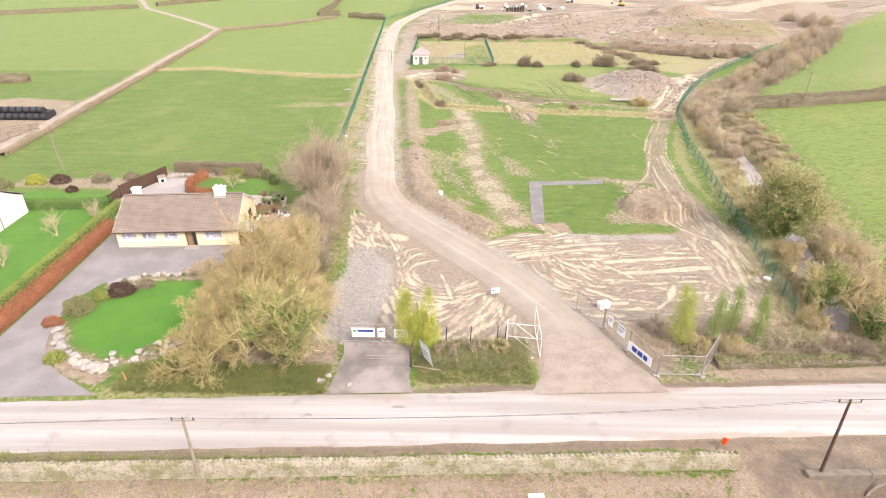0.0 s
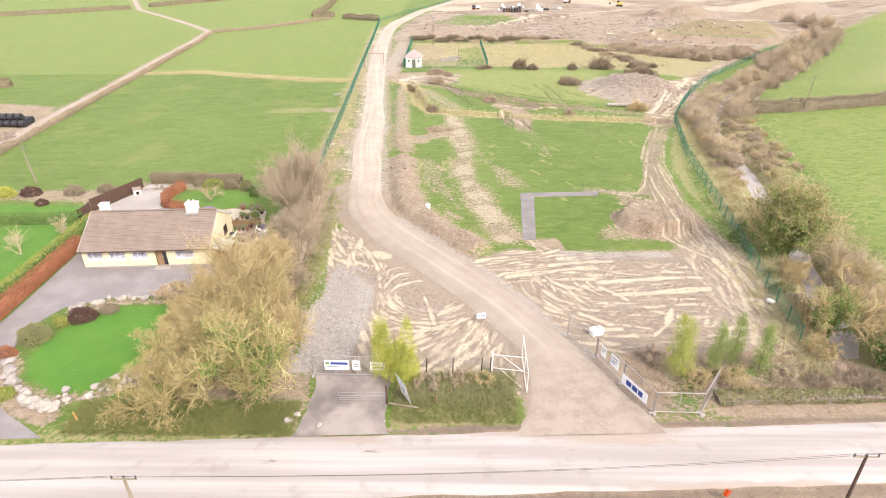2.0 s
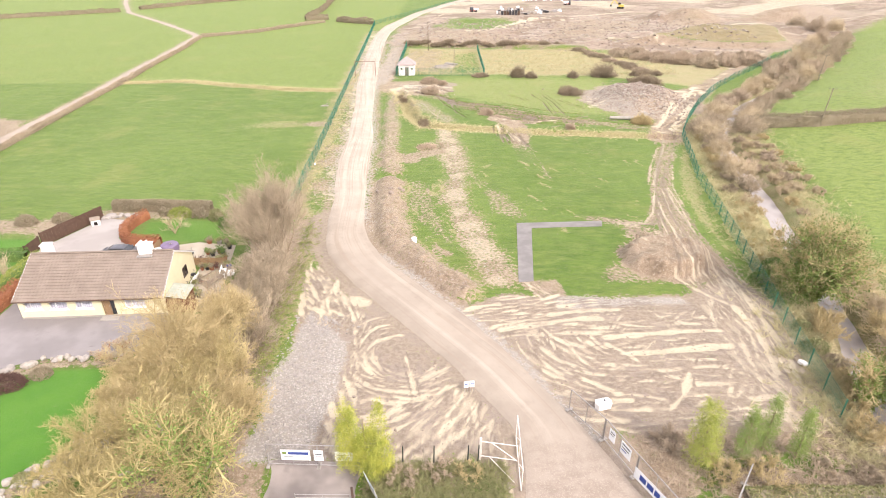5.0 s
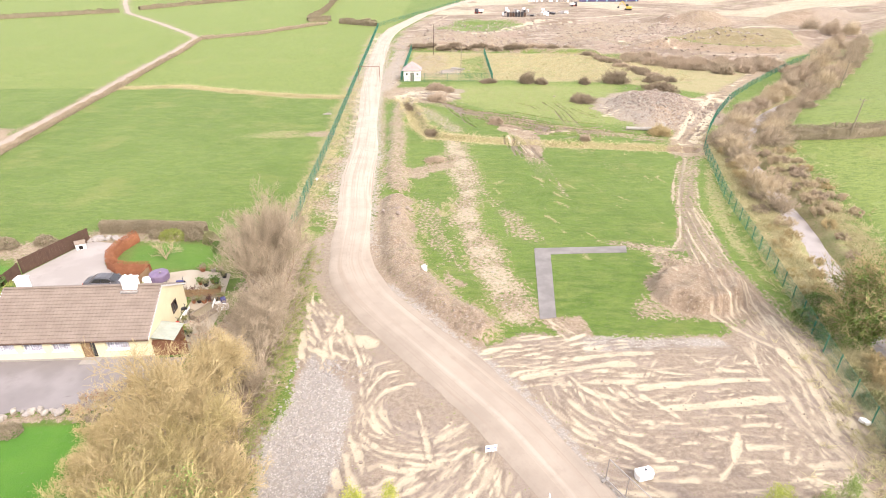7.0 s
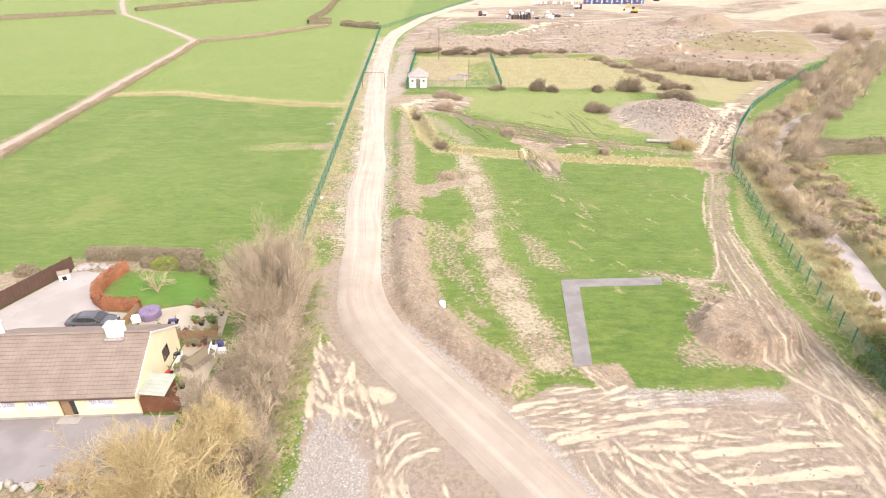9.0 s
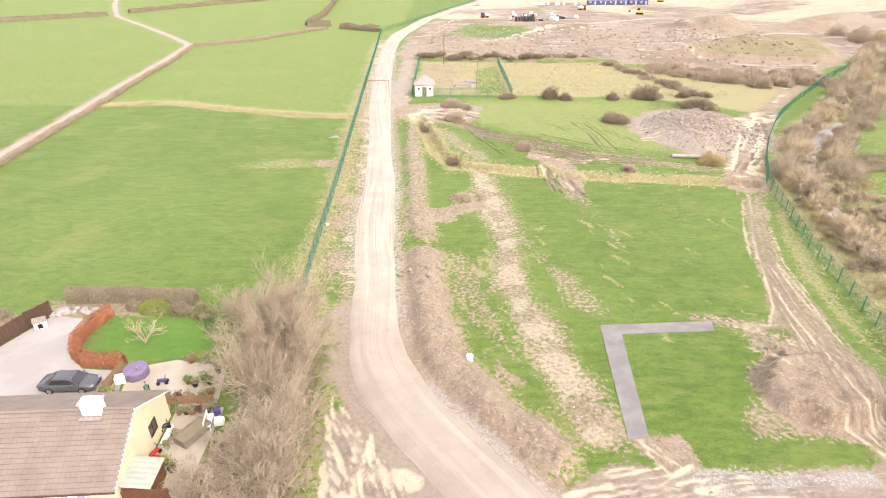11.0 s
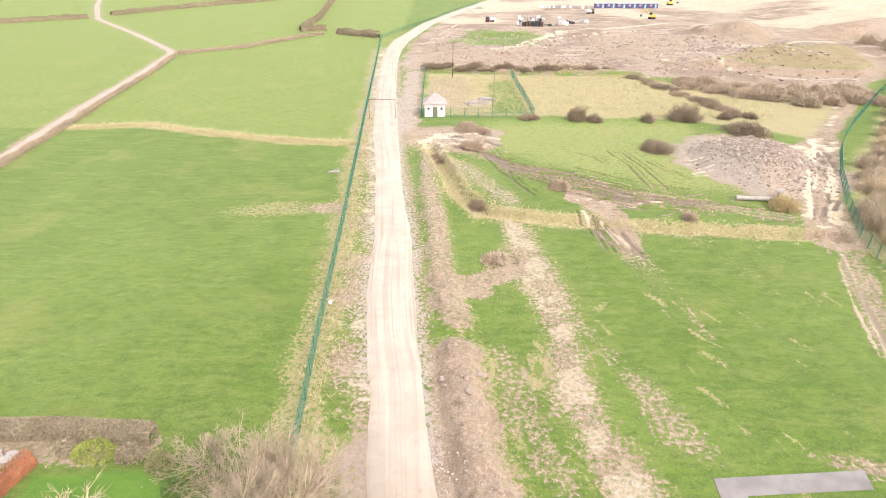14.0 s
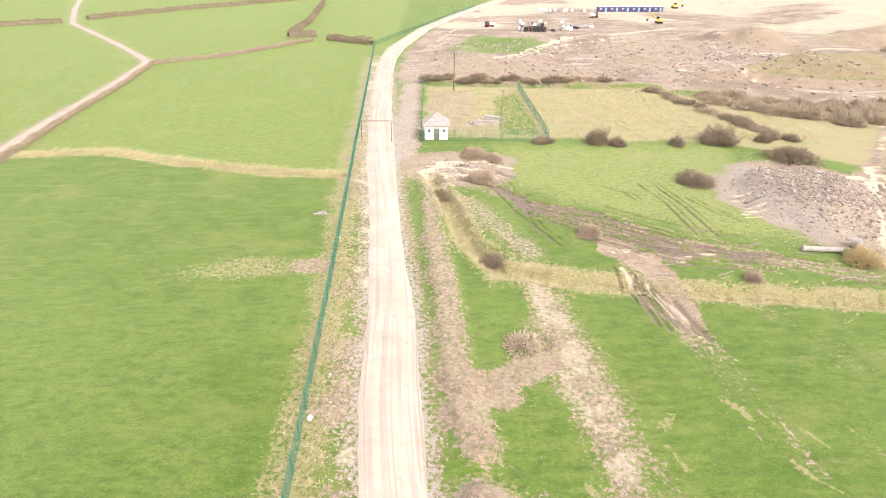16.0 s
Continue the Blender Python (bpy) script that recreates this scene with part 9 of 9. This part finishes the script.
def near_line(line, half):
    def place(rng):
        k = rng.integers(0, len(line) - 1)
        f = rng.random()
        a, b = line[k], line[k + 1]
        return (a[0] + (b[0] - a[0]) * f + rng.normal() * half, a[1] + (b[1] - a[1]) * f + rng.normal() * half)
    return place


litter("rubble_stones", "tumbled brown and grey rubble stones", 5200, lambda r: (47 + r.normal() * 5.0, 140 + r.normal() * 5.8), 0.05, 0.27, "stone_brown", 61)
litter("rubble_stones", "pale broken stones over the rubble heap", 700, lambda r: (47 + r.normal() * 5.2, 140 + r.normal() * 6.0), 0.06, 0.30, "stone_pale", 62)
litter("verge_stones", "pale loose stones along the edge of the haul road", 900, near_line([(p[0] - 1.4, p[1]) for p in HAUL_L[9:18]], 1.0), 0.03, 0.15, "stone_pale", 63)
litter("verge_stones", "pale loose stones along the haul road berm", 700, near_line([(p[0] + 0.6, p[1]) for p in HAUL_R[7:17]], 0.35), 0.03, 0.14, "stone_pale", 64)
litter("bank_stones", "earthy stones on the soil bank", 700, near_line(BERM, 1.2), 0.03, 0.15, "stone_brown", 65)
litter("gravel_stones", "grey broken stone in the gravel patch", 2600, lambda r: (-8.2 + r.normal() * 1.2, r.uniform(38.6, 55.5)), 0.04, 0.16, "stone_grey", 66)
litter("strip_stones", "pale stones along the stripped track", 500, near_line([(2.8, 116), (4.2, 103), (4.8, 92), (4.6, 84), (5.6, 77), (7.4, 69), (8.6, 62.5)], 0.8), 0.03, 0.13, "stone_pale", 67)
litter("yard_clods", "clods of dried mud on the churned yard", 700, lambda r: (r.uniform(9, 34), r.uniform(41, 59)), 0.03, 0.14, "stone_brown", 68)
litter("yard_clods", "clods of dried mud on the entrance yard", 350, lambda r: (r.uniform(-6, 5), r.uniform(39, 50)), 0.03, 0.14, "stone_brown", 69)
litter("site_stones", "pale spoil stones beside the far haul road", 1600, lambda r: (-13 + r.normal() * 2.6 - 0.06 * 60 * r.random(), r.uniform(158, 250)), 0.06, 0.34, "stone_pale", 70)
litter("far_rubble", "pale rubble over the far building site", 1900, lambda r: (r.uniform(-8, 110), r.uniform(217, 300)), 0.10, 0.5, "stone_pale", 71)
litter("far_clods", "brown clods over the far building site", 3200, lambda r: (r.uniform(-8, 110), r.uniform(216, 290) - 20 * r.random() * r.random()), 0.12, 0.6, "stone_brown", 72)


litter("apron_grit", "pale loose grit on the old gateway apron", 420, lambda r: (r.uniform(-8.4, -2.2), r.uniform(32.2, 38.2)), 0.015, 0.06, "stone_pale", 75)
litter("compound_rubble", "pale scrap and broken blocks heaped in the compound", 260, lambda r: (2.4 + r.normal() * 1.6, 178.5 + r.normal() * 1.6), 0.12, 0.45, "stone_pale", 73)
litter("gateway_rubble", "pale stones strewn over the muddy gateway", 420, lambda r: (-4 + r.normal() * 3.4, 151.5 + r.normal() * 3.0), 0.06, 0.3, "stone_pale", 74)


def tufts(name, label, count, place, h, mat, seed, blades=7):
    """Clumps of grass blades too many to count, joined."""
    rng = np.random.default_rng(seed)
    P = np.array([place(rng) for _ in range(count)])
    z = height(P[:, 0], P[:, 1])
    a = np.repeat(np.stack([P[:, 0], P[:, 1], z - 0.03], 1), blades, 0)
    n = len(a)
    hh = h * rng.uniform(0.5, 1.3, n)
    d = rng.normal(size=(n, 3)) * np.array([0.8, 0.8, 0.2]) + np.array([0, 0, 0.8])
    a = a + rng.normal(size=(n, 3)) * np.array([0.10, 0.10, 0])
    b = a + d * hh[:, None]
    ob = new(name, tubes(name, a, b, np.full(n, 0.022), np.full(n, 0.004), MAT[mat], 3))
    return tagged(ob, label, "grass", kind="stuff")


def stream_side(rng):
    y = rng.uniform(38, 122)
    return (float(river_x(y)) + rng.choice((-1, 1)) * (3.0 + abs(rng.normal()) * 2.2), y)


tufts("ditch_straw", "straw-coloured rank grass on the ditch banks", 1500, near_line(DITCH, 1.3), 0.5, "straw", 81)
tufts("bank_straw", "straw-coloured rank grass along the stream", 6500, stream_side, 0.6, "straw", 82)
tufts("verge_tufts", "rough green and straw grass on the front verge", 1092, lambda r: (r.uniform(-1.8, 7.4), r.uniform(32.9, 35.6)), 0.2, "bank_green", 83)
tufts("verge_tufts", "brown dead weeds on the front verge", 900, lambda r: (r.uniform(-1.8, 7.4), r.uniform(34.6, 38.2)), 0.42, "leaf_olive", 84)
tufts("verge_tufts", "dark rough grass below the roadside scrub", 2600, lambda r: (r.uniform(-25, -8.8), r.uniform(31.7, 34.9)), 0.34, "bank_green", 85)
tufts("verge_tufts", "rough grass on the bank beside the haul road", 800, near_line([(-12.4, 40), (-11.8, 50), (-12.6, 60), (-13.4, 76)], 0.7), 0.22, "tuft", 86)
tufts("verge_tufts", "straw grass beside the mesh fence", 520, near_line([(-16.6, 80), (-17.6, 105), (-19, 130), (-21.6, 170)], 0.9), 0.4, "straw", 87)
tufts("road_tufts", "green and straw grass on the roadside verge", 1092, lambda r: (r.uniform(-32, 19), r.uniform(24.6, 25.6)), 0.25, "tuft", 88)
tufts("field_straw", "pale rank grass over the rough field", 3780, lambda r: (r.uniform(-9, 66), r.uniform(168, 208)), 0.6, "straw", 89, 5)
tufts("field_ditch_straw", "straw-coloured grass along the pasture ditch", 1260, near_line([(-80, 157.3), (-64, 160.2), (-48, 154.0), (-34, 150.4), (-21.5, 148.8)], 0.8), 0.55, "straw", 90)
tufts("scrub_floor", "dead bracken under the roadside scrub", 900, lambda r: (r.uniform(17, 36), r.uniform(35.6, 41)), 0.35, "twig_red", 91)
tufts("south_bank", "dead grass and bracken below the road", 500, lambda r: (r.uniform(-30, 34), r.uniform(17, 23)), 0.3, "tuft", 92)


def low_wall():
    ob = thing("low_wall", pose(22.9, 34.75, 0, 0, 0, 2.4), "low brown stone wall beside the road", "wall", kind="structure")
    rng = random.Random(4)
    part("wall_core", boxes((0, 34, 0.05, 0.38, -0.1, 0.38)), MAT["stone_dark"], ob)
    k = 0
    for i in range(95):
        bm = bmesh.new()
        rock(bm, (0.2 + i * 0.355, 0.2, 0.34 + rng.uniform(-0.03, 0.05)), rng.uniform(0.17, 0.23), 900 + i, 0.7, 1)
        part("stone", bm, MAT["stone_dark"], ob)


low_wall()

# ---- far neighbours ----


def bale(me, x, y, z, rz):
    ob = new("silage_bale", me)
    ob.matrix_world = pose(x, y, z, 0, 0, rz)
    return tagged(ob, "black plastic-wrapped silage bale in a stacked row", "silage bale", "silage bales")


bm = bmesh.new()
rod(bm, (0, -0.6, 0.62), (0, 0.6, 0.62), 0.66, sides=14)
bmesh.ops.bevel(bm, geom=[e for e in bm.edges if len(e.link_faces) == 2 and e.calc_face_angle(0) > 1.0], offset=0.12, segments=2, affect="EDGES")
first_bale = placed("silage_bale", bm, MAT["black_wrap"], pose(-78.2, 108.0, 0, 0, 0, 90), "black plastic-wrapped silage bale in a stacked row", "silage bale", "silage bales")
for row in range(3):
    for i in range(9):
        if row or i:
            bale(first_bale.data, -78.2 - i * 1.35 - row * 0.3, 108.0 + row * 1.5, 0, 90)
for i in range(8):
    bale(first_bale.data, -79.0 - i * 1.35, 108.7, 1.12, 90)


def pen_fence(a, b):
    d = (b[0] - a[0], b[1] - a[1])
    L = math.hypot(*d)
    ob = thing("pen_fence", facing(a, b, lie(*a)), "weathered timber cattle pen rails", "fence")
    for z in (0.35, 0.75, 1.15):
        part("rail", boxes((0, L, -0.03, 0.03, z, z + 0.12)), MAT["old_wood"], ob)
    for i in range(int(L / 2.2) + 1):
        part("post", boxes((i * 2.2 - 0.06, i * 2.2 + 0.06, 0.032, 0.15, 0, 1.4)), MAT["old_wood"], ob)


pen_fence((-77, 93), (-74.8, 101))
pen_fence((-86, 92), (-77, 93))
pen_fence((-80, 98), (-74.8, 101))


def white_house():
    ob = thing("white_house", pose(-61.0, 56.6, 0, 0, 0, 4), "white rendered outbuilding with a dark grey roof", "house")
    L, D, H, R = 8.4, 7.5, 2.5, 4.4
    part("wall", boxes((0, L, 0, 0.3, 0, H), (0, L, D - 0.3, D, 0, H)), MAT["white_paint"], ob)
    for x0 in (0, L - 0.3):
        bm = bmesh.new()
        ring = [(0.303, 0), (D - 0.303, 0), (D - 0.303, H), (D / 2, R - 0.1), (0.303, H)]
        loft(bm, [[(x0, y, z) for y, z in ring], [(x0 + 0.3, y, z) for y, z in ring]])
        part("gable_wall", bm, MAT["white_paint"], ob)
    for s in (0, 1):
        bm = bmesh.new()
        y0, y1 = (-0.35, D / 2) if s == 0 else (D + 0.35, D / 2)
        loft(bm, [[(x, y0, H - 0.18), (x, y1, R), (x, y1, R + 0.12), (x, y0, H - 0.06)] for x in (-0.2, L + 0.2)])
        part("roof_slope", bm, MAT["slate"], ob, "dark grey roof")
    part("down_pipe", rods(((L + 0.06, 2.4, 0), (L + 0.06, 2.4, 3.2), 0.05)), MAT["slate"], ob)


white_house()


def container_row():
    for i in range(6):
        ob = thing("site_cabin", pose(81 + i * 6.1, 393 + i * 0.5, lie(81 + i * 6.1, 393), 0, 0, 4), "navy site cabin in a long row", "cabin", "site cabins")
        part("shell", boxes((0, 5.8, 0, 2.4, 0.1, 2.6), bevel=0.05), MAT["navy"], ob)
        part("roof_rim", boxes((-0.05, 5.85, -0.05, 2.45, 2.605, 2.75)), MAT["white_paint"], ob)
        part("window", boxes((1.0, 2.2, -0.04, -0.003, 1.1, 2.0)), MAT["galv"], ob)
        part("door", boxes((4.0, 4.9, -0.04, -0.003, 0.15, 2.1)), MAT["sign_sky"], ob)


container_row()
rp = random.Random(12)
for i in range(26):
    x, y = 28 + rp.uniform(0, 24), 316 + rp.uniform(0, 26)
    ob = thing("material_pallet", pose(x, y, lie(x, y), 0, 0, rp.uniform(-20, 20)), "wrapped pallet of building blocks on the far site", "pallet", "site pallets")
    hgt = rp.uniform(0.8, 2.0)
    part("pallet", boxes((-0.6, 0.6, -0.5, 0.5, 0, 0.14)), MAT["old_wood"], ob)
    part("load", boxes((-0.57, 0.57, -0.47, 0.47, 0.142, hgt), bevel=0.04), MAT[rp.choice(("white_plastic", "stone_grey", "sign_white", "black_wrap", "stone_pale"))], ob)
for i in range(18):
    x, y = 50 + i * 1.55, 391 + rp.uniform(-2, 2)
    ob = thing("material_pallet", pose(x, y, lie(x, y), 0, 0, rp.uniform(-10, 10)), "pale bagged pallet in a far row", "pallet", "site pallets")
    part("pallet", boxes((-0.6, 0.6, -0.5, 0.5, 0, 0.14)), MAT["old_wood"], ob)
    part("load", boxes((-0.57, 0.57, -0.47, 0.47, 0.142, 1.5), bevel=0.05), MAT[rp.choice(("white_plastic", "stone_grey"))], ob)

for i in range(16):
    x, y = 29 + (i % 8) * 1.35, 313.5 + (i // 8) * 1.6
    ob = thing("material_pallet", pose(x, y, lie(x, y), 0, 0, rp.uniform(-4, 4)), "dark wrapped stack of building blocks on the far site", "pallet", "site pallets")
    part("pallet", boxes((-0.6, 0.6, -0.5, 0.5, 0, 0.14)), MAT["old_wood"], ob)
    part("load", boxes((-0.5, 0.5, -0.47, 0.47, 0.142, rp.uniform(1.6, 2.4)), bevel=0.04), MAT[rp.choice(("black_wrap", "brown_fence", "black_wrap", "stone_grey"))], ob)
for i in range(22):
    x = 40 + rp.uniform(0, 22)
    y = 316 + (x - 40) * 0.5 + rp.uniform(-2, 4)
    ob = thing("material_pallet", pose(x, y, lie(x, y), 0, 0, rp.uniform(-30, 30)), "pale wrapped pallet of building boards on the far site", "pallet", "site pallets")
    part("pallet", boxes((-0.6, 0.6, -0.5, 0.5, 0, 0.14)), MAT["old_wood"], ob)
    part("load", boxes((-0.9, 0.9, -0.5, 0.5, 0.142, rp.uniform(0.5, 1.5)), bevel=0.04), MAT[rp.choice(("white_plastic", "stone_pale", "galv", "black_wrap", "stone_pale"))], ob)


def digger(x, y, rz):
    ob = thing("excavator", pose(x, y, lie(x, y), 0, 0, rz), "yellow excavator standing on the far site", "excavator")
    for s in (-1.0, 0.5):
        part("track", boxes((-1.8, 1.8, s, s + 0.5, 0, 0.8), bevel=0.2), MAT["tyre"], ob)
    part("house", boxes((-1.7, 1.0, -1.1, 1.1, 0.85, 2.0), bevel=0.1), MAT["yellow"], ob)
    part("cab", boxes((0.0, 1.3, 0.1, 1.1, 2.003, 3.0), bevel=0.1), MAT["car_glass"], ob)
    part("boom", rods(((1.0, -0.3, 1.8), (3.6, -0.3, 4.4), 0.22)), MAT["yellow"], ob)
    part("dipper", rods(((3.6, -0.3, 4.4), (5.2, -0.3, 1.8), 0.18)), MAT["yellow"], ob)
    part("bucket", boxes((4.7, 5.6, -0.8, 0.2, 0.9, 1.8), bevel=0.1), MAT["ink"], ob)


digger(97, 345, 160)
digger(131, 415, 20)


def dumper(x, y, rz):
    ob = thing("site_dumper", pose(x, y, lie(x, y), 0, 0, rz), "small pale dumper truck beside the far track", "dumper")
    bm = bmesh.new()
    loft(bm, [[(-0.2, -0.8, 0.9), (2.0, -0.8, 0.7), (2.0, 0.8, 0.7), (-0.2, 0.8, 0.9)], [(-0.4, -1.1, 1.9), (2.6, -1.1, 1.7), (2.6, 1.1, 1.7), (-0.4, 1.1, 1.9)]])
    part("skip", bm, MAT["white_paint"], ob)
    part("chassis", boxes((-2.0, 1.8, -0.6, 0.6, 0.5, 0.88), bevel=0.05), MAT["red"], ob)
    part("cab", boxes((-1.9, -0.6, -0.7, 0.7, 0.885, 2.4), bevel=0.08), MAT["ink"], ob)
    for wx in (-1.4, 1.2):
        for wy in (-0.95, 0.6):
            bm = bmesh.new()
            rod(bm, (wx, wy, 0.5), (wx, wy + 0.35, 0.5), 0.5, sides=14)
            part("wheel", bm, MAT["tyre"], ob)


dumper(16.8, 328, 30)
dumper(72, 366, 200)


def branch_on_ground(x, y, rz, ln, seed):
    bare_tree("fallen_branch", x, y, ln, ln * 0.4, 2, [(4, 0.5, 0.6, 0.5)], "bark_pale", "twig_pale", seed, "pale broken branch lying on the grass", "branch", radius=0.045, low=0.2, up=-0.45, twig_r=0.02)


for i, (x, y, ln) in enumerate([(-11.8, 52.2, 1.8), (-12.4, 58.0, 1.5), (-12.2, 47.0, 1.4), (-3.2, 96.0, 1.5), (31.0, 119.6, 1.8), (-12.8, 66.5, 1.3), (2.4, 117.4, 1.6), (-4.2, 62.0, 1.0)]):
    branch_on_ground(x, y, 0, ln, 600 + i)
for i in range(10):
    x, y = 14 + rb.uniform(0, 26), 120 + rb.uniform(-3, 6)
    single("loose_plank", boxes((-1.2, 1.2, -0.09, 0.09, 0, 0.05)), "old_wood", pose(x, y, lie(x, y) + 0.03, 0, 0, rb.uniform(-30, 30)), "weathered loose plank in the muddy tracks", "plank", "loose planks")
